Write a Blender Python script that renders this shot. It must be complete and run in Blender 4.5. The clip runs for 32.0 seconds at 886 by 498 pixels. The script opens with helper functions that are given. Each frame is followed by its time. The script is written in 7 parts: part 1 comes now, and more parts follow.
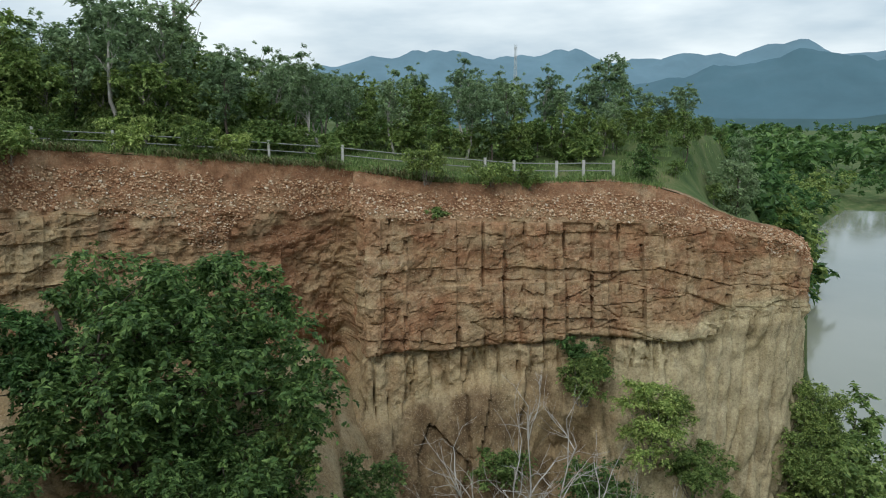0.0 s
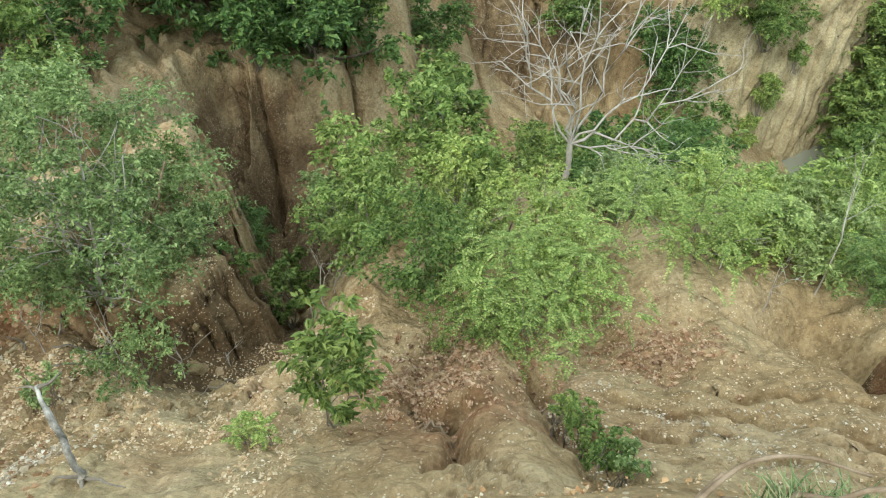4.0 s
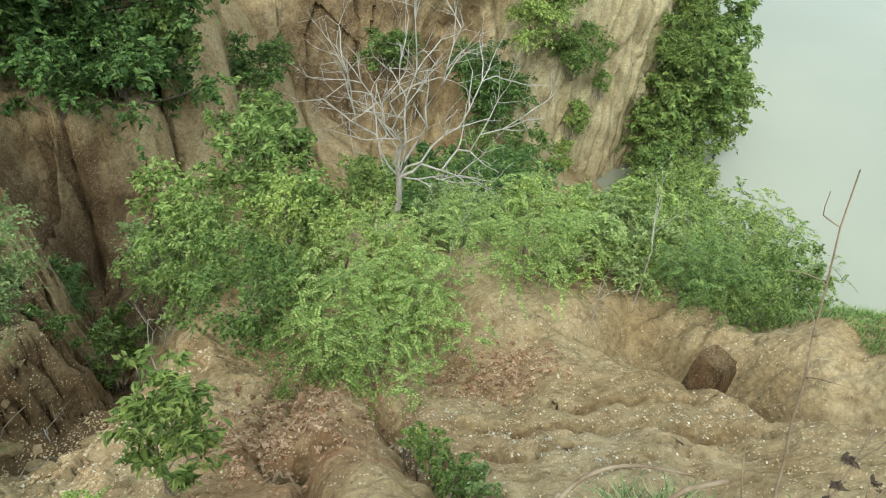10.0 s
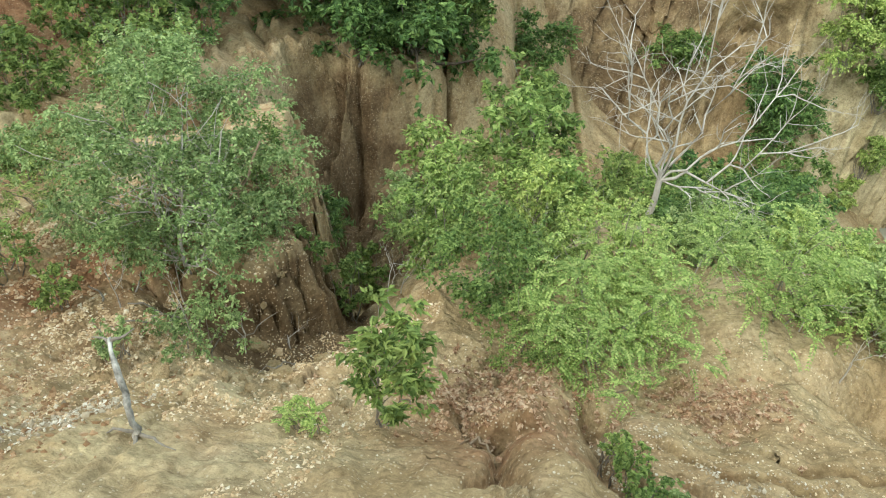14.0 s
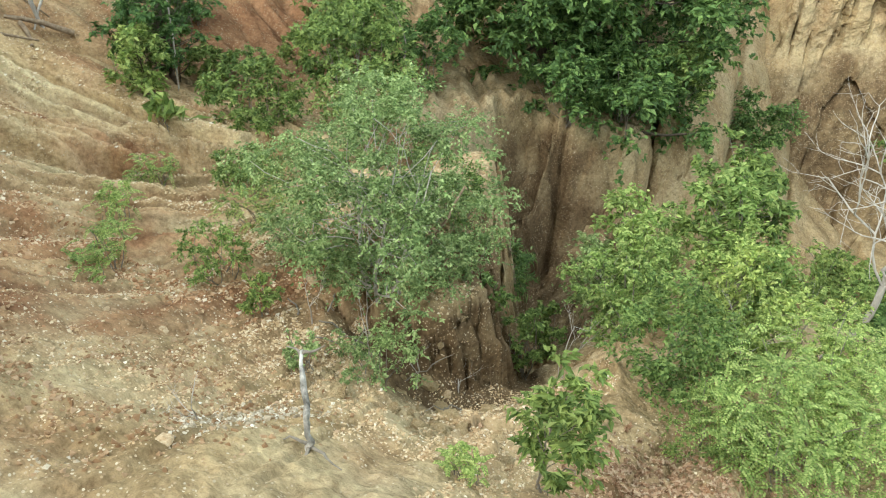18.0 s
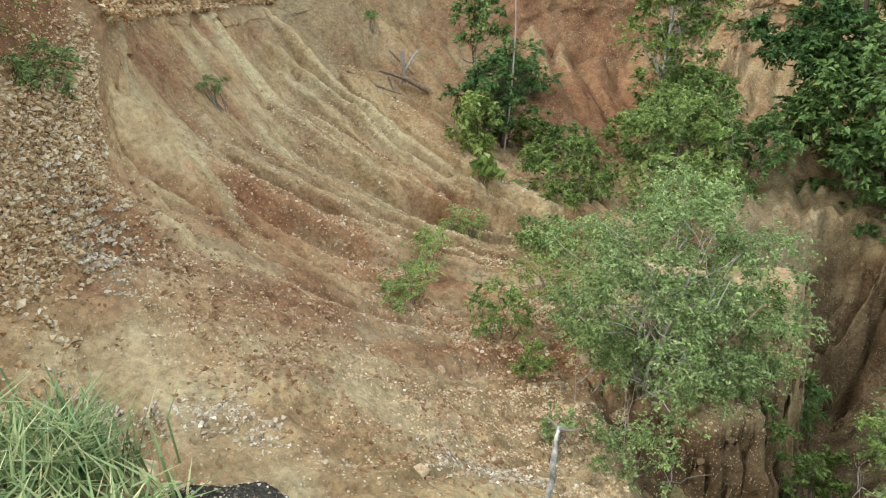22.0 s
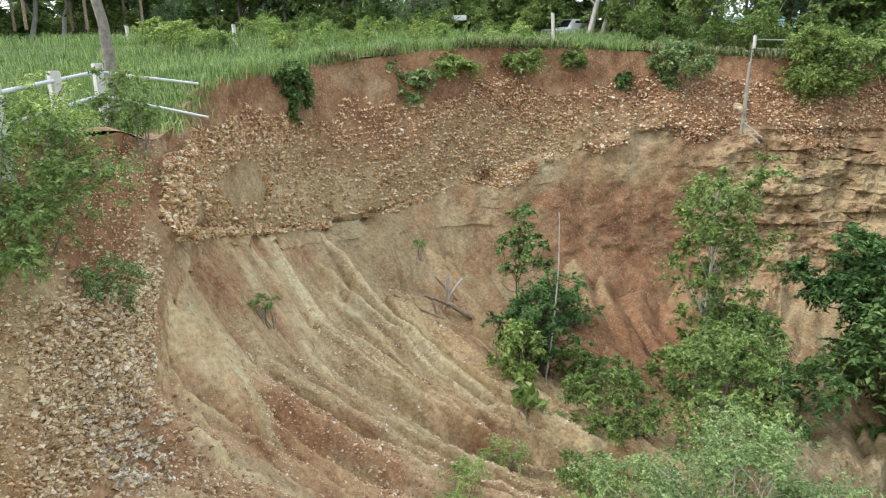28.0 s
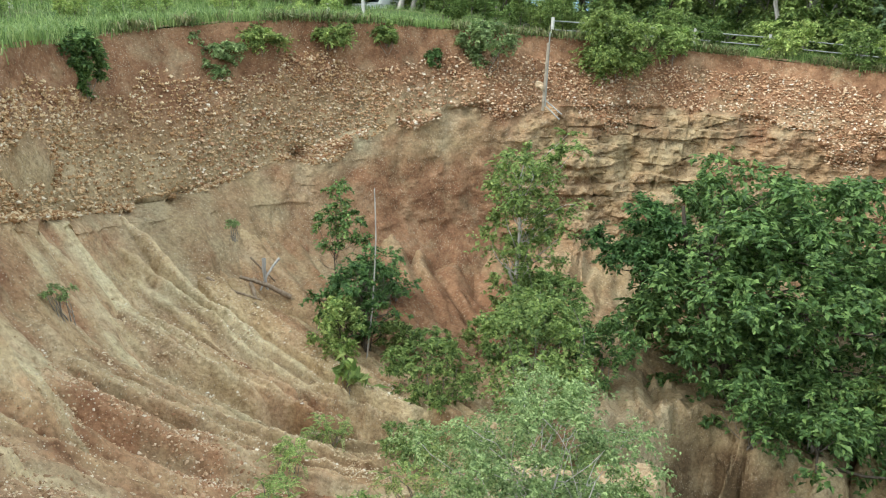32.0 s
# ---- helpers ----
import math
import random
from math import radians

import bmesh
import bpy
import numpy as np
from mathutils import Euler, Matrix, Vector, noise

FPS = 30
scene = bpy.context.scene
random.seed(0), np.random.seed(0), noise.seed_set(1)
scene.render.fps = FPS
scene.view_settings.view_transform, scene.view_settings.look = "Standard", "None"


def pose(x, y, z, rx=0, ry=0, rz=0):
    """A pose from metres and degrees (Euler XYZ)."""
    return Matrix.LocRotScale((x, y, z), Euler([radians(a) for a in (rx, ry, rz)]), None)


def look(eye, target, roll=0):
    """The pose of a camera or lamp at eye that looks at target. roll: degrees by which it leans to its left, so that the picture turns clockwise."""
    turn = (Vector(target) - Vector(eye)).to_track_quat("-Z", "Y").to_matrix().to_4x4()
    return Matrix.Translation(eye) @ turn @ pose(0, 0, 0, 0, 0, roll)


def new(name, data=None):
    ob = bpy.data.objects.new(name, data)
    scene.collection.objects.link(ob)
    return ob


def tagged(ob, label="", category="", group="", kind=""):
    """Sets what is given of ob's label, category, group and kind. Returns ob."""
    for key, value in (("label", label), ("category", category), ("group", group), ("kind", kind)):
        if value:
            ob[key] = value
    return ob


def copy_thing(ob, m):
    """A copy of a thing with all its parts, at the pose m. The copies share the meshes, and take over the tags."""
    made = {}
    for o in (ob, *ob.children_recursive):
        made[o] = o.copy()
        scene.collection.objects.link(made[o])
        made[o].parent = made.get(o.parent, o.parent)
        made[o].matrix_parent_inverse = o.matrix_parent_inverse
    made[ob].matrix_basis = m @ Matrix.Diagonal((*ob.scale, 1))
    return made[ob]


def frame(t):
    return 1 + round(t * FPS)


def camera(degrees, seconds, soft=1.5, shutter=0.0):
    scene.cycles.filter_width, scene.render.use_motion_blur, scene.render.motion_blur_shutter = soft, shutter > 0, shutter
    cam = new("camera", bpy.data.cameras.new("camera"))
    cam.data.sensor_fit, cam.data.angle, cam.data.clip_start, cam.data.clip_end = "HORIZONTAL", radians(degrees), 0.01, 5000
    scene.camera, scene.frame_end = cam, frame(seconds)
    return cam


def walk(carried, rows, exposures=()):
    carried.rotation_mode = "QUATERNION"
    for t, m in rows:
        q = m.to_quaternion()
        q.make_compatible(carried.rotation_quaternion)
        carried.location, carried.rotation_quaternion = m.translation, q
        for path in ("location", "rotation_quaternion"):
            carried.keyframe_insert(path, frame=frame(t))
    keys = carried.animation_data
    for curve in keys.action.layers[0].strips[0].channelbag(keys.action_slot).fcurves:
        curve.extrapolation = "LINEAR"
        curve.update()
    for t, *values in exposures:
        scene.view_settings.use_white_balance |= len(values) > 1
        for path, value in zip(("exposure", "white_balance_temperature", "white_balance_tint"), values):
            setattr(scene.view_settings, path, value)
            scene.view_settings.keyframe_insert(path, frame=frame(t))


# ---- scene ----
# camera: seconds, place, turn to the left, tilt, lean
cam = camera(61.27, 32.0, soft=1.1)
EXPOSURES = [(0.0, -0.05, 6050, 7), (0.5, 0.45, 6100, 8), (1.0, 1.1, 6050, 10), (2.0, 1.35, 6300, 5), (3.4, 1.12, 6350, 2), (5.0, 0.92, 6350, -1), (12.0, 0.93, 6400, -1), (14.0, 1.15, 6450, 0), (17.0, 1.25, 6450, 2), (19.0, 1.32, 6450, 2), (21.0, 1.15, 6500, 7), (24.0, 1.03, 6550, 11), (26.0, 1.03, 6500, 12), (30.0, 1.3, 6180, 8), (32.0, 1.22, 6180, 7)]
PATH = [
    (0.0, 0.001, 0.001, 1.650, -0.00, -9.90, -0.02),
    (0.5, -0.003, -0.016, 1.619, 7.06, -13.18, 0.01),
    (1.0, -0.004, -0.017, 1.590, 9.16, -20.31, -1.13),
    (1.5, -0.010, -0.017, 1.554, 8.95, -24.92, -0.84),
    (2.0, -0.013, -0.014, 1.524, 9.37, -29.00, -0.56),
    (2.5, -0.009, -0.005, 1.510, 11.78, -33.59, -0.82),
    (4.5, 0.054, 0.052, 1.515, 0.81, -45.15, -0.39),
    (5.0, 0.102, 0.066, 1.525, -5.49, -45.46, 1.34),
    (5.5, 0.135, 0.069, 1.522, -10.37, -43.95, 2.95),
    (6.0, 0.147, 0.083, 1.529, -13.78, -42.97, 3.72),
    (6.5, 0.143, 0.079, 1.535, -15.35, -41.95, 4.60),
    (7.0, 0.135, 0.065, 1.547, -13.69, -42.25, 4.71),
    (7.5, 0.120, 0.046, 1.553, -12.70, -42.19, 4.25),
    (8.0, 0.113, 0.050, 1.546, -11.18, -42.52, 3.63),
    (8.5, 0.100, 0.063, 1.533, -10.54, -42.56, 4.25),
    (9.0, 0.091, 0.069, 1.528, -10.83, -42.17, 4.45),
    (9.5, 0.092, 0.082, 1.526, -11.27, -41.48, 4.75),
    (10.0, 0.080, 0.080, 1.522, -10.37, -40.80, 4.79),
    (10.5, 0.070, 0.086, 1.508, -8.13, -40.95, 4.47),
    (11.0, 0.054, 0.091, 1.497, -5.97, -41.31, 4.94),
    (11.5, 0.041, 0.091, 1.496, -1.53, -42.68, 3.33),
    (12.0, 0.028, 0.092, 1.500, 1.32, -43.07, 3.03),
    (12.5, -0.002, 0.081, 1.504, 4.64, -43.24, 3.24),
    (13.0, -0.017, 0.081, 1.501, 7.27, -43.21, 3.26),
    (13.5, -0.033, 0.067, 1.503, 10.53, -42.91, 2.98),
    (14.0, -0.044, 0.063, 1.501, 13.35, -42.90, 2.31),
    (14.5, -0.050, 0.053, 1.498, 15.43, -42.89, 2.63),
    (16.5, -0.154, 0.013, 1.426, 25.83, -42.35, 0.22),
    (17.0, -0.137, 0.030, 1.404, 29.83, -39.81, -0.77),
    (17.5, -0.185, 0.039, 1.429, 31.64, -39.18, -2.09),
    (18.0, -0.213, 0.031, 1.445, 31.32, -38.77, -0.29),
    (18.5, -0.218, 0.016, 1.457, 32.89, -37.63, -0.41),
    (19.0, -0.204, -0.005, 1.494, 34.41, -37.40, -0.77),
    (19.5, -0.153, -0.035, 1.549, 38.18, -37.61, -1.91),
    (20.0, -0.124, -0.047, 1.602, 43.79, -38.46, -2.29),
    (20.5, -0.127, -0.040, 1.654, 47.30, -37.74, -1.96),
    (21.0, -0.114, -0.068, 1.701, 51.89, -36.14, -2.97),
    (21.5, -0.089, -0.124, 1.748, 55.69, -34.13, -2.95),
    (22.0, -0.086, -0.147, 1.769, 57.69, -32.77, -2.70),
    (22.5, -0.091, -0.177, 1.777, 59.27, -32.07, -2.47),
    (23.0, -0.135, -0.209, 1.776, 62.15, -31.26, -2.76),
    (23.5, -0.160, -0.230, 1.775, 64.18, -30.27, -2.92),
    (24.0, -0.161, -0.243, 1.781, 65.78, -28.92, -3.02),
    (24.5, -0.172, -0.256, 1.780, 67.70, -27.08, -3.52),
    (25.0, -0.187, -0.237, 1.795, 68.04, -24.30, -3.94),
    (25.5, -0.190, -0.230, 1.801, 66.13, -22.42, -3.17),
    (26.0, -0.197, -0.225, 1.810, 64.62, -20.23, -2.65),
    (26.5, -0.186, -0.224, 1.801, 63.12, -19.03, -2.36),
    (28.5, -0.182, -0.193, 1.804, 58.91, -14.75, -0.30),
    (29.0, -0.192, -0.192, 1.821, 57.11, -13.79, 0.41),
    (29.5, -0.178, -0.197, 1.821, 55.69, -12.31, 0.43),
    (30.0, -0.162, -0.200, 1.823, 54.60, -12.16, 0.25),
    (30.5, -0.142, -0.193, 1.818, 53.10, -14.38, -0.05),
    (31.0, -0.128, -0.174, 1.818, 51.08, -15.55, 0.34),
    (31.5, -0.120, -0.150, 1.822, 49.04, -16.68, 0.58),
    (32.0, -0.111, -0.140, 1.814, 45.95, -17.51, 0.98),
]
walk(cam, [(t, pose(x, y, z, 90 + p, 0, w) @ pose(0, 0, 0, 0, 0, r)) for t, x, y, z, w, p, r in PATH], EXPOSURES)

# ---- world, sun ----
world = bpy.data.worlds.new("overcast")
scene.world = world
world.use_nodes = True
wn, wl = world.node_tree.nodes, world.node_tree.links
wn.clear()
sky = wn.new("ShaderNodeTexSky")
sky.sky_type, sky.sun_disc, sky.sun_elevation, sky.sun_rotation = "NISHITA", False, radians(48), radians(200)
sky.air_density, sky.dust_density = 1.5, 4.0
coord = wn.new("ShaderNodeTexCoord")
mapn = wn.new("ShaderNodeMapping")
mapn.inputs["Scale"].default_value = (1.0, 1.0, 4.0)
cloud = wn.new("ShaderNodeTexNoise")
cloud.inputs["Scale"].default_value, cloud.inputs["Detail"].default_value = 2.2, 6
ramp = wn.new("ShaderNodeValToRGB")
ramp.color_ramp.elements[0].position, ramp.color_ramp.elements[0].color = 0.38, (4.7, 5.9, 6.9, 1)
ramp.color_ramp.elements[1].position, ramp.color_ramp.elements[1].color = 0.62, (11.2, 11.5, 11.3, 1)
mixw = wn.new("ShaderNodeMix")
mixw.data_type = "RGBA"
mixw.inputs[0].default_value = 0.88
bg = wn.new("ShaderNodeBackground")
bg.inputs["Strength"].default_value = 0.10
wout = wn.new("ShaderNodeOutputWorld")
wl.new(coord.outputs["Generated"], mapn.inputs[0])
wl.new(mapn.outputs[0], cloud.inputs["Vector"])
wl.new(cloud.outputs[0], ramp.inputs[0])
wl.new(sky.outputs[0], mixw.inputs[6])
wl.new(ramp.outputs[0], mixw.inputs[7])
wl.new(mixw.outputs[2], bg.inputs[0])
wl.new(bg.outputs[0], wout.inputs[0])
sun_data = bpy.data.lights.new("sun", "SUN")
sun_data.energy, sun_data.angle, sun_data.color = 1.25, radians(25), (1.0, 0.96, 0.9)
sun = new("sun", sun_data)
sun.matrix_world = look((0, 0, 60), (8, 22, 34))


# ---- materials ----
def material(name, rough=0.9, spec=0.2):
    m = bpy.data.materials.new(name)
    m.use_nodes = True
    nt = m.node_tree
    b = nt.nodes["Principled BSDF"]
    b.inputs["Roughness"].default_value = rough
    b.inputs["Specular IOR Level"].default_value = spec
    return m, nt, b


def node(nt, kind, **kw):
    n = nt.nodes.new(kind)
    for k, v in kw.items():
        n.inputs[k.replace("_", " ")].default_value = v
    return n


def noise_tex(nt, scale, detail=5, rough=0.6, stretch=(1, 1, 1), space="Object", off=0.0):
    c = nt.nodes.new("ShaderNodeTexCoord")
    mp = nt.nodes.new("ShaderNodeMapping")
    mp.inputs["Scale"].default_value = stretch
    mp.inputs["Location"].default_value = (off, off * 0.7, off * 1.3)
    n = node(nt, "ShaderNodeTexNoise", Scale=scale, Detail=detail, Roughness=rough)
    nt.links.new(c.outputs[space], mp.inputs[0])
    nt.links.new(mp.outputs[0], n.inputs["Vector"])
    return n.outputs[0]


def ramp_of(nt, fac, stops):
    r = nt.nodes.new("ShaderNodeValToRGB")
    e = r.color_ramp.elements
    while len(e) < len(stops):
        e.new(0.5)
    for el, (p, c) in zip(e, stops):
        el.position, el.color = p, (*c, 1)
    nt.links.new(fac, r.inputs[0])
    return r.outputs[0]


def mixc(nt, fac, a, b, mode="MIX"):
    m = nt.nodes.new("ShaderNodeMix")
    m.data_type, m.blend_type = "RGBA", mode
    for sock, v in ((m.inputs[0], fac), (m.inputs[6], a), (m.inputs[7], b)):
        if isinstance(v, (int, float)):
            sock.default_value = v
        elif isinstance(v, tuple):
            sock.default_value = (*v, 1)
        else:
            nt.links.new(v, sock)
    return m.outputs[2]


def mathn(nt, op, a, b=0.0, clamp=False):
    m = nt.nodes.new("ShaderNodeMath")
    m.operation, m.use_clamp = op, clamp
    for sock, v in ((m.inputs[0], a), (m.inputs[1], b)):
        if isinstance(v, (int, float)):
            sock.default_value = v
        else:
            nt.links.new(v, sock)
    return m.outputs[0]


def bump(nt, b, height, strength=0.5, dist=0.05):
    n = node(nt, "ShaderNodeBump", Strength=strength, Distance=dist)
    nt.links.new(height, n.inputs["Height"])
    nt.links.new(n.outputs[0], b.inputs["Normal"])


def attr(nt, name):
    a = nt.nodes.new("ShaderNodeAttribute")
    a.attribute_name = name
    return a.outputs["Fac"]


def plain(name, stops, scale=8.0, rough=0.85, spec=0.2, detail=5, bumpy=0.3, stretch=(1, 1, 1), rand=0.0, dist=0.02):
    m, nt, b = material(name, rough, spec)
    n = noise_tex(nt, scale, detail, 0.65, stretch)
    col = ramp_of(nt, n, stops)
    if rand:
        oi = nt.nodes.new("ShaderNodeObjectInfo")
        v = mathn(nt, "MULTIPLY_ADD", oi.outputs["Random"], rand)
        v.node.inputs[2].default_value = 1 - rand / 2
        hs = node(nt, "ShaderNodeHueSaturation")
        nt.links.new(v, hs.inputs["Value"])
        nt.links.new(col, hs.inputs["Color"])
        col = hs.outputs[0]
    nt.links.new(col, b.inputs["Base Color"])
    if bumpy:
        bump(nt, b, noise_tex(nt, scale * 4, 6, 0.7, stretch), bumpy, dist)
    return m


def leaf_material(name, dark, mid, light, trans=0.25):
    m, nt, b = material(name, 0.55, 0.3)
    g = nt.nodes.new("ShaderNodeNewGeometry")
    col = ramp_of(nt, g.outputs["Random Per Island"], [(0.0, dark), (0.5, mid), (1.0, light)])
    big = noise_tex(nt, 0.9, 3)
    f = mathn(nt, "MULTIPLY_ADD", big, 0.9)
    f.node.inputs[2].default_value = -0.05
    f = mathn(nt, "ADD", f, mathn(nt, "MULTIPLY", noise_tex(nt, 3.2, 3, 0.6, off=6.0), 1.15))
    oi = nt.nodes.new("ShaderNodeObjectInfo")
    f = mathn(nt, "MULTIPLY", f, mathn(nt, "ADD", mathn(nt, "MULTIPLY", oi.outputs["Random"], 0.3), 0.9))
    hs = node(nt, "ShaderNodeHueSaturation")
    nt.links.new(f, hs.inputs["Value"])
    nt.links.new(mathn(nt, "ADD", mathn(nt, "MULTIPLY", oi.outputs["Random"], -0.024), 0.509), hs.inputs["Hue"])
    nt.links.new(col, hs.inputs["Color"])
    nt.links.new(hs.outputs[0], b.inputs["Base Color"])
    t = nt.nodes.new("ShaderNodeBsdfTranslucent")
    nt.links.new(hs.outputs[0], t.inputs[0])
    mx = node(nt, "ShaderNodeMixShader", Fac=trans)
    o = nt.nodes["Material Output"]
    nt.links.new(b.outputs[0], mx.inputs[1])
    nt.links.new(t.outputs[0], mx.inputs[2])
    nt.links.new(mx.outputs[0], o.inputs["Surface"])
    return m


LEAF_DARK = leaf_material("leaf_dark", (0.042, 0.09, 0.028), (0.10, 0.19, 0.056), (0.20, 0.315, 0.095), 0.37)
# trees beyond the rim: leaf colours paled and greyed to paint in haze
LEAF_HAZED = leaf_material("leaf_hazed", (0.13, 0.195, 0.10), (0.24, 0.335, 0.17), (0.35, 0.46, 0.245), 0.5)
LEAF_MID = leaf_material("leaf_mid", (0.07, 0.125, 0.033), (0.185, 0.27, 0.075), (0.34, 0.43, 0.135), 0.38)
LEAF_LIGHT = leaf_material("leaf_light", (0.12, 0.195, 0.05), (0.275, 0.385, 0.108), (0.49, 0.575, 0.205), 0.42)
LEAF_GREY = leaf_material("leaf_grey", (0.12, 0.185, 0.068), (0.25, 0.345, 0.13), (0.46, 0.55, 0.25), 0.4)
GRASS = leaf_material("grass", (0.08, 0.14, 0.04), (0.18, 0.28, 0.08), (0.34, 0.42, 0.16), 0.35)
TUSSOCK = leaf_material("tussock", (0.10, 0.17, 0.07), (0.24, 0.33, 0.14), (0.52, 0.50, 0.28), 0.3)
BARK = plain("bark", [(0.3, (0.05, 0.04, 0.03)), (0.7, (0.16, 0.13, 0.10))], 14, bumpy=0.6, stretch=(1, 1, 0.25))
BARK_PALE = plain("bark_pale", [(0.3, (0.30, 0.27, 0.24)), (0.7, (0.55, 0.52, 0.48))], 10, bumpy=0.4, stretch=(1, 1, 0.3))
BARK_GREY = plain("bark_grey", [(0.3, (0.14, 0.12, 0.10)), (0.7, (0.30, 0.27, 0.23))], 10, bumpy=0.4)
CONCRETE = plain("concrete", [(0.3, (0.42, 0.40, 0.37)), (0.7, (0.62, 0.60, 0.57))], 5, bumpy=0.2)
PIPE = plain("white_pipe", [(0.3, (0.44, 0.46, 0.46)), (0.7, (0.62, 0.63, 0.62))], 3, rough=0.45, spec=0.4, bumpy=0.05)
WEATHERED = plain("weathered_concrete", [(0.3, (0.26, 0.22, 0.165)), (0.7, (0.46, 0.40, 0.32))], 4, bumpy=0.3)
OLD_PIPE = plain("old_pipe", [(0.3, (0.22, 0.23, 0.21)), (0.7, (0.33, 0.34, 0.31))], 3, rough=0.6, spec=0.3, bumpy=0.05)
STONE = plain("stone", [(0.25, (0.26, 0.17, 0.09)), (0.5, (0.42, 0.31, 0.19)), (0.8, (0.60, 0.51, 0.38))], 2.7, bumpy=0.3)
DRY = plain("dry_wood", [(0.3, (0.16, 0.11, 0.07)), (0.7, (0.36, 0.28, 0.20))], 9, bumpy=0.4)


def earth_material():
    """Soil, gravel and soft rock: 'wet' reddens, 'pale' bleaches, 'bed' is the height in the strata."""
    m, nt, b = material("earth", 0.95, 0.1)
    tan = ramp_of(nt, noise_tex(nt, 0.55, 6, 0.6), [(0.3, (0.217, 0.155, 0.083)), (0.52, (0.302, 0.230, 0.134)), (0.72, (0.361, 0.292, 0.188))])
    red = ramp_of(nt, noise_tex(nt, 0.8, 6, 0.65, off=7.0), [(0.3, (0.139, 0.070, 0.039)), (0.55, (0.222, 0.124, 0.070)), (0.75, (0.294, 0.196, 0.121))])
    pale = ramp_of(nt, noise_tex(nt, 0.9, 6, 0.65, off=3.0), [(0.3, (0.263, 0.222, 0.132)), (0.7, (0.361, 0.315, 0.206))])
    wob = noise_tex(nt, 0.45, 4, 0.6, off=11.0)
    w = mathn(nt, "SUBTRACT", mathn(nt, "ADD", attr(nt, "red"), wob), 0.5)
    col = mixc(nt, ramp_of(nt, w, [(0.3, (0, 0, 0)), (0.7, (1, 1, 1))]), tan, red)
    wob2 = noise_tex(nt, 0.7, 5, 0.6, off=19.0)
    p = mathn(nt, "SUBTRACT", mathn(nt, "ADD", attr(nt, "pale"), wob2), 0.5)
    col = mixc(nt, ramp_of(nt, p, [(0.3, (0, 0, 0)), (0.7, (1, 1, 1))]), col, pale)
    # dark brown for clay soil, also used to paint the ravine's shade
    clay_shade = ramp_of(nt, noise_tex(nt, 0.8, 6, 0.65, off=23.0), [(0.3, (0.072, 0.049, 0.027)), (0.55, (0.129, 0.090, 0.052)), (0.75, (0.196, 0.147, 0.088))])
    k = mathn(nt, "SUBTRACT", mathn(nt, "ADD", attr(nt, "clay_shade"), noise_tex(nt, 0.6, 5, 0.6, off=29.0)), 0.5)
    col = mixc(nt, ramp_of(nt, k, [(0.35, (0, 0, 0)), (0.65, (1, 1, 1))]), col, clay_shade)
    # thin beds of darker and lighter stain
    beds = noise_tex(nt, 1.6, 4, 0.6, (0.10, 0.10, 1.6), off=5.0)
    col = mixc(nt, attr(nt, "beds"), col, mixc(nt, 0.8, col, ramp_of(nt, beds, [(0.38, (0.58, 0.47, 0.38)), (0.5, (1, 1, 1)), (0.65, (1.1, 1.04, 0.92))]), "MULTIPLY"))
    # vertical run-off stains
    runs = noise_tex(nt, 1.2, 4, 0.6, (1.3, 1.3, 0.07), off=9.0)
    col = mixc(nt, 0.28, col, ramp_of(nt, runs, [(0.34, (0.55, 0.47, 0.42)), (0.5, (1, 1, 1))]), "MULTIPLY")
    fine = noise_tex(nt, 11.0, 4, 0.6)
    col = mixc(nt, 0.5, col, ramp_of(nt, fine, [(0.32, (0.62, 0.58, 0.54)), (0.60, (1.34, 1.32, 1.29))]), "MULTIPLY")
    grit = noise_tex(nt, 55.0, 3, 0.8, off=2.0)
    col = mixc(nt, 0.28, col, ramp_of(nt, grit, [(0.36, (0.58, 0.54, 0.50)), (0.48, (1.04, 1.03, 1.02)), (0.62, (1.42, 1.4, 1.36))]), "MULTIPLY")
    wash = mathn(nt, "MULTIPLY_ADD", attr(nt, "grain"), 0.30)
    wash.node.inputs[2].default_value = 1.0
    col = mixc(nt, 1.0, col, wash, "MULTIPLY")
    k1 = ramp_of(nt, noise_tex(nt, 0.55, 3, 0.45, (0.6, 1.5, 1.0), off=41.0), [(0.486, (1, 1, 1)), (0.496, (0.55, 0.5, 0.46)), (0.504, (0.55, 0.5, 0.46)), (0.514, (1, 1, 1))])
    patch = ramp_of(nt, noise_tex(nt, 0.5, 2, 0.5, off=53.0), [(0.40, (0, 0, 0)), (0.54, (1, 1, 1))])
    k1 = mixc(nt, mathn(nt, "MULTIPLY", attr(nt, "crack"), patch), (1, 1, 1), k1)
    col = mixc(nt, 1.0, col, k1, "MULTIPLY")
    crumb = noise_tex(nt, 5.0, 6, 0.72, off=33.0)
    col = mixc(nt, 0.6, col, ramp_of(nt, crumb, [(0.36, (0.60, 0.55, 0.50)), (0.46, (1.03, 1.02, 1.01)), (0.62, (1.30, 1.29, 1.26))]), "MULTIPLY")
    c = nt.nodes.new("ShaderNodeTexCoord")
    grains = nt.nodes.new("ShaderNodeTexVoronoi")
    grains.inputs["Scale"].default_value = 25.0
    nt.links.new(c.outputs["Object"], grains.inputs["Vector"])
    sep = nt.nodes.new("ShaderNodeSeparateColor")
    nt.links.new(grains.outputs["Color"], sep.inputs[0])
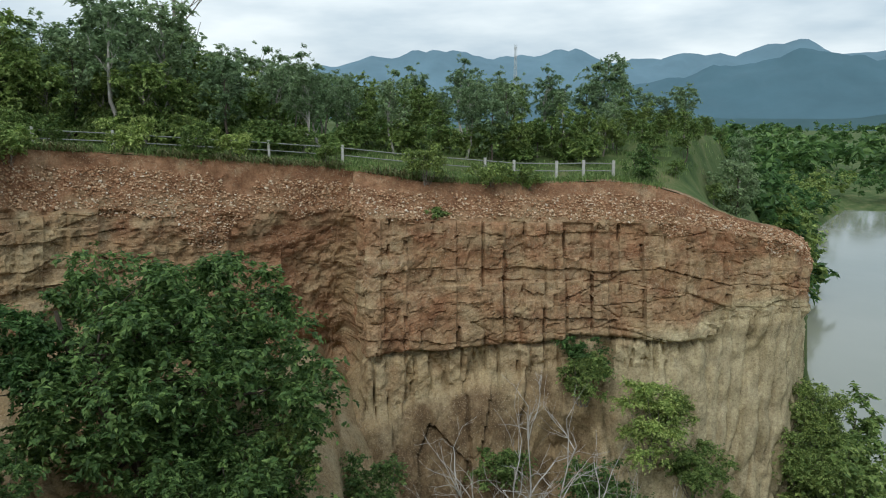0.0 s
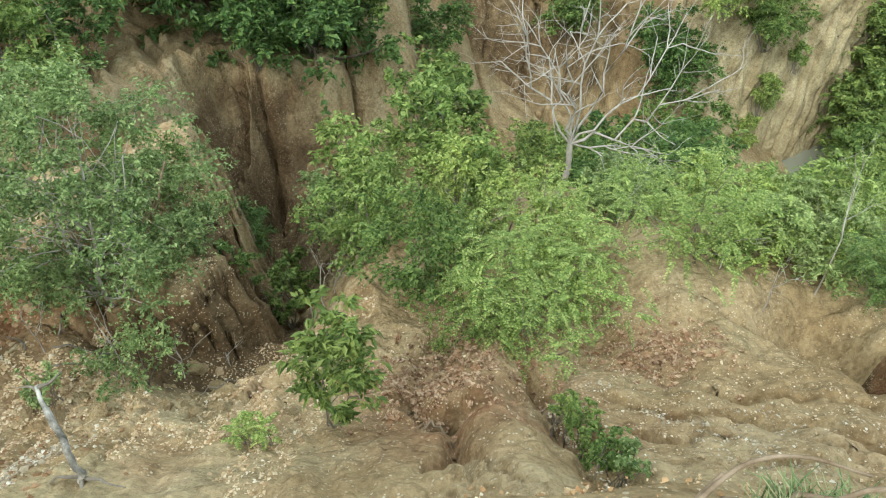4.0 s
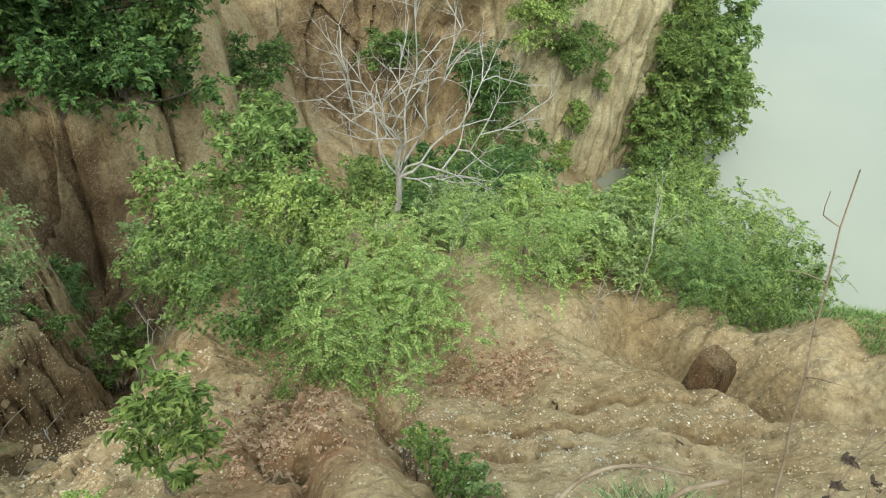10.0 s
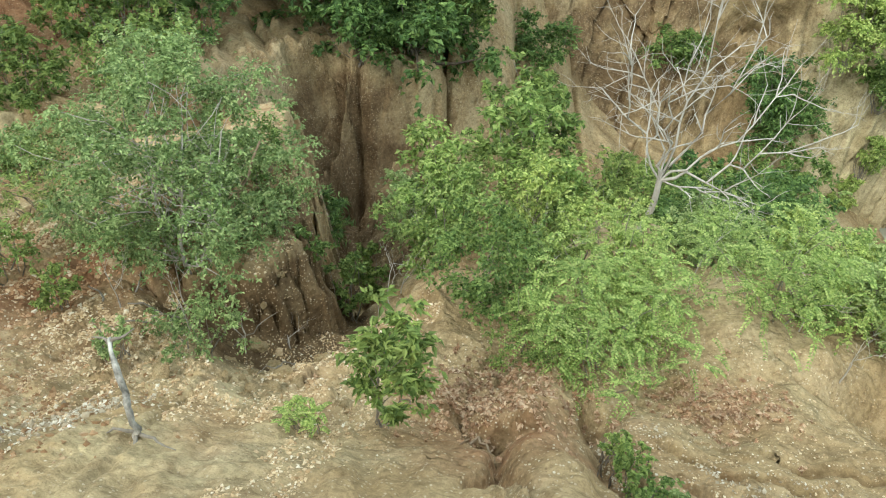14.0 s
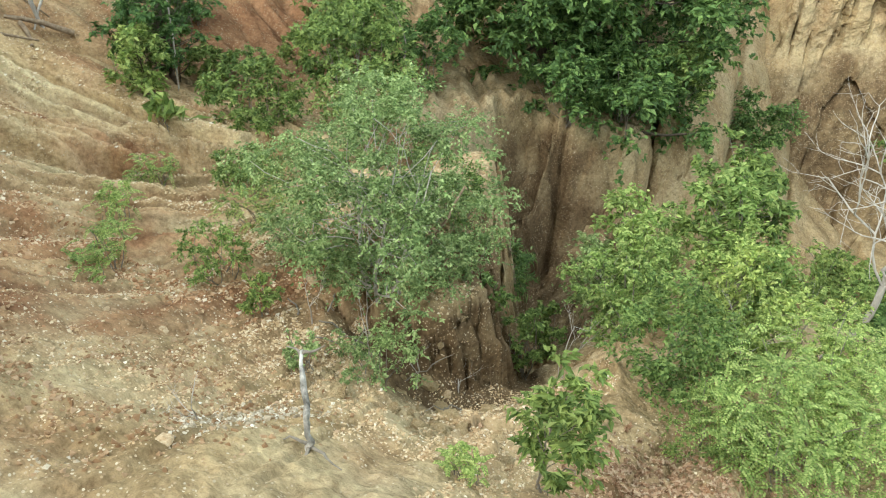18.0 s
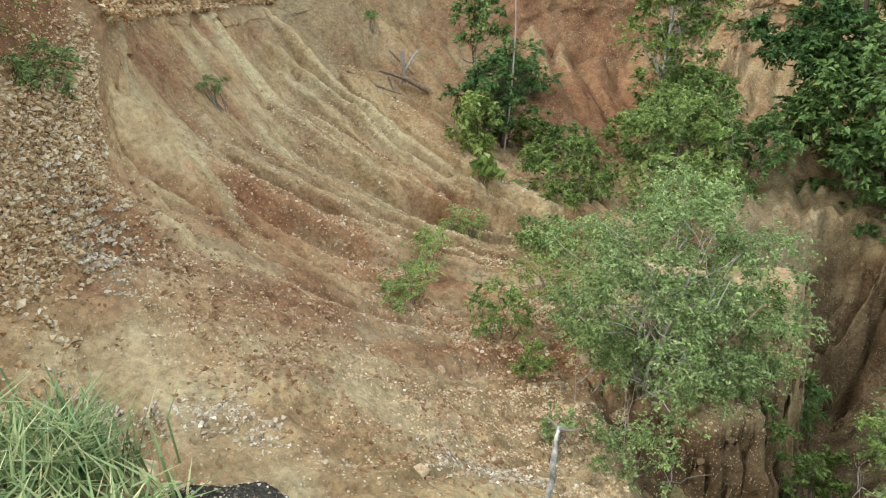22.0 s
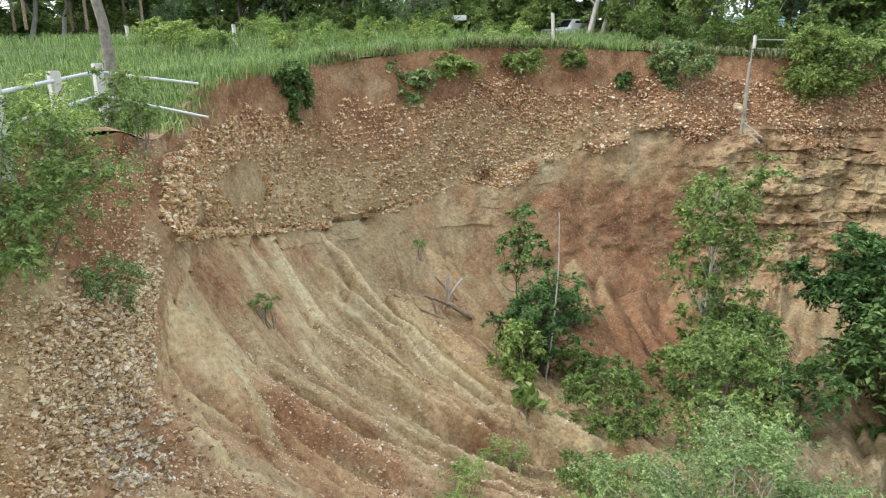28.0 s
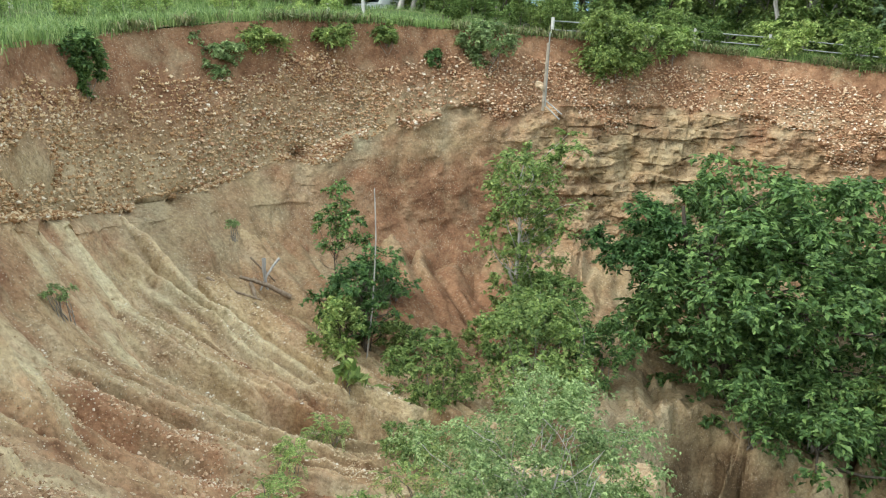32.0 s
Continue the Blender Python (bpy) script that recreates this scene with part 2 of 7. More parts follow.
    some = mathn(nt, "MULTIPLY", mathn(nt, "GREATER_THAN", sep.outputs[0], 0.66), mathn(nt, "LESS_THAN", grains.outputs["Distance"], 0.36))
    where = ramp_of(nt, noise_tex(nt, 0.9, 4, 0.6, off=15.0), [(0.36, (0.12, 0.12, 0.12)), (0.56, (1, 1, 1))])
    col = mixc(nt, mathn(nt, "MULTIPLY", some, where), col, ramp_of(nt, sep.outputs[1], [(0.0, (0.203, 0.135, 0.075)), (0.3, (0.360, 0.262, 0.158)), (1.0, (0.555, 0.480, 0.360))]))
    nt.links.new(col, b.inputs["Base Color"])
    v = nt.nodes.new("ShaderNodeTexVoronoi")
    v.inputs["Scale"].default_value = 9.0
    nt.links.new(c.outputs["Object"], v.inputs["Vector"])
    h = mathn(nt, "ADD", mathn(nt, "ADD", noise_tex(nt, 7.0, 4, 0.6), noise_tex(nt, 2.3, 4, 0.6, off=8.0)), mathn(nt, "MULTIPLY", v.outputs["Distance"], -0.45))
    h = mathn(nt, "ADD", h, mathn(nt, "MULTIPLY", k1, 0.3))
    bump(nt, b, mathn(nt, "ADD", h, mathn(nt, "MULTIPLY", grit, 0.05)), 1.0, 0.045)
    return m


EARTH = earth_material()


# ---- mesh helpers ----
def mesh_of(name, verts, faces, mat, smooth=False, attrs=None):
    verts = np.asarray(verts, dtype=np.float32)
    faces = np.asarray(faces, dtype=np.int32)
    me = bpy.data.meshes.new(name)
    nf, k = faces.shape
    me.vertices.add(len(verts))
    me.vertices.foreach_set("co", verts.ravel())
    me.loops.add(nf * k)
    me.loops.foreach_set("vertex_index", faces.ravel())
    me.polygons.add(nf)
    me.polygons.foreach_set("loop_start", np.arange(0, nf * k, k, dtype=np.int32))
    me.update(calc_edges=True)
    me.polygons.foreach_set("use_smooth", np.broadcast_to(np.asarray(smooth, dtype=bool), (nf,)).copy())
    for key, val in (attrs or {}).items():
        a = me.attributes.new(key, "FLOAT", "POINT")
        a.data.foreach_set("value", np.asarray(val, dtype=np.float32).ravel())
    me.materials.append(mat)
    me.validate()
    return me


def put(name, me, parent=None, label="", m=None):
    ob = new(name, me)
    if parent:
        ob.parent = parent
    if m is not None:
        ob.matrix_basis = m
    if label:
        tagged(ob, label)
    return ob


def grid_faces(nu, nv):
    i = np.arange(nu * nv).reshape(nu, nv)
    return np.stack([i[:-1, :-1], i[1:, :-1], i[1:, 1:], i[:-1, 1:]], -1).reshape(-1, 4)


def smooth_line(pts, n):
    """n points along a Catmull-Rom curve through pts, evenly spaced by length of the polyline."""
    p = np.asarray(pts, float)
    d = np.r_[0, np.cumsum(np.linalg.norm(np.diff(p[:, :2], axis=0), axis=1))]
    u = np.interp(np.linspace(0, d[-1], n), d, np.arange(len(p)))
    i = np.clip(u.astype(int), 0, len(p) - 2)
    f = (u - i)[:, None]
    q = np.vstack([2 * p[0] - p[1], p, 2 * p[-1] - p[-2]])
    a, b, c, e = q[i], q[i + 1], q[i + 2], q[i + 3]
    return 0.5 * (2 * b + (c - a) * f + (2 * a - 5 * b + 4 * c - e) * f**2 + (3 * b - a - 3 * c + e) * f**3), u


RNG = np.random.default_rng(5)
PERM = RNG.random((64, 64, 64))


def vnoise(x, y, z):
    """Value noise on arrays, 0 to 1."""
    x, y, z = np.broadcast_arrays(x, y, z)
    xi, yi, zi = np.floor(x).astype(int), np.floor(y).astype(int), np.floor(z).astype(int)
    fx, fy, fz = x - xi, y - yi, z - zi
    fx, fy, fz = fx * fx * (3 - 2 * fx), fy * fy * (3 - 2 * fy), fz * fz * (3 - 2 * fz)
    r = 0
    for a in (0, 1):
        for b_ in (0, 1):
            for c in (0, 1):
                w = (fx if a else 1 - fx) * (fy if b_ else 1 - fy) * (fz if c else 1 - fz)
                r = r + w * PERM[(xi + a) % 64, (yi + b_) % 64, (zi + c) % 64]
    return r


def fbm(x, y, z, octaves=4):
    r, amp, tot = 0, 1.0, 0
    for k in range(octaves):
        r = r + amp * vnoise(x * 2**k + 13.7 * k, y * 2**k + 5.1 * k, z * 2**k)
        tot += amp
        amp *= 0.5
    return r / tot


# ---- the bowl: rim, foot of the gravel, foot of the cliff, line below the floor ----
RIM = [(24, 52, -8), (21, 44.5, -5.5), (18.6, 39.8, -4.3), (15.1, 39.2, -3.4), (12.0, 39.2, -2.1), (8.8, 39.5, -1.6), (5.6, 39.6, -1.7), (0, 39, -1.6), (-4.2, 38.3, -1.0), (-5.3, 38.9, -0.9), (-11.1, 37.4, -0.4), (-17.5, 33.7, 0.3), (-21.9, 28.5, 0.8), (-24.7, 23.4, 1.2), (-26.8, 17.5, 1.45), (-27.2, 12.8, 1.25), (-26.1, 8.9, 0.9), (-20.6, 4.6, 0.8), (-15.0, 2.3, 0.15), (-12.6, 1.1, 0.55), (-11.2, -0.5, 0.6), (-10, -3, 0.5), (-7, -3.6, 0.3), (-4, -2.0, 0.0), (-2.65, -0.45, -0.35), (-1.3, 0.5, -0.6), (0.1, 0.95, -0.75), (1.3, 1.3, -1.0), (2.4, 1.0, -1.05), (4.5, -0.5, -1.5), (8, -3, -3), (12, -6, -6)]
BAND = [(24.3, 52, -9), (21.6, 44.2, -6.5), (18.9, 39.2, -5.1), (14.8, 38.2, -4.1), (11.7, 37.7, -3.7), (8.5, 37.9, -3.7), (5.3, 37.6, -3.6), (0, 37, -3.4), (-4, 36.1, -3.1), (-5.1, 38.2, -3.1), (-10.8, 35.9, -2.9), (-17, 32.3, -2.3), (-20.9, 27.4, -2.1), (-23.5, 22.4, -2.2), (-25.3, 16.2, -3.5), (-24.2, 10.9, -4.2), (-22.5, 7.2, -3.9), (-16.8, 3.3, -2.2), (-12.55, 1.7, -1.0), (-10.2, 0.5, -1.3), (-9.2, -0.7, -0.8), (-8.3, -2.6, -0.9), (-6.3, -2.6, -1.0), (-4, -1.3, -1.0), (-2.9, 0.1, -1.1), (-1.5, 1.0, -1.1), (0.1, 1.45, -1.2), (1.5, 1.75, -1.5), (2.7, 1.4, -1.6), (4.9, 0, -2.2), (8.5, -2.3, -3.8), (12.6, -5.2, -7)]
FOOT = [(24.6, 51.8, -12), (21.8, 43.8, -10), (18.9, 38.6, -8.6), (14.9, 37.7, -8.8), (11.6, 36.2, -10.4), (8.5, 36.5, -10.8), (5.4, 36.6, -11.0), (0, 36, -12.1), (-4, 34.8, -12.8), (-5.4, 39.0, -10.7), (-10.6, 34.6, -8.7), (-16.7, 30.9, -7.6), (-19.6, 26.5, -8), (-22.4, 21.4, -6.9), (-24, 15.3, -5.3), (-22.9, 10.2, -4.7), (-21.5, 6.8, -4.2), (-15.9, 3.0, -2.5), (-10.4, 1.05, -2.7), (-8.9, 0.1, -2.9), (-7.5, -1.1, -2.8), (-6.8, -2.0, -2.7), (-5.4, -1.5, -2.6), (-3.8, -0.3, -2.5), (-3, 0.9, -2.4), (-1.6, 1.8, -2.6), (0.15, 2.2, -2.8), (1.8, 2.4, -2.9), (3.1, 1.9, -3.0), (5.4, 0.6, -3.4), (9, -1.5, -5), (13.2, -4.2, -8.5)]
DEEP = [(24.5, 50, -26), (20.8, 41.5, -26), (17.0, 35.8, -26), (13.5, 34.4, -25), (10.6, 33.0, -23), (8, 32.6, -22), (5, 32.4, -21), (0, 31.5, -21), (-4, 30.5, -20), (-6.2, 33.5, -20), (-10, 29, -19), (-14, 26, -17), (-16, 22, -15), (-17, 17.5, -13), (-17.5, 13, -11), (-16.5, 9.5, -10), (-15, 7.5, -9.5), (-11, 5.5, -9), (-7.5, 3.8, -8), (-6.2, 2.6, -7.5), (-5, 1.6, -7), (-4.5, 0.6, -6.5), (-3.6, 1.2, -6.5), (-3, 2, -6.5), (-2.6, 3, -7), (-1.4, 3.6, -7), (0.3, 3.9, -7), (2.3, 3.8, -7), (4, 3.2, -7), (6.5, 2, -8), (10.5, 0.2, -11), (15, -2.5, -15)]


def along(line, u):
    p = np.asarray(line, float)
    i = np.clip(u.astype(int), 0, len(p) - 2)
    f = (u - i)[:, None]
    q = np.vstack([2 * p[0] - p[1], p, 2 * p[-1] - p[-2]])
    a, b, c, e = q[i], q[i + 1], q[i + 2], q[i + 3]
    return 0.5 * (2 * b + (c - a) * f + (2 * a - 5 * b + 4 * c - e) * f**2 + (3 * b - a - 3 * c + e) * f**3)


def cells(x, y, salt):
    """Jittered cells: distance to the joint, and two random values for each cell."""
    xi, yi = np.floor(x).astype(int), np.floor(y).astype(int)
    f1, f2 = np.full(x.shape, 9.0), np.full(x.shape, 9.0)
    ra, rb = np.zeros(x.shape), np.zeros(x.shape)
    for a in (-1, 0, 1):
        for c in (-1, 0, 1):
            cx, cy = (xi + a) % 64, (yi + c) % 64
            d = np.hypot(xi + a + 0.15 + 0.7 * PERM[cx, cy, salt] - x, yi + c + 0.15 + 0.7 * PERM[cx, cy, salt + 1] - y)
            near = d < f1
            f2 = np.where(near, f1, np.minimum(f2, d))
            f1 = np.where(near, d, f1)
            ra, rb = np.where(near, PERM[cx, cy, salt + 2], ra), np.where(near, PERM[cx, cy, salt + 3], rb)
    return f2 - f1, ra, rb


def rills(X, Y):
    """Wash-cut rills that run together at the head of the ravine: height, and how pale the ribs between them are."""
    o = 0 * X
    ang, rad = np.arctan2(Y - 13.0, X + 7.0), np.hypot(Y - 13.0, X + 7.0)
    w = 0.10 * (fbm(X * 0.4, Y * 0.4, o + 2, 3) - 0.5) + 0.02 * (fbm(X * 1.7, Y * 1.7, o + 5, 2) - 0.5)
    a = np.abs(fbm((ang + w) * 9.0, rad * 0.10, o + 103, 2) - 0.5)
    b = np.abs(fbm((ang + w) * 20.0, rad * 0.09, o + 111, 1) - 0.5)
    c = np.abs(fbm((ang + w) * 40.0, rad * 0.12, o + 121, 1) - 0.5)
    h = 0.5 * (a - 0.11) + 0.6 * (b - 0.18) + 0.45 * (c - 0.18)
    rib = np.clip(3.0 * (b - 0.16) + 1.5 * (a - 0.1) + 2.4 * (c - 0.16), -1, 1)
    return h, rib


def bowl_wall():
    n, rows = 1150, (26, 105, 60)
    u = smooth_line(RIM, n)[1]
    rim, band, foot, deep = (along(c, u) for c in (RIM, BAND, FOOT, DEEP))
    P, V = [], []
    for k, (a, b) in enumerate(((rim, band), (band, foot), (foot, deep))):
        s = np.linspace(0, 1, rows[k], endpoint=(k == 2))
        P.append(a[:, None] * (1 - s[None, :, None]) + b[:, None] * s[None, :, None])
        V.append(np.broadcast_to(k + s, (n, rows[k])))
    P, V = np.concatenate(P, 1), np.concatenate(V, 1)
    U = np.broadcast_to(u[:, None] - 2, V.shape)
    tang = np.gradient((rim + foot) / 2, axis=0)
    into = np.stack([-tang[:, 1], tang[:, 0], 0 * tang[:, 0]], -1)
    into = into / np.linalg.norm(into[:, :2], axis=1)[:, None]
    arc = np.r_[0, np.cumsum(np.linalg.norm(np.diff(rim, axis=0), axis=1))][:, None] + 0 * V
    Z = P[..., 2]
    o = 0 * arc
    rock = np.clip((12.6 - U) / 1.5, 0, 1)
    face = np.clip((6.9 - U) / 0.3, 0, 1)            # the jointed face between the pillar and the river
    cliff = np.clip((V - 0.97) / 0.04, 0, 1) * np.clip((2.08 - V) / 0.1, 0, 1)
    low = 1 - np.clip((2.05 - V) / 0.1, 0, 1)
    warpx = 1.1 * (fbm(arc * 0.35, Z * 0.35, o + 3, 3) - 0.5)
    warpz = 1.0 * (fbm(arc * 0.25, Z * 0.25, o + 7, 3) - 0.5)
    # large jointed blocks
    g1, r1, r2 = cells((arc + 0.25 * warpx) / 1.2, Z / 14.0, 20)
    gh, rh, rk = cells((arc + warpx) / 5.0, (Z + 0.4 * warpz) / 0.85, 24)
    g2, r3, r4 = cells((arc + 0.3 * warpx) / 0.6, (Z + 0.4 * warpz) / 0.8, 30)
    tilt = 0.5 * (r2 - 0.5) * ((arc / 1.35) % 1.0 - 0.5)
    blocks = 0.42 * (r1 - 0.5) + tilt - 0.26 * np.exp(-(g1 / 0.05) ** 2) * (r2 > 0.3) + 0.22 * (rh - 0.5) - 0.14 * np.exp(-(gh / 0.05) ** 2) * (rk > 0.45) + 0.20 * (r3 - 0.5) - 0.08 * np.exp(-(g2 / 0.10) ** 2) * (r4 > 0.6)
    # wavy thin beds further round
    lay = Z + 1.2 * (fbm(arc * 0.16, o, o + 3, 3) - 0.5)
    g3, r5, r6 = cells((arc + warpx) / 2.6, lay / 0.42, 40)
    strat = np.exp(-((U - 9.2) / 1.3) ** 2)
    beds = strat * (0.34 * (r5 - 0.5) - 0.12 * np.exp(-(g3 / 0.08) ** 2) * (r6 > 0.5)) + (1 - strat) * 0.22 * (r3 - 0.5)
    rough = fbm(arc * 0.9, Z * 0.9, o + 2, 5) - 0.5
    fine = fbm(arc * 3.1, Z * 3.1, o + 5, 4) - 0.5
    # columns below the overhanging bed
    bed = -9.5 + 0.5 * (fbm(arc * 0.2, o, o + 9, 3) - 0.5) - 0.5 * np.clip((U - 3) / 3, 0, 1)
    under = np.clip((bed - Z) / 0.12, 0, 1) * face
    g4, r7, r8 = cells((arc + 0.4 * warpx) / 0.75, Z / 9.0, 50)
    cols = 0.5 * (r7 - 0.5) - (0.32 + 0.5 * np.clip((1.6 - U) / 1.0, 0, 1)) * np.exp(-(g4 / 0.13) ** 2) + 0.15 * fine
    notch = -0.35 * np.exp(-((Z - bed + 0.1) / 0.16) ** 2) * face
    d_face = (1 - under) * blocks + under * (cols - 0.42) + notch + 0.42 * rough + 0.2 * fine
    talus = np.exp(-((U - 11.3) / 0.8) ** 4) * np.clip((V - 1.0) / 0.15, 0, 1)
    d_back = beds + 0.4 * (r1 - 0.5) + 1.0 * rough + 0.34 * fine
    d_back = d_back * (1 - 0.7 * talus) + talus * 0.5 * (np.abs(fbm(arc * 0.5, Z * 0.07, o + 31, 3) - 0.5) - 0.12)
    d_cliff = face * d_face + (1 - face) * d_back
    flute = np.abs(fbm(arc * 0.6 + 0.5 * warpx, Z * 0.06, o + 6, 4) - 0.5)
    g5, r9, r10 = cells((arc + 0.7 * warpx) / 1.9, (Z + warpz) / 5.0, 44)
    shaft = 0.8 * (r9 - 0.5) - 0.10 * np.exp(-(g5 / 0.05) ** 2) * (r10 > 0.5)
    d_low = 0.7 * (flute - 0.16) + shaft + 0.3 * (np.abs(fbm(arc * 1.5 + warpx, Z * 0.4, o + 85, 4) - 0.5) - 0.12) + 0.5 * (fbm(arc * 1.6, Z * 0.7, o + 1, 5) - 0.5) + 0.12 * fine
    corner = np.clip((3.2 - U) / 0.7, 0, 1)
    d_low = d_low * (1 - 0.75 * talus)
    d_low = d_low * (1 - 0.6 * corner) + corner * (0.6 * cols + 0.5 * rough + 0.1 * fine) - 1.9 * np.exp(-((U - 3.75) / 0.42) ** 2) * np.clip((-13.0 - Z) / 2.0, 0, 1)
    grav = 0.7 * (fbm(arc * 0.7, Z * 0.6, o + 9, 5) - 0.5) + 0.16 * fine
    rill = np.abs(fbm(arc * 0.55 + Z * 0.12, Z * 0.05, o + 4, 4) - 0.5)
    d_soil = 1.3 * (rill - 0.12) + 0.35 * (fbm(arc * 1.4, Z * 1.4, o + 8, 5) - 0.5)
    near = np.clip((U - 19.5) / 1.5, 0, 1)
    d = cliff * rock * d_cliff + low * (rock * d_low + (1 - rock) * d_soil) + cliff * (1 - rock) * (0.5 * d_soil + 0.6 * grav)
    d = d + np.clip((1.03 - V) / 0.06, 0, 1) * grav
    lip = np.exp(-((V - 1.03) / 0.035) ** 2) * np.clip((U - 11.5) / 1.0, 0, 1) * np.clip((16.5 - U) / 1.0, 0, 1)
    d = d + lip * 1.1 * (fbm(arc * 0.9, Z * 0.5, o + 15, 3) - 0.62)
    d = d * np.clip(V / 0.15, 0, 1) * (1 - 0.5 * near)
    for cx, cy, cz, dep in ((-25.1, 16.1, -3.65, 0.9), (-23.6, 10.4, -4.45, 0.8), (-24.9, 14.2, -4.6, 0.5)):
        d = d - dep * np.exp(-((P[..., 0] - cx) ** 2 + (P[..., 1] - cy) ** 2) / 0.35 ** 2 - ((P[..., 2] - cz) / 0.28) ** 2)
    P = P + into[:, None] * d[..., None]
    # the gravel band is a slope with a ragged lip
    P[..., 2] += 0.22 * (fbm(arc * 0.9, o, o + 1, 4) - 0.5) * np.clip(1 - V / 0.4, 0, 1)
    rh_, rib = rills(P[..., 0], P[..., 1])
    bare = np.clip((U - 13.4) / 0.8, 0, 1) * np.clip((21.0 - U) / 1.5, 0, 1) * np.clip((V - 1.35) / 0.5, 0, 1)
    P[..., 2] += bare * rh_
    red = np.interp(V, [0, 0.5, 0.85, 1.05, 1.3], [0.95, 0.85, 0.58, 0.56, 0.46])
    red = red - 0.34 * np.exp(-((U - 13.4) / 2.0) ** 4) * np.clip((V - 0.3) / 0.25, 0, 1) * np.clip((1.2 - V) / 0.2, 0, 1)
    red = red + 0.12 * face * cliff + 0.06 * strat * cliff
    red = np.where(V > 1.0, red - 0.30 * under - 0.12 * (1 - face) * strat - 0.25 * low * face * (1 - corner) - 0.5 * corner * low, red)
    red = red + 0.30 * np.exp(-((U - 11.0) / 0.9) ** 2) * np.clip((V - 1.3) / 0.4, 0, 1) + 0.25 * np.exp(-((U - 7.6) / 0.6) ** 2) * (V > 1.1)
    red = red - 0.12 * np.clip((U - 18.6) / 0.8, 0, 1) * (V > 0.4) - 0.45 * np.clip((U - 23) / 1.0, 0, 1)
    pale = 0.26 + 0.05 * face * cliff + 0.03 * (U < 10.5) * cliff + 0.08 * under + 0.5 * corner * np.clip((V - 1.7) / 0.2, 0, 1) + 0.08 * np.exp(-((U - 9.3) / 1.2) ** 2) * cliff
    pale = pale + 0.25 * np.exp(-((U - 11.6) / 0.35) ** 2) * np.clip((V - 0.7) / 0.3, 0, 1) * np.clip((1.6 - V) / 0.3, 0, 1)
    pale = np.where((U > 12.6) & (U < 15.6) & (V > 1.05), 0.40, pale) + 0.16 * bare * rib
    red = red - 0.15 * bare * rib
    # the red run of soil between the near gravel and the pale ribs
    run = np.exp(-((U - 16.75 + 0.25 * (V - 1)) / 0.22) ** 2) * (V > 0.1) * (V < 2.2)
    bright = 0.4 * face * cliff + 0.3 * (U < 10.5) * (V > 0.97) + 0.2 * corner * low
    red = red + 0.4 * run - 0.08 * np.clip((U - 17.1) / 0.4, 0, 1) * (V > 0.4)
    pale = pale - 0.3 * run
    me = mesh_of("cliff_wall", P.reshape(-1, 3), grid_faces(*V.shape), EARTH, ~((U < 10.4) & (V > 0.95) & ~((U < 4.2) & (V > 2.0)))[:-1, :-1].ravel(), {"grain": np.clip(1.1 * (fbm(arc * 3.0 + 0.8 * warpx, Z * 0.9, o + 81, 4) - 0.5) + 2.2 * fine * (U < 12.5) + bare * (0.8 * rib + 1.0) + 0.5 * np.clip((U - 16.9) / 0.4, 0, 1) * (U < 22) + bright - 0.5 * low * np.exp(-((fbm(arc * 1.6 + warpx, Z * 0.15, o + 83, 3) - 0.5) / 0.03) ** 2), -1, 1.5), "clay_shade": 0.38 * face * low * (1 - corner) + 0.25 * np.exp(-((U - 5.0) / 0.9) ** 2) * low, "red": red, "pale": pale, "beds": 0.45 * cliff * rock * (1 - under) * np.clip(1.25 - 0.9 * np.clip((U - 10.2) / 0.8, 0, 1), 0, 1)})
    return put("cliff_wall", me), P, V, U


WALL, WP, WV, WU = bowl_wall()
tagged(WALL, "eroded red and tan earth cliff round a collapsed bowl", "cliff", kind="structure")

# ---- the floor of the bowl ----
FX = [-24, -18, -12, -6, 0, 6, 12, 18, 26]
FY = [-3, 2, 5, 8, 12, 18, 24, 32, 42]
FZ = [
    (-1, -2, -0.5, -2.6, -3.4, -3.4, -5.5, -12, -22),
    (-2.5, -3.5, -3.6, -4.4, -3.6, -3.4, -5.2, -13, -23),
    (-3.5, -4.8, -5.9, -6.5, -5.9, -5.4, -6.6, -15, -24),
    (-4.3, -6.2, -7.3, -6.9, -8.2, -7.5, -9.8, -18, -25),
    (-5.2, -7.6, -8.2, -7.4, -10, -9.8, -15, -21, -26),
    (-6.3, -8.9, -9.3, -10.0, -12.5, -13, -18, -23, -26),
    (-6.5, -9.6, -11.0, -11.8, -16.5, -18.5, -20, -25.5, -28),
    (-6, -8.6, -9.6, -11.5, -18.0, -20.5, -22, -25.5, -28),
    (-6, -8.6, -9.6, -11.0, -18, -20, -22, -25.5, -28),
]


def spline_axis(knots, vals, q):
    """Catmull-Rom along the first axis of vals."""
    k, v = np.asarray(knots, float), np.asarray(vals, float)
    i = np.clip(np.searchsorted(k, q) - 1, 0, len(k) - 2)
    f = ((q - k[i]) / (k[i + 1] - k[i])).reshape(-1, *([1] * (v.ndim - 1)))
    m = np.gradient(v, k, axis=0)
    h = (k[i + 1] - k[i]).reshape(f.shape)
    return (2 * f**3 - 3 * f**2 + 1) * v[i] + (f**3 - 2 * f**2 + f) * h * m[i] + (-2 * f**3 + 3 * f**2) * v[i + 1] + (f**3 - f**2) * h * m[i + 1]


GX = np.r_[np.linspace(-24, -13, 165, endpoint=False), np.linspace(-13, 8, 400, endpoint=False), np.linspace(8, 26, 80)]
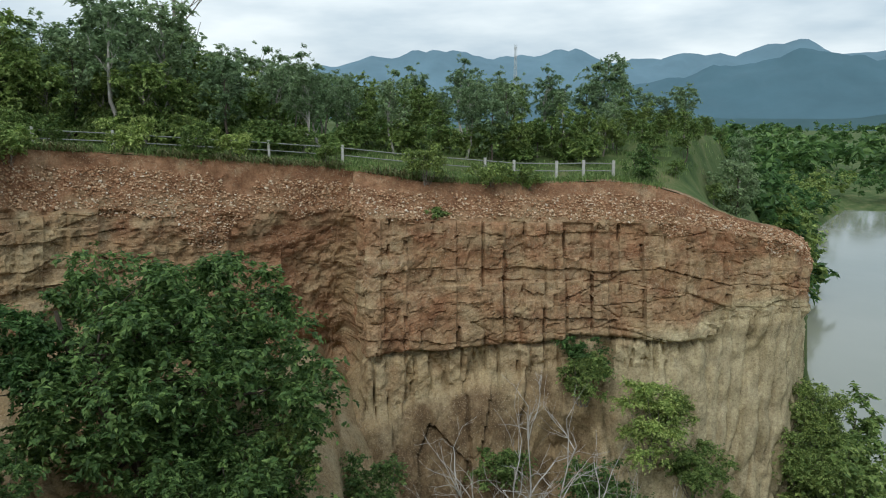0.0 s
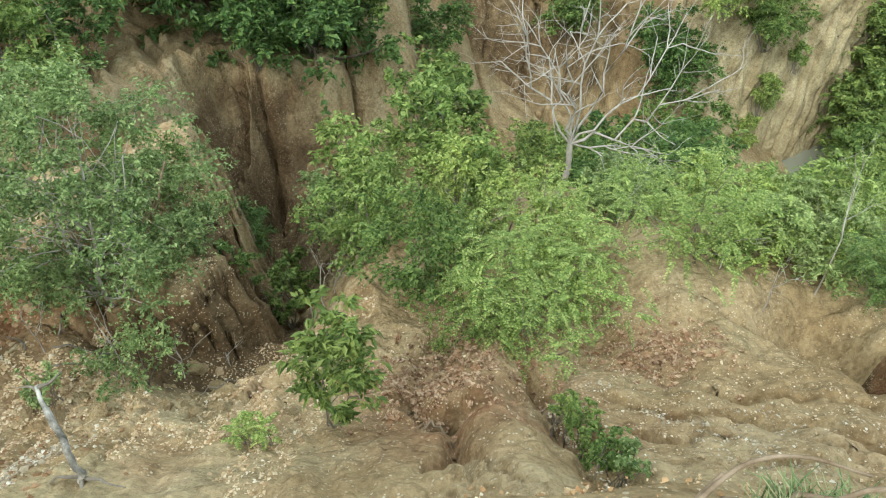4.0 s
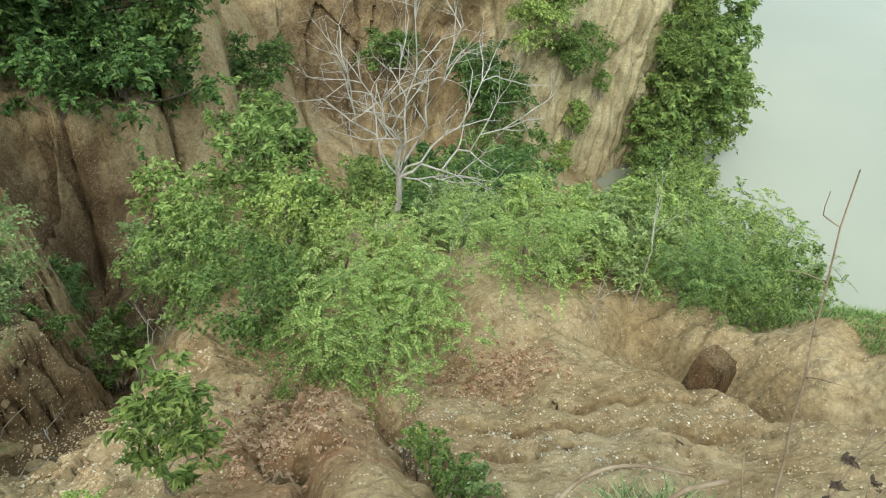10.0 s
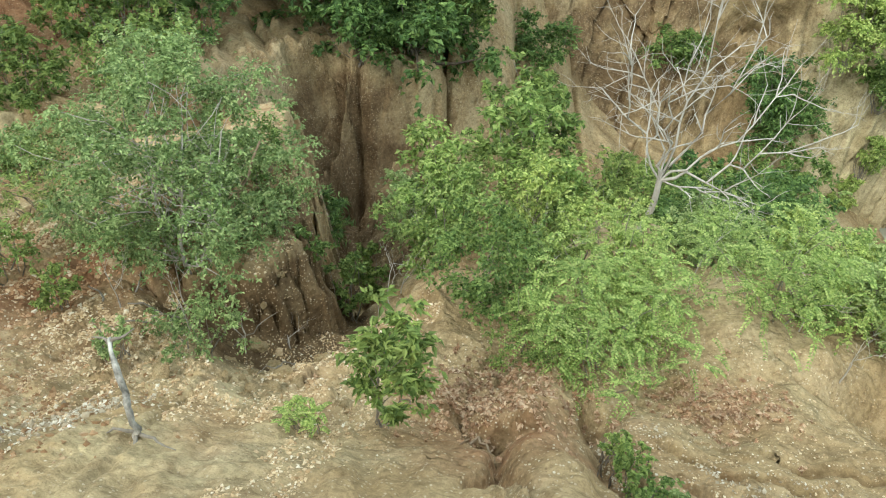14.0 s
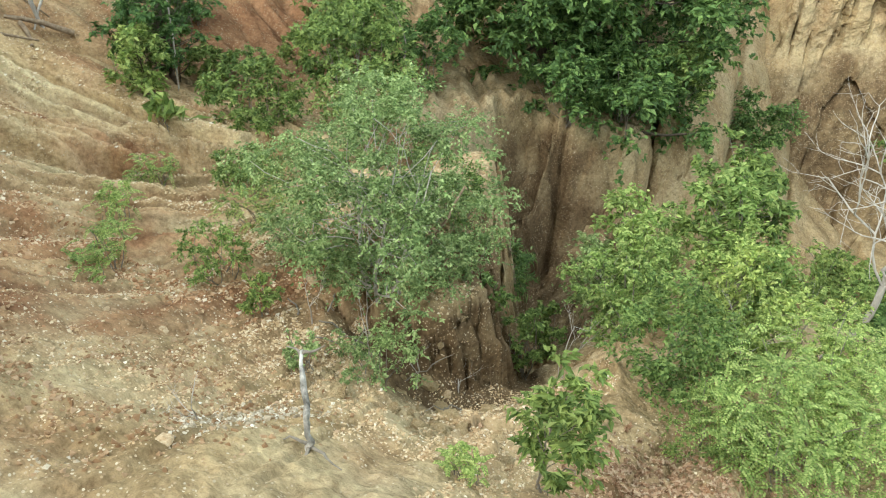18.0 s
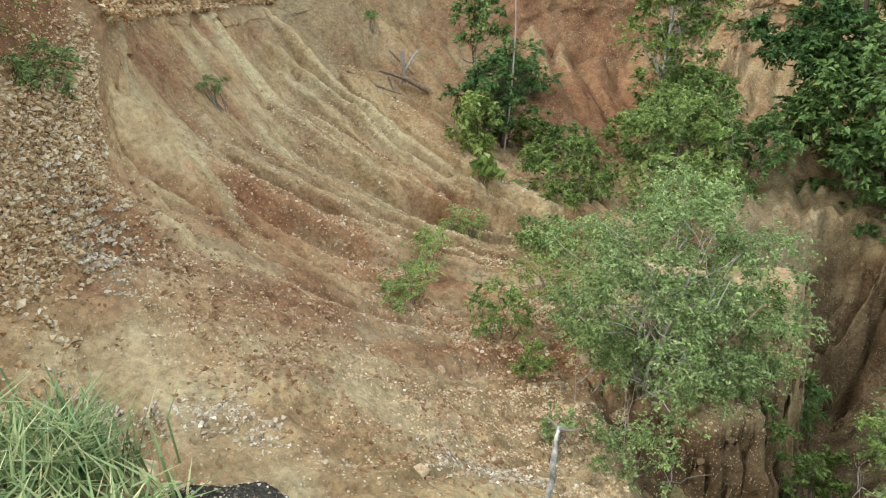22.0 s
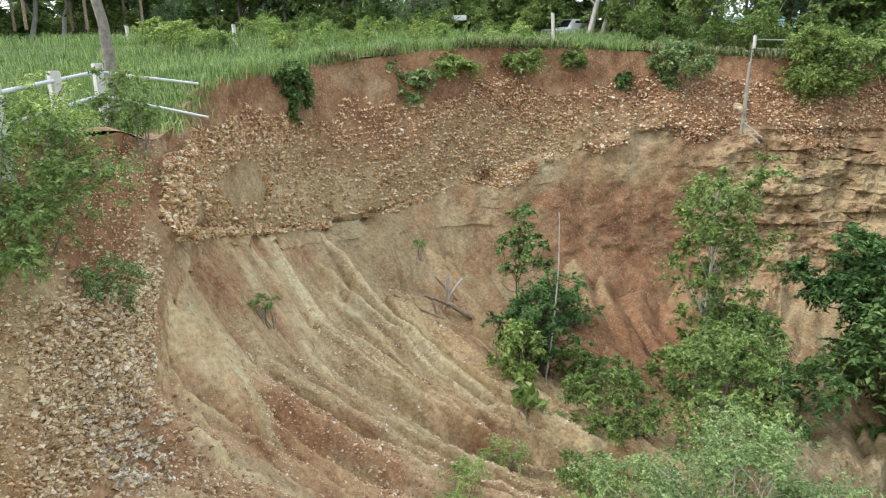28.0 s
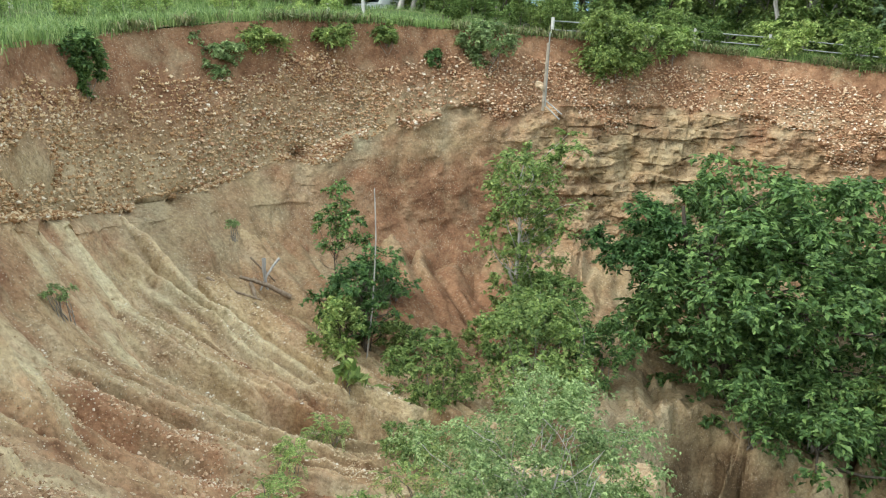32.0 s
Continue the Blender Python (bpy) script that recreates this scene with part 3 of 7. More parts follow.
GY = np.r_[np.linspace(-3, 0.5, 24, endpoint=False), np.linspace(0.5, 11.5, 240, endpoint=False), np.linspace(11.5, 26, 170, endpoint=False), np.linspace(26, 42, 60)]


def line_dist(X, Y, pts):
    """Distance to a polyline, its height at the nearest place, and the side (positive: to the left of it)."""
    best, zz, side = np.full(X.shape, 99.0), np.zeros(X.shape), np.zeros(X.shape)
    for (x0, y0, z0), (x1, y1, z1) in zip(pts[:-1], pts[1:]):
        dx, dy = x1 - x0, y1 - y0
        t = np.clip(((X - x0) * dx + (Y - y0) * dy) / (dx * dx + dy * dy), 0, 1)
        d = np.hypot(X - x0 - t * dx, Y - y0 - t * dy)
        m = d < best
        best, zz = np.where(m, d, best), np.where(m, z0 + t * (z1 - z0), zz)
        side = np.where(m, np.sign(dx * (Y - y0) - dy * (X - x0)), side)
    return best, zz, side


RAVINE = [(-14.5, 9.4, -8.3), (-12.8, 10.2, -9.4), (-9.0, 12.7, -11.8), (-7.3, 16.6, -14.6), (-7, 19.5, -16.8), (-3, 23.0, -18.5), (3, 26.3, -19.5), (9, 28.5, -21), (16, 30, -24), (21, 31, -26)]
CLEFT = [(-6.0, 6.9, -7.4), (-5.0, 7.0, -8.1), (-4.2, 7.15, -8.5), (-3.75, 8.4, -9.2), (-4.3, 10.2, -10.8), (-5.2, 12.6, -12.8), (-7.0, 16.2, -14.4)]


GULLY = [(0.55, 6.2), (0.8, 5.3), (0.95, 4.6), (1.15, 3.7), (1.3, 3.0)]
SPUR_CUTS = [
    (GULLY, 0.42, 0.2),
    ([(1.5, 5.35), (2.3, 5.05), (3.1, 5.1), (3.9, 4.7), (4.6, 4.4)], 0.22, 0.06),
    ([(1.7, 4.7), (2.3, 4.45), (3.0, 4.5), (3.6, 4.15)], 0.2, 0.06),
    ([(1.9, 5.9), (2.8, 5.6), (3.6, 5.75), (4.4, 5.5)], 0.2, 0.06),
    ([(1.5, 4.1), (2.2, 3.85), (2.9, 3.8)], 0.16, 0.05),
    ([(5.0, 8.0), (5.25, 6.6), (5.9, 5.4), (6.7, 4.5), (8.0, 3.7), (9.5, 3.2)], 1.15, 0.6),
    ([(-0.4, 5.3), (-0.5, 4.6), (-0.3, 3.9)], 0.35, 0.16),
    ([(-1.2, 5.4), (-0.6, 5.15), (0.2, 5.3)], 0.3, 0.12),
]


def floor_height():
    a = spline_axis(FY, FZ, GY)
    z = spline_axis(FX, a.T, GX)
    X, Y = np.meshgrid(GX, GY, indexing="ij")
    o = 0 * X
    z = z + 0.85 * np.exp(-(((X - 8.7) / 1.7) ** 2 + ((Y - 6.2) / 1.9) ** 2))
    z = z + 1.5 * np.exp(-(((X - 2.2) / 3.6) ** 2 + ((Y - 10.3) / 2.4) ** 2))
    # rills that run together towards the ravine, and others down the spur by the ledge
    ang = np.arctan2(Y - 13.0, X + 7.0)
    rad = np.hypot(Y - 13.0, X + 7.0)
    wob = 0.25 * (fbm(X * 0.35, Y * 0.35, o + 2, 3) - 0.5)
    r1 = np.abs(fbm((ang + wob * 0.5) * 7.0, rad * 0.10, o + 3, 2) - 0.5)
    ang2 = np.arctan2(Y + 3.0, X - 1.0)
    r2 = np.abs(fbm((ang2 + wob * 0.6) * 7.0, np.hypot(Y + 3, X - 1) * 0.15, o + 6, 2) - 0.5)
    w = np.clip((X + 3.5) / 3.0, 0, 1)
    cut1 = np.exp(-((fbm((ang + wob * 0.5) * 6.0, rad * 0.09, o + 21, 2) - 0.5) / 0.05) ** 2)
    cut2 = np.exp(-((fbm((ang + wob * 0.4) * 12.0, rad * 0.10, o + 23, 1) - 0.5) / 0.07) ** 2)
    cut3 = np.exp(-((fbm((ang2 + wob * 0.8) * 6.0, np.hypot(Y + 3, X - 1) * 0.3, o + 25, 2) - 0.5) / 0.05) ** 2)
    w = np.clip((X + 3.5) / 3.0, 0, 1)
    calm = 0.2 + 0.8 * np.clip((-9 - X) / 4, 0, 1)
    z = z - (1 - w) * calm * np.clip((rad - 2) / 5, 0.2, 1) * (0.42 * cut1 + 0.24 * cut2) - w * 0.14 * cut3
    g, q1, q2 = cells((X + 0.4 * wob) * 2.2, (Y + 0.4 * wob) * 2.6, 33)
    z = z + 0.5 * (q1 - 0.5) * np.exp(-(((X + 4.4) / 1.3) ** 2 + ((Y - 5.3) / 0.9) ** 2))
    r1b = np.abs(fbm((ang + wob * 0.35) * 19.0, rad * 0.13, o + 11, 2) - 0.5)
    r2b = np.abs(fbm((ang2 + wob * 0.5) * 12.0, np.hypot(Y + 3, X - 1) * 0.5, o + 13, 2) - 0.5)
    z = z + (1 - w) * calm * 0.95 * (r1b - 0.12) * np.clip((rad - 2) / 6, 0.2, 1) + w * 0.25 * (r2b - 0.12)
    z = z + (1 - w) * calm * 1.5 * (r1 - 0.12) * np.clip((rad - 3) / 6, 0.25, 1) + w * 1.1 * (r2 - 0.12)
    r1c = np.abs(fbm((ang + wob * 0.4) * 34.0, rad * 0.22, o + 61, 2) - 0.5)
    z = z + (1 - w) * calm * 0.4 * (r1c - 0.12) * np.clip((rad - 3) / 5, 0.3, 1)
    z = z + (0.30 + 0.25 * w) * (fbm(X * 0.7, Y * 0.7, o + 1, 5) - 0.5) + (0.20 - 0.09 * w) * (fbm(X * 2.6, Y * 2.6, o + 4, 5) - 0.5)
    z = z + 0.13 * (fbm(X * 6.3, Y * 6.3, o + 44, 3) - 0.5) * np.clip((13 - Y) / 2, 0, 1)
    rh_, rib = rills(X, Y)
    back = np.clip((-9.5 - X) / 3.0, 0, 1) * (0.2 + 0.8 * np.clip((11 - Y) / 2.5, 0, 1)) * np.clip((15 - Y) / 3, 0, 1) * np.clip((rad - 3) / 4, 0, 1)
    z = z + (0.85 * back + 0.07 * (1 - back) * (1 - w) * np.clip((8 - Y) / 2, 0, 1)) * rh_
    # the gully with plants in it, and the broken steps on the spur
    jig = 0.5 * (fbm(X * 1.6, Y * 1.6, o + 91, 3) - 0.5)
    for line, depth, wide in SPUR_CUTS:
        dd, _, sd_ = line_dist(X + jig, Y + 0.8 * jig, [(a, c, 0) for a, c in line])
        z = z - depth * np.exp(-(dd / wide) ** 2) + (0.35 if depth < 1 else 0) * depth * np.exp(-(dd / (4 * wide)) ** 2) * (sd_ > 0)
    crack = np.exp(-((fbm(X * 0.9 + 4, Y * 1.5, o + 41, 2) - 0.5) / 0.02) ** 2)
    z = z - 0.05 * crack * np.clip((12 - Y) / 3, 0, 1)
    ph = Y * 0.9 + 0.45 * X + 2.2 * (fbm(X * 0.5, Y * 0.5, o + 51, 4) - 0.5)
    fr = ph - np.floor(ph)
    spur = np.clip(1.2 - np.abs(X - 2.5) / 4.0, 0, 1) * np.clip(1.3 - np.abs(Y - 5.2) / 3.2, 0, 1) * np.clip((fbm(X * 0.8 + 7, Y * 0.8, o + 53, 3) - 0.38) / 0.1, 0, 1)
    z = z + spur * (0.22 * (fr - 0.5) - 0.26 * np.exp(-(fr / 0.075) ** 2))
    gx, ga, gb = cells(X * 1.9 + 1.5 * wob, Y * 1.9 - wob, 16)
    rub = np.exp(-(((X + 3.9) / 1.2) ** 2 + ((Y - 5.6) / 0.8) ** 2)) + 0.8 * np.exp(-(((X + 5.6) / 1.0) ** 2 + ((Y - 9.0) / 1.6) ** 2))
    z = z + rub * (0.34 * (ga - 0.5) - 0.2 * np.exp(-(gx / 0.1) ** 2))
    # ravine and the cleft beside the dark scarp
    fl = 0.9 * (fbm(X * 1.1, Y * 1.1, o + 8, 4) - 0.5) + 0.5 * (np.abs(fbm(X * 1.9, Y * 1.9, o + 12, 3) - 0.5) - 0.12)
    _, kb, _ = cells(X * 1.5 + wob, Y * 1.5, 26)
    _, kc, _ = cells(X * 3.7, Y * 3.7 + wob, 36)
    fl = fl + 0.45 * (kb - 0.5) + 0.2 * (kc - 0.5)
    d, zz, side = line_dist(X, Y, RAVINE)
    north = side > 0
    pg, pa, pb = cells(X * 0.36 + 0.08 * Y + 1.2 * wob, o + 0.5, 12)
    column = 1.1 * (pa - 0.5) + 0.25 * np.exp(-(pg / 0.09) ** 2) + 0.1
    d = np.maximum(d - 0.6 + np.where(north & (X > -10), 0.28 * (kb - 0.5) + 0.08 * (kc - 0.5) + 0.06 * fl - column, fl), 0)
    pil = np.clip((Y - 19) / 2, 0, 1) * np.clip((X + 9.5) / 1.5, 0, 1) * np.clip((7 - X) / 2, 0, 1)
    z = z + pil * (1.5 * (pa - 0.5) - 0.7 * np.exp(-(pg / 0.14) ** 2) + 0.3 * (fl - 0.2))
    z = np.minimum(z, zz + np.where(north, np.where(X > -8.6, 3.6, 2.4), np.where(X < -5, 5.0, 0.9)) * d)
    d, zz, side = line_dist(X, Y, CLEFT)
    bg_, ba, bb = cells(X * 2.3 + 2 * wob, Y * 2.3, 14)
    d = np.maximum(d - 0.2 + np.where(side > 0, 0.30 * fl + 0.30 * (ba - 0.5) - 0.25 * np.exp(-(bg_ / 0.12) ** 2), 0.5 * fl), 0)
    rise = np.where(d < 0.16, 6.0 * d, np.where(d < 0.34, 0.96 + 1.2 * (d - 0.16), 1.18 + 5.5 * (d - 0.34)))
    z = np.minimum(z, zz + np.where(side > 0, rise, 0.95 * d) + 0.12 * (fl + 0.4))
    # small cavities at the head of the ravine
    z = z - 1.5 * np.exp(-(((X + 13.9) / 0.5) ** 4 + ((Y - 8.15) / 0.4) ** 4))
    z = z - 2.5 * np.clip(0.3 - Y, 0, 4) * np.clip((X + 8) / 3, 0, 1)
    return X, Y, z


FLX, FLY, FLZ = floor_height()


def floor_z(x, y):
    i = int(np.clip(np.searchsorted(GX, x), 1, len(GX) - 1))
    j = int(np.clip(np.searchsorted(GY, y), 1, len(GY) - 1))
    return float(FLZ[i, j])


def floor_grain():
    """Wash lines down the slopes, fine crumbs and dark cracks on the spur."""
    o = 0 * FLX
    ang, rad = np.arctan2(FLY - 13.0, FLX + 7.0), np.hypot(FLY - 13.0, FLX + 7.0)
    wob = 0.10 * (fbm(FLX * 0.5, FLY * 0.5, o + 2, 3) - 0.5)
    lines = fbm((ang + wob) * 30.0, rad * 0.7, o + 71, 2) - 0.5
    thin = np.exp(-((fbm((ang + wob) * 16.0, rad * 0.2, o + 73, 1) - 0.5) / 0.06) ** 2)
    w = np.clip((FLX + 3.5) / 2.0, 0, 1)
    crumbs = fbm(FLX * 5.0, FLY * 5.0, o + 75, 3) - 0.5
    crack = np.exp(-((fbm(FLX * 0.8 + 2, FLY * 1.5, o + 77, 2) - 0.5) / 0.02) ** 2)
    lines, thin = lines * np.clip((12.5 - FLY) / 2, 0, 1), thin * np.clip((12.5 - FLY) / 2, 0, 1)
    rib = rills(FLX, FLY)[1] * np.clip((13 - FLY) / 2, 0, 1)
    g = (1 - w) * (0.6 * lines - 0.6 * thin + (0.3 + 0.7 * np.clip((-8 - FLX) / 2, 0, 1)) * rib + 0.3 * (FLY < 13) + 0.5 * (FLX < -8) * (FLY < 13)) + w * (0.15 * lines - 0.12 * crack) + 0.35 * crumbs * np.clip((14 - FLY) / 2, 0, 1)
    return np.clip(g, -1.6, 1.4)


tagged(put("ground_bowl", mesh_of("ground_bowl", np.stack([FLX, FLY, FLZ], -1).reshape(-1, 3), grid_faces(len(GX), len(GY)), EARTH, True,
    {"red": 0.27 + 0.10 * np.exp(-(((FLX + 9.5) / 3.0) ** 4 + ((FLY - 3.5) / 3.0) ** 4)) - 0.07 * np.clip((FLX + 3) / 3, 0, 1) - 0.10 * (FLY > 15) * (FLX > -12) + 0.16 * np.exp(-(((FLX + 8.4) / 1.5) ** 2 + ((FLY - 1.6) / 1.7) ** 2)) - 0.08 * np.exp(-(((FLX + 5.0) / 2.0) ** 2 + ((FLY - 2.8) / 2.0) ** 2)) + 0.22 * np.exp(-(((FLX + 8) / 2.4) ** 2 + ((FLY - 6.6) / 1.3) ** 2)) + 0.13 * np.clip((-5 - FLX) / 3, 0, 1) + 0.42 * np.exp(-(((FLX + 0.4) / 1.7) ** 2 + ((FLY - 5.0) / 1.5) ** 2)) + 0.35 * np.exp(-(((FLX - 2.2) / 1.0) ** 2 + ((FLY - 7.0) / 0.7) ** 2)) + 0.30 * np.exp(-(((FLX + 11.4) / 2.6) ** 2 + ((FLY - 4.3) / 1.5) ** 2)) - 0.14 * rills(FLX, FLY)[1] * (FLX < -4) + 0.50 * np.exp(-(((FLX + 18.2) / 3.4) ** 2 + ((FLY - 18.5) / 5) ** 2)) + 0.45 * (fbm(np.arctan2(FLY - 13, FLX + 7) * 9, np.hypot(FLY - 13, FLX + 7) * 0.12, 0 * FLX + 31, 3) - 0.5) * (FLX < -2) * np.clip((14 - FLY) / 2, 0, 1),
     # shade is painted into the deep ravine walls; hollow and scarp are dark soil
     "clay_shade": np.clip(0.66 * np.clip((-10.8 - FLZ) / 1.2, 0, 1) * np.clip((2 - FLX) / 4, 0, 1) * np.clip((24 - FLY) / 3, 0, 1) + 0.5 * np.exp(-(((FLX + 6.6) / 1.3) ** 2 + ((FLY - 6.7) / 0.9) ** 2)) + 0.85 * np.exp(-(((FLX + 4.7) / 1.3) ** 4 + ((FLY - 8.3) / 2.2) ** 4)) * np.clip(0.55 + (-7.0 - FLZ) / 0.6, 0.55, 1), 0, 1),
     "pale": 0.35 + 0.7 * (fbm(np.arctan2(FLY - 13, FLX + 7) * 11, np.hypot(FLY - 13, FLX + 7) * 0.12, 0 * FLX + 35, 3) - 0.5) * (FLX < -2) * np.clip((14 - FLY) / 2, 0, 1) - 0.30 * np.exp(-(((FLX + 18.2) / 3.4) ** 2 + ((FLY - 18.5) / 5) ** 2)) + 0.06 * (FLY > 15) * (FLX > -12) + 0.08 * np.exp(-(((FLX + 5.0) / 2.0) ** 2 + ((FLY - 2.8) / 2.0) ** 2)) + (0.12 + 0.2 * rills(FLX, FLY)[1]) * np.exp(-(((FLX + 18) / 2.8) ** 2 + ((FLY - 6.2) / 2.6) ** 2)) - 0.04 * np.clip((FLX + 4) / 3, 0, 1), "beds": 0 * FLX, "grain": floor_grain(), "crack": 0.3 * np.clip((11.5 - FLY) / 2, 0, 1) * np.clip((FLX + 5) / 2, 0.3, 1) * np.clip((FLX + 13) / 2, 0, 1)})), "rilled tan soil slope with gravel in the bowl", "slope", kind="structure")

# ---- land outside the bowl, river, mountains ----
def meadow_material():
    m, nt, b = material("meadow", 0.95, 0.1)
    grass = ramp_of(nt, noise_tex(nt, 0.35, 7, 0.65), [(0.3, (0.05, 0.085, 0.03)), (0.5, (0.10, 0.14, 0.05)), (0.7, (0.19, 0.19, 0.09))])
    soil = ramp_of(nt, noise_tex(nt, 6.0, 7, 0.75), [(0.3, (0.14, 0.085, 0.05)), (0.5, (0.30, 0.20, 0.12)), (0.75, (0.48, 0.38, 0.27))])
    w = mathn(nt, "SUBTRACT", mathn(nt, "ADD", attr(nt, "bare"), noise_tex(nt, 2.0, 5, 0.7, off=4.0)), 0.5)
    nt.links.new(mixc(nt, ramp_of(nt, w, [(0.4, (0, 0, 0)), (0.6, (1, 1, 1))]), grass, soil), b.inputs["Base Color"])
    bump(nt, b, noise_tex(nt, 9.0, 7, 0.75), 0.8, 0.06)
    return m


GROUND = meadow_material()


def outer_z(x, y):
    """Height of the land away from the rim."""
    far = np.hypot(x, y)
    east = x - (20 + 0.5 * np.maximum(y - 39, 0) + 0.6 * np.maximum(y - 180, 0))
    z = np.where(far > 45, 0.4 - 22 * np.clip((y - 62) / 90, 0, 1) ** 0.8 * np.clip((x + 75) / 60, 0, 1), 0.4)
    z = z + 2.0 * (fbm(x * 0.03, y * 0.03, 0 * x + 2, 3) - 0.5) * np.clip((far - 40) / 40, 0, 1)
    z = z + 1.5 * np.clip((-x - 25) / 13, 0, 1) * np.clip((70 - far) / 20, 0, 1)
    inland = np.clip(-east / 9.0, 0, 1)
    bank = -27 + (z + 27) * inland**0.7
    across = np.clip((y - 272) / 25, 0, 1) + np.clip((x - 330) / 30, 0, 1)
    z = np.where(east > -9, bank, z)
    return np.maximum(z, -27 + 6.0 * np.clip(across, 0, 1))


def outer_land():
    n = 700
    rim, _ = smooth_line(RIM, n)
    tail = np.array([(18, -6, -12), (30, 4, -22), (36, 20, -27), (33, 40, -27), (27, 50, -20), (24, 52, -8)])
    ring = np.vstack([rim, smooth_line(np.vstack([rim[-1], tail]), 240)[0][1:]])
    c = np.array([-3.0, 14.0])
    way = ring[:, :2] - c
    way = way / np.linalg.norm(way, axis=1)[:, None]
    steps = [0, 0.25, 0.6, 1.2, 2, 3, 4.5, 6.5, 9, 12, 16, 21, 27, 35, 45, 60, 80, 105, 135, 175, 230, 300, 420, 600, 1000, 1800, 3200, 4600]
    P = []
    for k, s in enumerate(steps):
        xy = ring[:, :2] + way * s
        t = min(1, s / 12.0)
        t = t * t * (3 - 2 * t)
        z = ring[:, 2] * (1 - t) + outer_z(xy[:, 0], xy[:, 1]) * t
        z = z + (0.25 * (fbm(xy[:, 0] * 0.7, xy[:, 1] * 0.7, 0 * z, 4) - 0.5) if 0 < s < 40 else 0)
        P.append(np.c_[xy, z])
    P = np.stack(P, 1)
    bare = np.exp(-np.array(steps) / 0.7)[None] + np.exp(-np.hypot(P[..., 0], P[..., 1] - 0.3) / 1.2)
    return put("ground", mesh_of("ground", P.reshape(-1, 3), grid_faces(len(ring), len(steps))[:, ::-1], GROUND, True, {"bare": bare})), P.reshape(-1, 3)


LAND, LANDP = outer_land()


def land_z(x, y):
    """Height of the land outside the bowl, between its nearest points."""
    d = np.hypot(LANDP[:, 0] - x, LANDP[:, 1] - y)
    i = np.argpartition(d, 4)[:4]
    w = 1 / (d[i] + 0.02)
    return float((LANDP[i, 2] * w).sum() / w.sum())


tagged(LAND, "grassy plateau falling to a wooded valley", "ground", kind="structure")

m, nt, b = material("river_water", 0.12, 0.5)
nt.links.new(ramp_of(nt, noise_tex(nt, 0.02, 4), [(0.3, (0.27, 0.28, 0.22)), (0.7, (0.33, 0.33, 0.27))]), b.inputs["Base Color"])
bump(nt, b, noise_tex(nt, 0.8, 4, 0.6, (1, 0.4, 1)), 0.12, 0.1)
WATER = m
bmw = bmesh.new()
bmesh.ops.create_grid(bmw, x_segments=2, y_segments=2, size=2500)
mew = bpy.data.meshes.new("water")
bmw.to_mesh(mew)
mew.materials.append(WATER)
tagged(put("water", mew, m=pose(600, 0, -24.2)), "wide calm muddy grey river", "river", kind="structure")


def mountain(name, dist, a0, a1, heights, col, seed):
    """A range between two bearings (degrees to the left of north), with summit heights along it."""
    n, k = 260, 26
    a = np.radians(np.linspace(a0, a1, n))
    h = np.interp(np.linspace(0, 1, n), np.linspace(0, 1, len(heights)), heights)
    h = h * (0.93 + 0.14 * fbm(np.linspace(0, 22, n), 0 * a + seed, 0 * a, 5))
    s = np.linspace(0, 1, k)
    r = dist - dist * 0.22 * (1 - s[None]) + 0 * a[:, None]
    A = a[:, None] + 0 * s[None]
    z = -27 + h[:, None] * s[None] ** 1.3 * (0.72 + 0.56 * fbm(A * 30, s[None] * 3 + 0 * A, seed + 0 * A, 5) * (1 - 0.5 * s[None]))
    P = np.stack([-np.sin(A) * r, np.cos(A) * r, z], -1)
    # air haze is painted into col: the further the range, the bluer and paler
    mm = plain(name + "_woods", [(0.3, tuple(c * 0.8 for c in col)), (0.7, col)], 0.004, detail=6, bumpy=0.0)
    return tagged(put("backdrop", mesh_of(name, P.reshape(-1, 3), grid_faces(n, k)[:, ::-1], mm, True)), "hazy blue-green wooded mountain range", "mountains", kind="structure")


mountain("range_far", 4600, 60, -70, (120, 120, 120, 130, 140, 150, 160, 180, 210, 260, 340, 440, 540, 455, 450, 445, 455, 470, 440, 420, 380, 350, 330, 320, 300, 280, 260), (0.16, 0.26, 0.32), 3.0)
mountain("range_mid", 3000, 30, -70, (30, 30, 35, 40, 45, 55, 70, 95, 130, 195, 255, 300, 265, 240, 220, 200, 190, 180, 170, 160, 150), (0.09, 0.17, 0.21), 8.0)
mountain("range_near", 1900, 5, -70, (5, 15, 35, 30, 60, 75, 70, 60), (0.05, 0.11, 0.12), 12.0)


# ---- plants ----
def tube(path, radii, sides=6):
    path, radii = np.asarray(path, float), np.asarray(radii, float)
    t = np.gradient(path, axis=0)
    t /= np.linalg.norm(t, axis=1)[:, None] + 1e-9
    ref = np.where(np.abs(t[:, 2:3]) > 0.9, [[1.0, 0, 0]], [[0, 0, 1.0]])
    u = np.cross(t, ref)
    u /= np.linalg.norm(u, axis=1)[:, None] + 1e-9
    v = np.cross(t, u)
    a = np.linspace(0, 2 * np.pi, sides, endpoint=False)
    P = path[:, None] + radii[:, None, None] * (np.cos(a)[None, :, None] * u[:, None] + np.sin(a)[None, :, None] * v[:, None])
    n = len(path)
    i = np.arange(n * sides).reshape(n, sides)
    j = np.roll(i, -1, 1)
    return P.reshape(-1, 3), np.stack([i[:-1], j[:-1], j[1:], i[1:]], -1).reshape(-1, 4)


def merged(pieces):
    V, F, o = [], [], 0
    for v, f in pieces:
        V.append(v)
        F.append(f + o)
        o += len(v)
    return np.concatenate(V), np.concatenate(F)


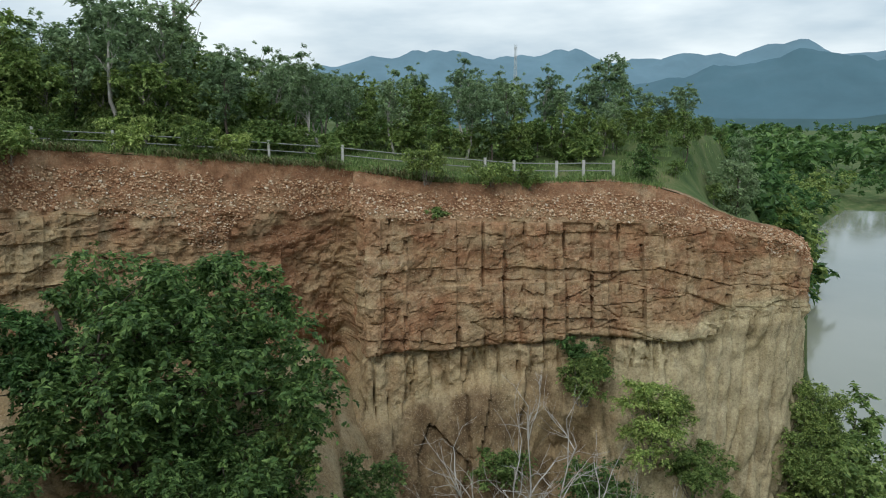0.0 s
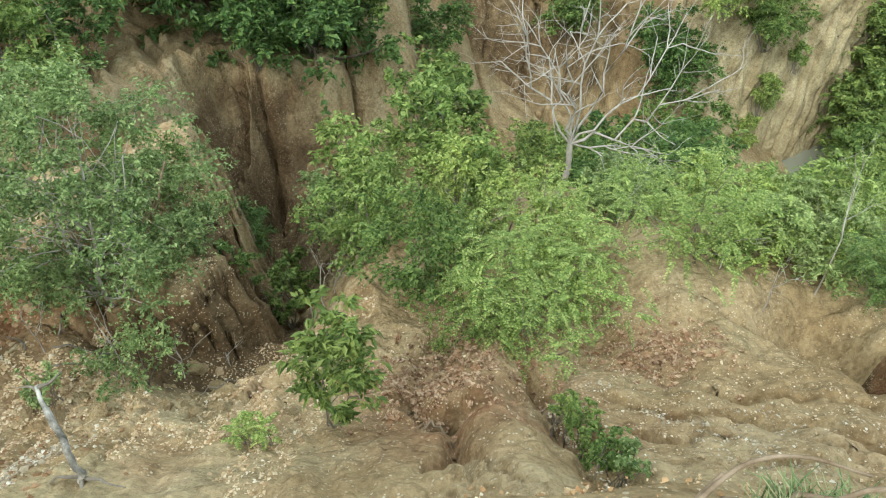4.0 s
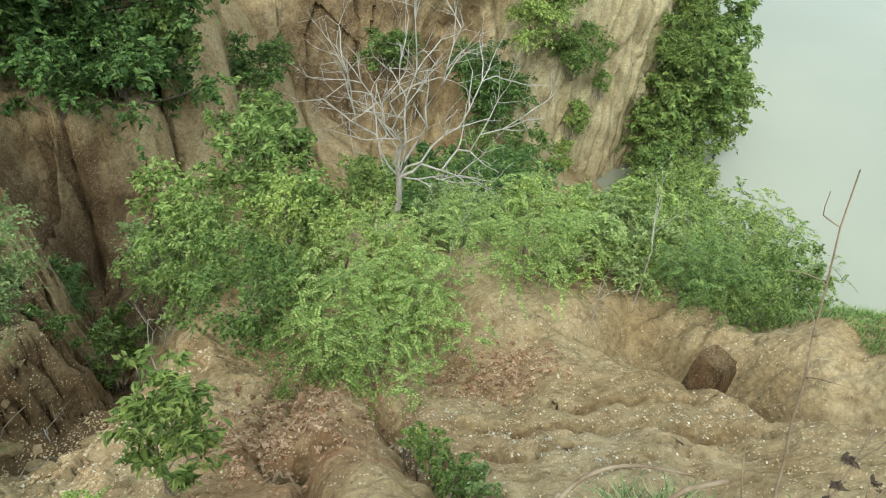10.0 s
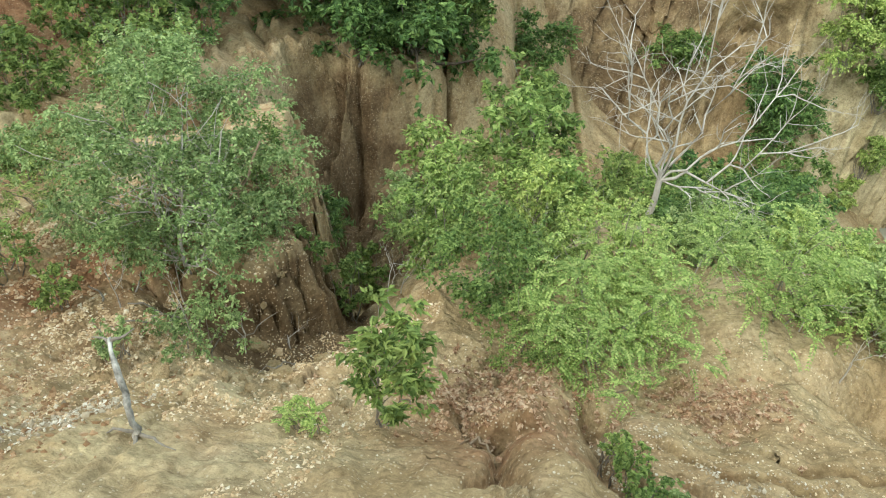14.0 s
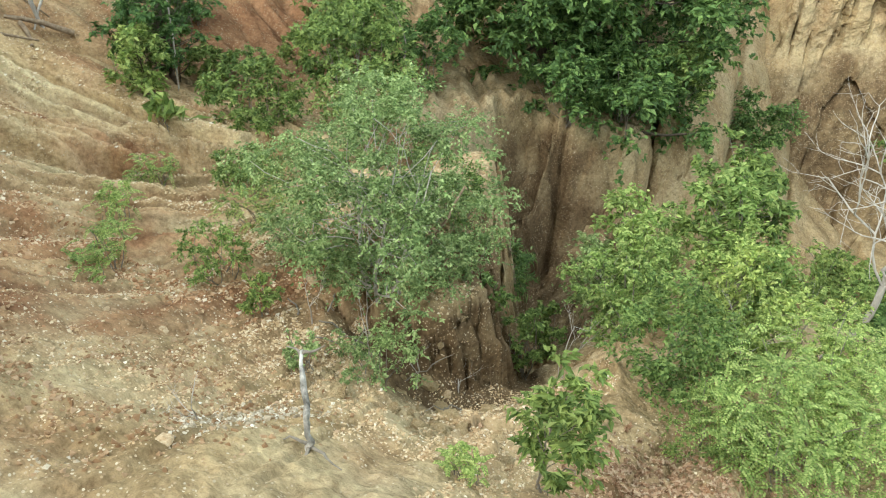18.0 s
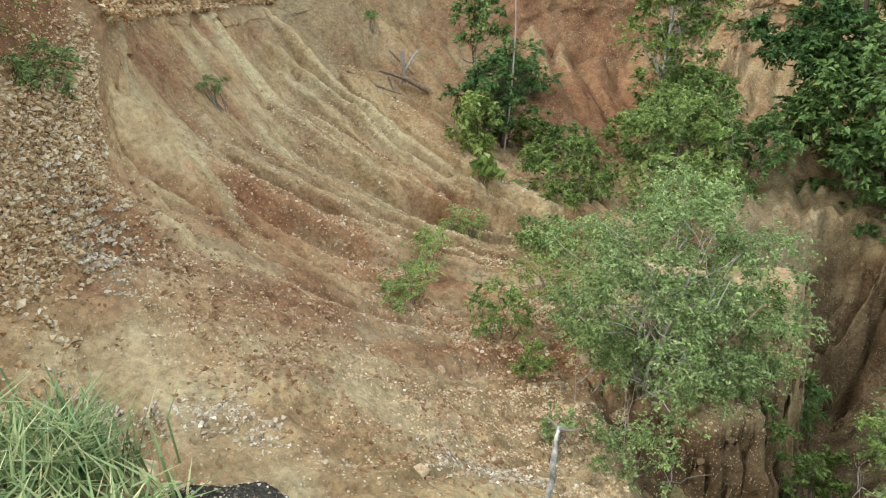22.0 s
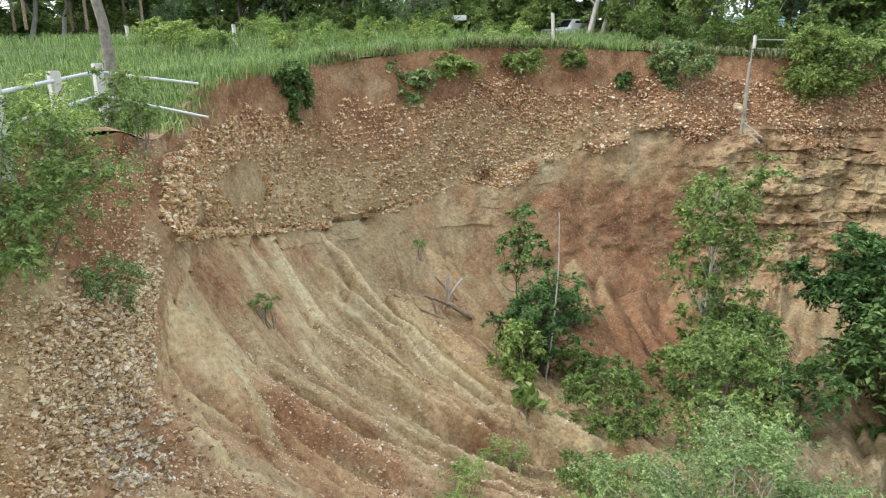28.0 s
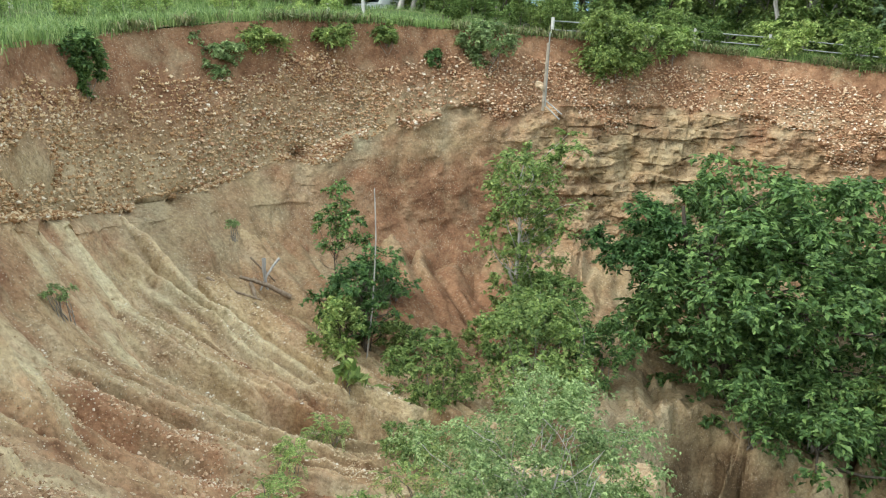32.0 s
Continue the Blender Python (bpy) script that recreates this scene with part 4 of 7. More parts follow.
def bent(rng, a, b, n=6, sag=0.12):
    a, b = np.asarray(a, float), np.asarray(b, float)
    s = np.linspace(0, 1, n)[:, None]
    p = a + (b - a) * s
    L = np.linalg.norm(b - a)
    p += np.sin(np.pi * s) * rng.normal(0, sag * L, 3)
    p[1:-1] += rng.normal(0, sag * L * 0.18, (n - 2, 3))
    return p


def leaves(rng, centres, radii, count, length, width, droop=0.3, flat=0.75):
    """Small folded leaves set along short shoots that spread from each clump."""
    per = 11
    ns = max(1, count // per)
    sk = rng.integers(0, len(centres), ns)
    sd0 = rng.normal(0, 1, (ns, 3)) + [0, 0, 0.35]
    sd0 /= np.linalg.norm(sd0, axis=1)[:, None]
    sl = radii[sk] * rng.uniform(0.6, 1.35, ns)
    k = rng.integers(0, ns, count)
    t = rng.random(count) ** 0.7
    d = sd0[k]
    p = centres[sk[k]] + d * (sl[k] * t)[:, None] * [1, 1, flat]
    p[:, 2] -= 0.25 * sl[k] * t * t
    p += rng.normal(0, 0.22 * length, (count, 3))
    nrm = d * 0.35 + rng.normal(0, 0.42, (count, 3)) + [0, 0, 0.9]
    nrm /= np.linalg.norm(nrm, axis=1)[:, None]
    ax = rng.normal(0, 0.8, (count, 3)) + d * 0.8
    ax[:, 2] -= droop
    ax -= (ax * nrm).sum(1)[:, None] * nrm
    ax /= np.linalg.norm(ax, axis=1)[:, None] + 1e-9
    sd = np.cross(nrm, ax)
    L = (length * rng.uniform(0.6, 1.25, count))[:, None]
    W = (width * rng.uniform(0.7, 1.2, count))[:, None]
    a, c = p - ax * L * 0.3, p + ax * L * 0.7 - nrm * L * 0.14
    m0 = p + ax * L * 0.12 + nrm * W * 0.18
    V = np.stack([a, m0 + sd * W * 0.5, c, m0 - sd * W * 0.5], 1).reshape(-1, 3)
    return V, np.arange(count * 4).reshape(-1, 4)


def crown_clumps(rng, n, centre, rx, ry, rz, size):
    d = rng.normal(0, 1, (n, 3))
    d /= np.linalg.norm(d, axis=1)[:, None]
    r = rng.random(n) ** 0.33
    lump = 0.62 + 0.7 * vnoise(d[:, 0] * 1.6 + 9, d[:, 1] * 1.6 + 9, d[:, 2] * 1.6 + rng.random() * 20)
    p = centre + d * (r * lump)[:, None] * [rx, ry, rz]
    return p, size * rng.uniform(0.6, 1.3, n)


def make_tree(name, seed, height, rx, rz, base, trunk_r, n_clumps, clump, count, leaf, width, mat, bark=BARK, lean=(0, 0), limbs=9, ry=None, droop=0.3, trunks=1):
    """A tree at the origin: tapered trunk, limbs to the clumps and a crown of leaves. Parts: trunk, crown."""
    rng = np.random.default_rng(seed)
    centre = np.array([lean[0], lean[1], base + rz])
    cl, rad = crown_clumps(rng, n_clumps, centre, rx, ry or rx, rz, clump)
    wood = []
    for k in range(trunks):
        foot = np.array([rng.normal(0, 0.12 * (trunks > 1)), rng.normal(0, 0.12 * (trunks > 1)), -0.4])
        top = centre + [rng.normal(0, 0.3 * rx * (trunks > 1)), rng.normal(0, 0.3 * rx * (trunks > 1)), rz * 0.55]
        stem = bent(rng, foot, top, 9, 0.05)
        wood.append(tube(stem, np.linspace(trunk_r * 1.15, trunk_r * 0.22, 9) * (1 + 0.5 * np.exp(-np.arange(9) * 2.0)), 8))
        for q in rng.choice(len(cl), min(limbs, len(cl)), replace=False):
            z0 = np.clip((cl[q, 2] - base * 0.2) / (top[2] + 0.01), 0.25, 0.9) - rng.uniform(0.02, 0.2)
            i = z0 * 8
            a = stem[int(i)] + (stem[min(8, int(i) + 1)] - stem[int(i)]) * (i - int(i))
            r0 = trunk_r * (1.1 - z0) * 0.5
            wood.append(tube(bent(rng, a, cl[q], 6, 0.1), np.linspace(r0, max(0.006, r0 * 0.2), 6), 5))
    tree = new(name)
    put("trunk", mesh_of("trunk", *merged(wood), bark, True), tree)
    put("crown", mesh_of("crown", *leaves(rng, cl, rad, count, leaf, width, droop), mat, False), tree)
    return tree


def place(tree, x, y, z, turn=0, s=1.0):
    tree.matrix_basis = pose(x, y, z, 0, 0, turn) @ Matrix.Scale(s, 4)
    return tree


def copy_at(tree, x, y, z, turn=0, s=1.0):
    tree.scale = (s, s, s)
    c = copy_thing(tree, pose(x, y, z, 0, 0, turn))
    return c


def frond_leaves(rng, centres, radii, count, length, leaflets=10, leaf=0.05):
    """Feathery compound leaves: pairs of leaflets along short arching stalks."""
    k = rng.integers(0, len(centres), count)
    d = rng.normal(0, 1, (count, 3))
    d /= np.linalg.norm(d, axis=1)[:, None]
    base = centres[k] + d * (rng.random(count) ** 0.5 * radii[k])[:, None] * [1, 1, 0.7]
    ax = d + rng.normal(0, 0.5, (count, 3))
    ax[:, 2] *= 0.4
    ax /= np.linalg.norm(ax, axis=1)[:, None]
    sd = np.cross(ax, [0, 0, 1.0])
    sd /= np.linalg.norm(sd, axis=1)[:, None] + 1e-9
    L = length * rng.uniform(0.6, 1.2, count)
    out = []
    for j in range(leaflets):
        s = (j + 0.6) / leaflets
        p = base + ax * (L * s)[:, None]
        p[:, 2] += L * (0.35 * s - 0.65 * s * s)
        for sg in (-1, 1):
            tip = p + (sd * sg + ax * 0.45) * (leaf * (1.2 - 0.5 * s))
            tip[:, 2] -= leaf * 0.25
            w = ax * leaf * 0.36
            mid = (p + tip) / 2
            out.append(np.stack([p, mid + w, tip, mid - w], 1))
    V = np.concatenate(out, 0).reshape(-1, 3)
    return V, np.arange(len(V)).reshape(-1, 4)


def make_bush(name, seed, rx, rz, n_clumps, clump, count, leaf, width, mat, bark=BARK_GREY, stems=6, ry=None, fronds=False, base=0.15, droop=0.2):
    """A shrub at the origin: several thin stems from one root, and leaves. Parts: stems, foliage."""
    rng = np.random.default_rng(seed)
    cl, rad = crown_clumps(rng, n_clumps, np.array([0, 0, base + rz]), rx, ry or rx, rz, clump)
    cl[:, 2] = np.maximum(cl[:, 2], base)
    wood = []
    for q in rng.choice(len(cl), min(stems * 2, len(cl)), replace=False):
        foot = np.array([rng.normal(0, 0.1), rng.normal(0, 0.1), -0.35])
        r = rng.uniform(0.010, 0.024) * (0.6 + rz * 0.4)
        wood.append(tube(bent(rng, foot, cl[q] + [0, 0, rad[q] * 0.5], 6, 0.07), np.linspace(r, r * 0.25, 6), 4))
    bush = new(name)
    put("woodwork", mesh_of("woodwork", *merged(wood), bark, True), bush)
    arr = frond_leaves(rng, cl, rad, int(count * 0.8), leaf, 10, width * 0.85) if fronds else leaves(rng, cl, rad, count, leaf, width, droop)
    put("foliage", mesh_of("foliage", *arr, mat, False), bush)
    return bush


def grow(rng, out, p, d, length, r, depth, spread, up):
    """Bare branches, forking."""
    n = 6
    q, pts = np.array(p, float), [np.array(p, float)]
    d = np.array(d, float)
    for _ in range(n - 1):
        d = d + rng.normal(0, 0.085, 3) + [0, 0, up]
        d /= np.linalg.norm(d)
        q = q + d * length / (n - 1)
        pts.append(q.copy())
    out.append(tube(pts, np.linspace(r, r * 0.55, n), 6 if depth > 1 else 4))
    if depth == 0:
        return
    for k in range(rng.integers(2, 4)):
        i = n - 1 if k == 0 else int(rng.integers(2, n))
        nd = d + rng.normal(0, spread, 3)
        grow(rng, out, pts[i], nd / np.linalg.norm(nd), length * rng.uniform(0.5, 0.85), r * rng.uniform(0.42, 0.6), depth - 1, spread, up)


def bare_tree(name, seed, length, r, depth, spread, mat, up=0.03, d0=(0, 0, 1)):
    rng = np.random.default_rng(seed)
    out = []
    grow(rng, out, (0, 0, -0.3), d0, length, r, depth, spread, up)
    tree = new(name)
    put("trunk", mesh_of("trunk", *out[0], mat, True), tree)
    put("bare_crown", mesh_of("bare_crown", *merged(out[1:]), mat, True), tree)
    return tree


def ground_at(x, y):
    """Height of the floor or the plateau."""
    if -24 < x < 26 and -3 < y < 42:
        return floor_z(x, y)
    return float(outer_z(np.array([float(x)]), np.array([float(y)]))[0])


# ---- trees and shrubs in the bowl ----
big = place(make_tree("tree", 11, 13, 5.6, 6.7, -1.6, 0.28, 300, 0.95, 56000, 0.27, 0.15, LEAF_DARK, limbs=34, trunks=2, lean=(0.1, -0.6)), -9.6, 26.4, -13.3)
tagged(big, "broad dark green leafy tree rooted in the ravine", "tree")
side = place(make_tree("tree", 12, 5, 2.0, 1.7, 1.0, 0.09, 40, 0.7, 7000, 0.24, 0.12, LEAF_DARK, limbs=14), -13.6, 23.2, -8.6)
tagged(side, "smaller dark green tree on the red talus", "tree")
mid = place(make_tree("tree", 13, 6, 1.5, 2.1, 1.5, 0.06, 54, 0.48, 4800, 0.20, 0.10, LEAF_MID, limbs=40, bark=BARK_GREY), -1.9, 16.6, -13.0)
tagged(mid, "slender bright green tree above the bushes", "tree")
grey = place(make_tree("tree", 14, 5, 1.95, 1.85, 0.1, 0.04, 170, 0.45, 44000, 0.068, 0.036, LEAF_GREY, bark=BARK_PALE, limbs=26, trunks=3, lean=(-0.4, 0.55), droop=0.4), -5.9, 7.5, -7.5)
tagged(grey, "grey-green small-leaved tree leaning over the slope", "tree")
poplar = place(make_tree("tree", 15, 9, 1.8, 2.75, 2.5, 0.08, 90, 0.55, 8500, 0.155, 0.09, LEAF_MID, bark=BARK_PALE, limbs=44), -15.9, 18.9, ground_at(-15.9, 18.9) - 0.1)
tagged(poplar, "tall airy tree with pale trunk before the red talus", "tree")
under = place(make_bush("bush", 16, 1.7, 1.7, 70, 0.5, 8000, 0.14, 0.075, LEAF_MID, ry=1.5), -14.4, 18.2, ground_at(-14.4, 18.2))
tagged(under, "dense green undergrowth at the tall tree's foot", "bush")
dark = place(make_tree("tree", 17, 4, 1.7, 1.45, 0.8, 0.05, 46, 0.42, 3800, 0.17, 0.085, LEAF_DARK, limbs=40, trunks=2), -17.2, 13.2, -8.6)
tagged(dark, "small dark green tree on the rilled slope", "tree")
thin = place(make_tree("tree", 18, 4, 0.8, 1.7, 0.9, 0.03, 24, 0.32, 1900, 0.16, 0.08, LEAF_DARK, limbs=30), -19.2, 13.6, -7.2)
tagged(thin, "thin dark green sapling on the rilled slope", "sapling")
lime = place(make_tree("tree", 19, 3, 0.7, 1.2, 0.5, 0.03, 34, 0.36, 2200, 0.15, 0.08, LEAF_LIGHT, limbs=30), -16.4, 11.4, -8.6)
tagged(lime, "small bright lime green tree by the hollow", "tree")


def white_tree():
    """Bleached dead tree: a leaning stem, six limbs that reach wide, and bare twigs on them."""
    rng = np.random.default_rng(24)
    stem = tube(bent(rng, (0, 0, -0.5), (0.5, -0.1, 2.3), 7, 0.05), np.linspace(0.10, 0.075, 7), 8)
    out = []
    for tx, ty, tz, r in ((3.6, -0.3, 4.2, 0.07), (0.9, 0.4, 6.8, 0.06), (1.9, 0.3, 6.2, 0.06), (2.9, 0.4, 4.9, 0.055), (-0.9, -0.4, 5.8, 0.055), (0.5, 0.3, 5.5, 0.05), (-0.1, -0.5, 4.7, 0.05), (2.2, -0.5, 2.5, 0.045), (-0.6, 0.5, 5.0, 0.045)):
        limb = bent(rng, (0.5, -0.1, 2.25), (tx, ty, tz), 9, 0.045)
        limb[2:-1] += rng.normal(0, 0.09, (6, 3))
        out.append(tube(limb, np.linspace(r * 0.62, 0.012, 9), 6))
        for i in (3, 4, 5, 6, 7, 7, 8):
            d = limb[i] - limb[i - 1]
            d = d / np.linalg.norm(d) + rng.normal(0, 0.42, 3) + [0, 0, 0.1]
            grow(rng, out, limb[i], d / np.linalg.norm(d), rng.uniform(0.5, 1.15), 0.022 * (1.2 - i * 0.06), 2, 0.6, 0.0)
    tree = new("dead_tree")
    put("trunk", mesh_of("trunk", *stem, BARK_PALE, True), tree)
    put("bare_crown", mesh_of("bare_crown", *merged(out), BARK_PALE, True), tree)
    return tree


tagged(place(white_tree(), 1.0, 13.6, -10.0, 0, 0.84), "bleached white dead tree with forking branches", "dead tree")

BUSHES = [
    # x, y, z off ground, seed, rx, rz, clumps, leaves, leaf, width, material, fronds
    (0.6, 7.6, 0, 31, 1.35, 0.85, 44, 620, 0.34, 0.055, LEAF_LIGHT, True, "feathery bright green shrub on the soil mound"),
    (3.2, 9.2, 0, 32, 1.3, 0.8, 40, 480, 0.34, 0.055, LEAF_LIGHT, True, "feathery bright green shrub on the soil mound"),
    (-1.3, 9.0, 0, 33, 1.3, 0.9, 46, 4800, 0.11, 0.06, LEAF_MID, False, "green shrub with small leaves"),
    (-2.6, 11.2, 0, 34, 1.4, 1.0, 46, 4800, 0.135, 0.07, LEAF_LIGHT, False, "yellow-green shrub with small leaves"),
    (0.3, 10.6, 0, 35, 1.2, 0.7, 46, 3600, 0.115, 0.06, LEAF_LIGHT, False, "green shrub among the thicket"),
    (2.5, 11.4, 0, 36, 1.2, 0.65, 40, 3600, 0.11, 0.055, LEAF_GREY, False, "grey-green shrub among the thicket"),
    (4.8, 10.0, 0, 37, 1.2, 0.7, 40, 3600, 0.11, 0.055, LEAF_LIGHT, False, "yellow-green shrub with small leaves"),
    (-0.3, 7.4, 0, 38, 0.8, 0.5, 26, 4200, 0.07, 0.03, LEAF_MID, False, "low dark green shrub under the feathery one"),
    (-3.6, 13.6, 0, 39, 1.4, 1.0, 40, 4600, 0.15, 0.08, LEAF_GREY, False, "grey-green shrub in the ravine"),
    (-1.0, 13.6, 0, 40, 1.4, 1.1, 40, 5200, 0.15, 0.08, LEAF_LIGHT, False, "light green shrub in the ravine"),
    (2.6, 15.4, 0, 41, 1.3, 0.7, 44, 3400, 0.15, 0.075, LEAF_DARK, False, "green shrub at the dead tree's foot"),
    (4.6, 16.4, 0, 42, 1.5, 0.8, 44, 3600, 0.16, 0.08, LEAF_DARK, False, "dark green shrub at the dead tree's foot"),
    (5.7, 12.0, 0, 43, 1.3, 0.65, 44, 3600, 0.12, 0.06, LEAF_LIGHT, False, "light green shrub on the river side"),
    (7.6, 10.2, 0, 44, 1.7, 1.3, 50, 900, 0.40, 0.06, LEAF_MID, True, "feathery green shrub above the river"),
    (8.6, 13.0, 0, 45, 2.1, 1.9, 54, 8500, 0.14, 0.07, LEAF_MID, False, "tall green thicket above the river"),
    (7.6, 15.0, 0, 46, 1.5, 1.2, 50, 5000, 0.15, 0.07, LEAF_LIGHT, False, "tall light green thicket above the river"),
    (10.4, 15.8, 0, 47, 2.1, 2.2, 50, 7000, 0.16, 0.08, LEAF_MID, False, "tall green thicket above the river"),
    (-11.4, 14.2, 0, 48, 1.9, 1.8, 50, 4800, 0.16, 0.08, LEAF_MID, False, "green thicket on the back talus"),
    (-9.6, 14.2, 0, 49, 0.9, 1.0, 26, 3200, 0.17, 0.09, LEAF_LIGHT, False, "bright green shrub on the back talus"),
    (-13.6, 12.6, 0, 51, 1.4, 1.0, 36, 4600, 0.14, 0.07, LEAF_MID, False, "green shrub above the hollow"),
    (-15.4, 14.2, 0, 52, 0.8, 0.45, 30, 1600, 0.12, 0.06, LEAF_MID, False, "green shrub above the hollow"),
    (-10.4, 9.2, 0, 53, 0.9, 0.45, 26, 2600, 0.10, 0.04, LEAF_MID, False, "low green shrub on the slope's edge"),
    (-9.8, 5.2, 0, 54, 0.6, 0.4, 14, 150, 0.26, 0.05, LEAF_LIGHT, True, "small feathery plant on the gravel slope"),
    (-11.0, 6.4, 0, 55, 0.45, 0.3, 10, 90, 0.24, 0.05, LEAF_LIGHT, True, "small feathery plant on the gravel slope"),
    (-8.4, 6.2, 0, 56, 0.7, 0.4, 16, 1500, 0.10, 0.04, LEAF_LIGHT, False, "small green plant on the gravel slope"),
    (-5.0, 6.0, 0, 57, 0.8, 0.5, 22, 2200, 0.07, 0.04, LEAF_GREY, False, "straggling grey-green shrub by the stump"),
    (-4.6, 11.6, 0, 58, 0.6, 0.8, 20, 1900, 0.13, 0.06, LEAF_MID, False, "thin green shrub in the ravine"),
    (-6.7, 13.6, -0.3, 59, 1.0, 0.55, 26, 1500, 0.36, 0.05, LEAF_DARK, False, "dark long-leaved plant in the ravine"),
    (0.84, 5.1, 0.05, 60, 0.24, 0.16, 12, 700, 0.055, 0.03, LEAF_MID, False, "small green plant in the gully"),
    (0.97, 4.72, 0.05, 106, 0.22, 0.16, 12, 700, 0.055, 0.03, LEAF_MID, False, "small green plant in the gully"),
    (1.04, 4.36, 0.05, 107, 0.26, 0.2, 12, 800, 0.055, 0.03, LEAF_MID, False, "low green plant in the gully"),
    (1.15, 3.98, 0.05, 108, 0.26, 0.18, 12, 800, 0.055, 0.03, LEAF_MID, False, "low green plant in the gully"),
    (1.26, 3.6, 0.05, 109, 0.18, 0.12, 12, 500, 0.05, 0.03, LEAF_GREY, False, "low grey-green plant in the gully"),
    (9.4, 11.2, 0, 110, 1.5, 1.7, 50, 900, 0.40, 0.06, LEAF_MID, True, "feathery green shrub above the river"),
    (10.8, 13.8, 0, 111, 1.8, 2.4, 54, 7000, 0.14, 0.07, LEAF_LIGHT, False, "tall light green thicket above the river"),
    (8.4, 9.4, 0, 112, 1.1, 1.0, 40, 3600, 0.11, 0.055, LEAF_MID, False, "green shrub at the spur's edge"),
    (12.2, 16.6, 0, 113, 1.8, 2.4, 54, 6000, 0.15, 0.07, LEAF_MID, False, "tall green thicket above the river"),
    (-2.6, 4.4, 0, 61, 0.28, 0.2, 10, 60, 0.18, 0.04, LEAF_LIGHT, True, "small feathery seedling on the soil"),
    (19.5, 35.5, 0, 62, 3.0, 2.6, 60, 4800, 0.26, 0.13, LEAF_MID, False, "green thicket on the river bank"),
    (21.5, 38.0, 0, 63, 3.2, 3.2, 60, 4800, 0.26, 0.13, LEAF_MID, False, "green thicket on the river bank"),
    (18.5, 31.5, 0, 64, 2.8, 2.2, 56, 6000, 0.24, 0.12, LEAF_MID, False, "green thicket on the river bank"),
    (16.5, 27.5, 0, 65, 2.6, 2.2, 56, 6000, 0.22, 0.11, LEAF_MID, False, "green thicket on the river bank"),
    (13.6, 21.0, 0, 66, 2.4, 2.4, 56, 4800, 0.20, 0.10, LEAF_MID, False, "green thicket on the river bank"),
    (4.2, 27.5, 0, 68, 1.5, 1.3, 40, 3000, 0.22, 0.11, LEAF_DARK, False, "dark green shrub on the bench below the cliff"),
    (6.6, 29.6, 0, 69, 1.6, 1.5, 40, 3200, 0.22, 0.11, LEAF_MID, False, "green shrub on the bench below the cliff"),
    (1.4, 26.8, 0, 70, 1.2, 0.9, 34, 2200, 0.20, 0.10, LEAF_MID, False, "green shrub on the bench below the cliff"),
    (9.4, 30.8, 0, 71, 1.5, 1.8, 40, 3200, 0.22, 0.11, LEAF_MID, False, "green shrub on the bench below the cliff"),
    (-2.6, 26.4, 0, 72, 1.0, 0.8, 30, 1800, 0.20, 0.10, LEAF_MID, False, "green shrub on the bench below the cliff"),
    (-13.4, 16.6, 0, 73, 1.6, 1.5, 44, 4200, 0.16, 0.08, LEAF_MID, False, "green thicket on the back talus"),
    (-15.6, 16.8, 0, 74, 0.8, 0.6, 30, 1500, 0.14, 0.08, LEAF_MID, False, "green thicket on the back talus"),
    (-12.2, 18.6, 0, 75, 1.3, 1.3, 36, 3000, 0.17, 0.08, LEAF_DARK, False, "dark green thicket on the back talus"),
    (-16.6, 19.8, 0, 76, 1.3, 1.1, 36, 3000, 0.17, 0.08, LEAF_MID, False, "green thicket on the back talus"),
    (6.2, 8.6, 0, 77, 0.9, 0.7, 36, 380, 0.34, 0.055, LEAF_MID, True, "feathery green shrub at the spur's edge"),
    (7.0, 8.2, 0, 78, 0.9, 0.5, 36, 2400, 0.09, 0.045, LEAF_MID, False, "green shrub at the spur's edge"),
    (-17.7, 12.5, 0, 79, 0.9, 0.8, 30, 1900, 0.15, 0.07, LEAF_MID, False, "green shrub under the small dark tree"),
    (-16.6, 13.9, 0, 80, 0.8, 0.6, 30, 1500, 0.16, 0.08, LEAF_MID, False, "green shrub under the small dark tree"),
    (-18.6, 14.2, 0, 81, 0.9, 1.1, 30, 1900, 0.18, 0.09, LEAF_DARK, False, "dark green shrub on the red talus"),
    (-19.8, 16.4, 0, 82, 0.7, 0.6, 24, 1200, 0.18, 0.09, LEAF_DARK, False, "dark green shrub on the red talus"),
    (-8.4, 21.8, 0.4, 83, 1.9, 1.3, 36, 4200, 0.2, 0.1, LEAF_DARK, False, "dark green shrub hanging in the ravine wall"),
    (-6.9, 23.2, 0.5, 84, 1.7000000000000002, 1.2000000000000002, 34, 3800, 0.2, 0.1, LEAF_DARK, False, "dark green shrub hanging in the ravine wall"),
    (-5.6, 25.2, 0.5, 85, 1.3, 1.1, 34, 2200, 0.2, 0.1, LEAF_MID, False, "green shrub hanging in the ravine wall"),
    (1.2, 22.6, 0, 86, 1.8, 1.5, 44, 3400, 0.18, 0.09, LEAF_MID, False, "green thicket below the tall cliff"),
    (4.4, 23.0, 0, 87, 1.7, 1.2, 44, 3600, 0.18, 0.09, LEAF_MID, False, "green thicket below the tall cliff"),
    (7.2, 24.4, 0, 88, 1.9, 1.9, 44, 3600, 0.18, 0.09, LEAF_DARK, False, "dark green thicket below the tall cliff"),
    (10.2, 23.6, 0, 89, 1.8, 1.2, 44, 4000, 0.19, 0.09, LEAF_MID, False, "green thicket below the tall cliff"),
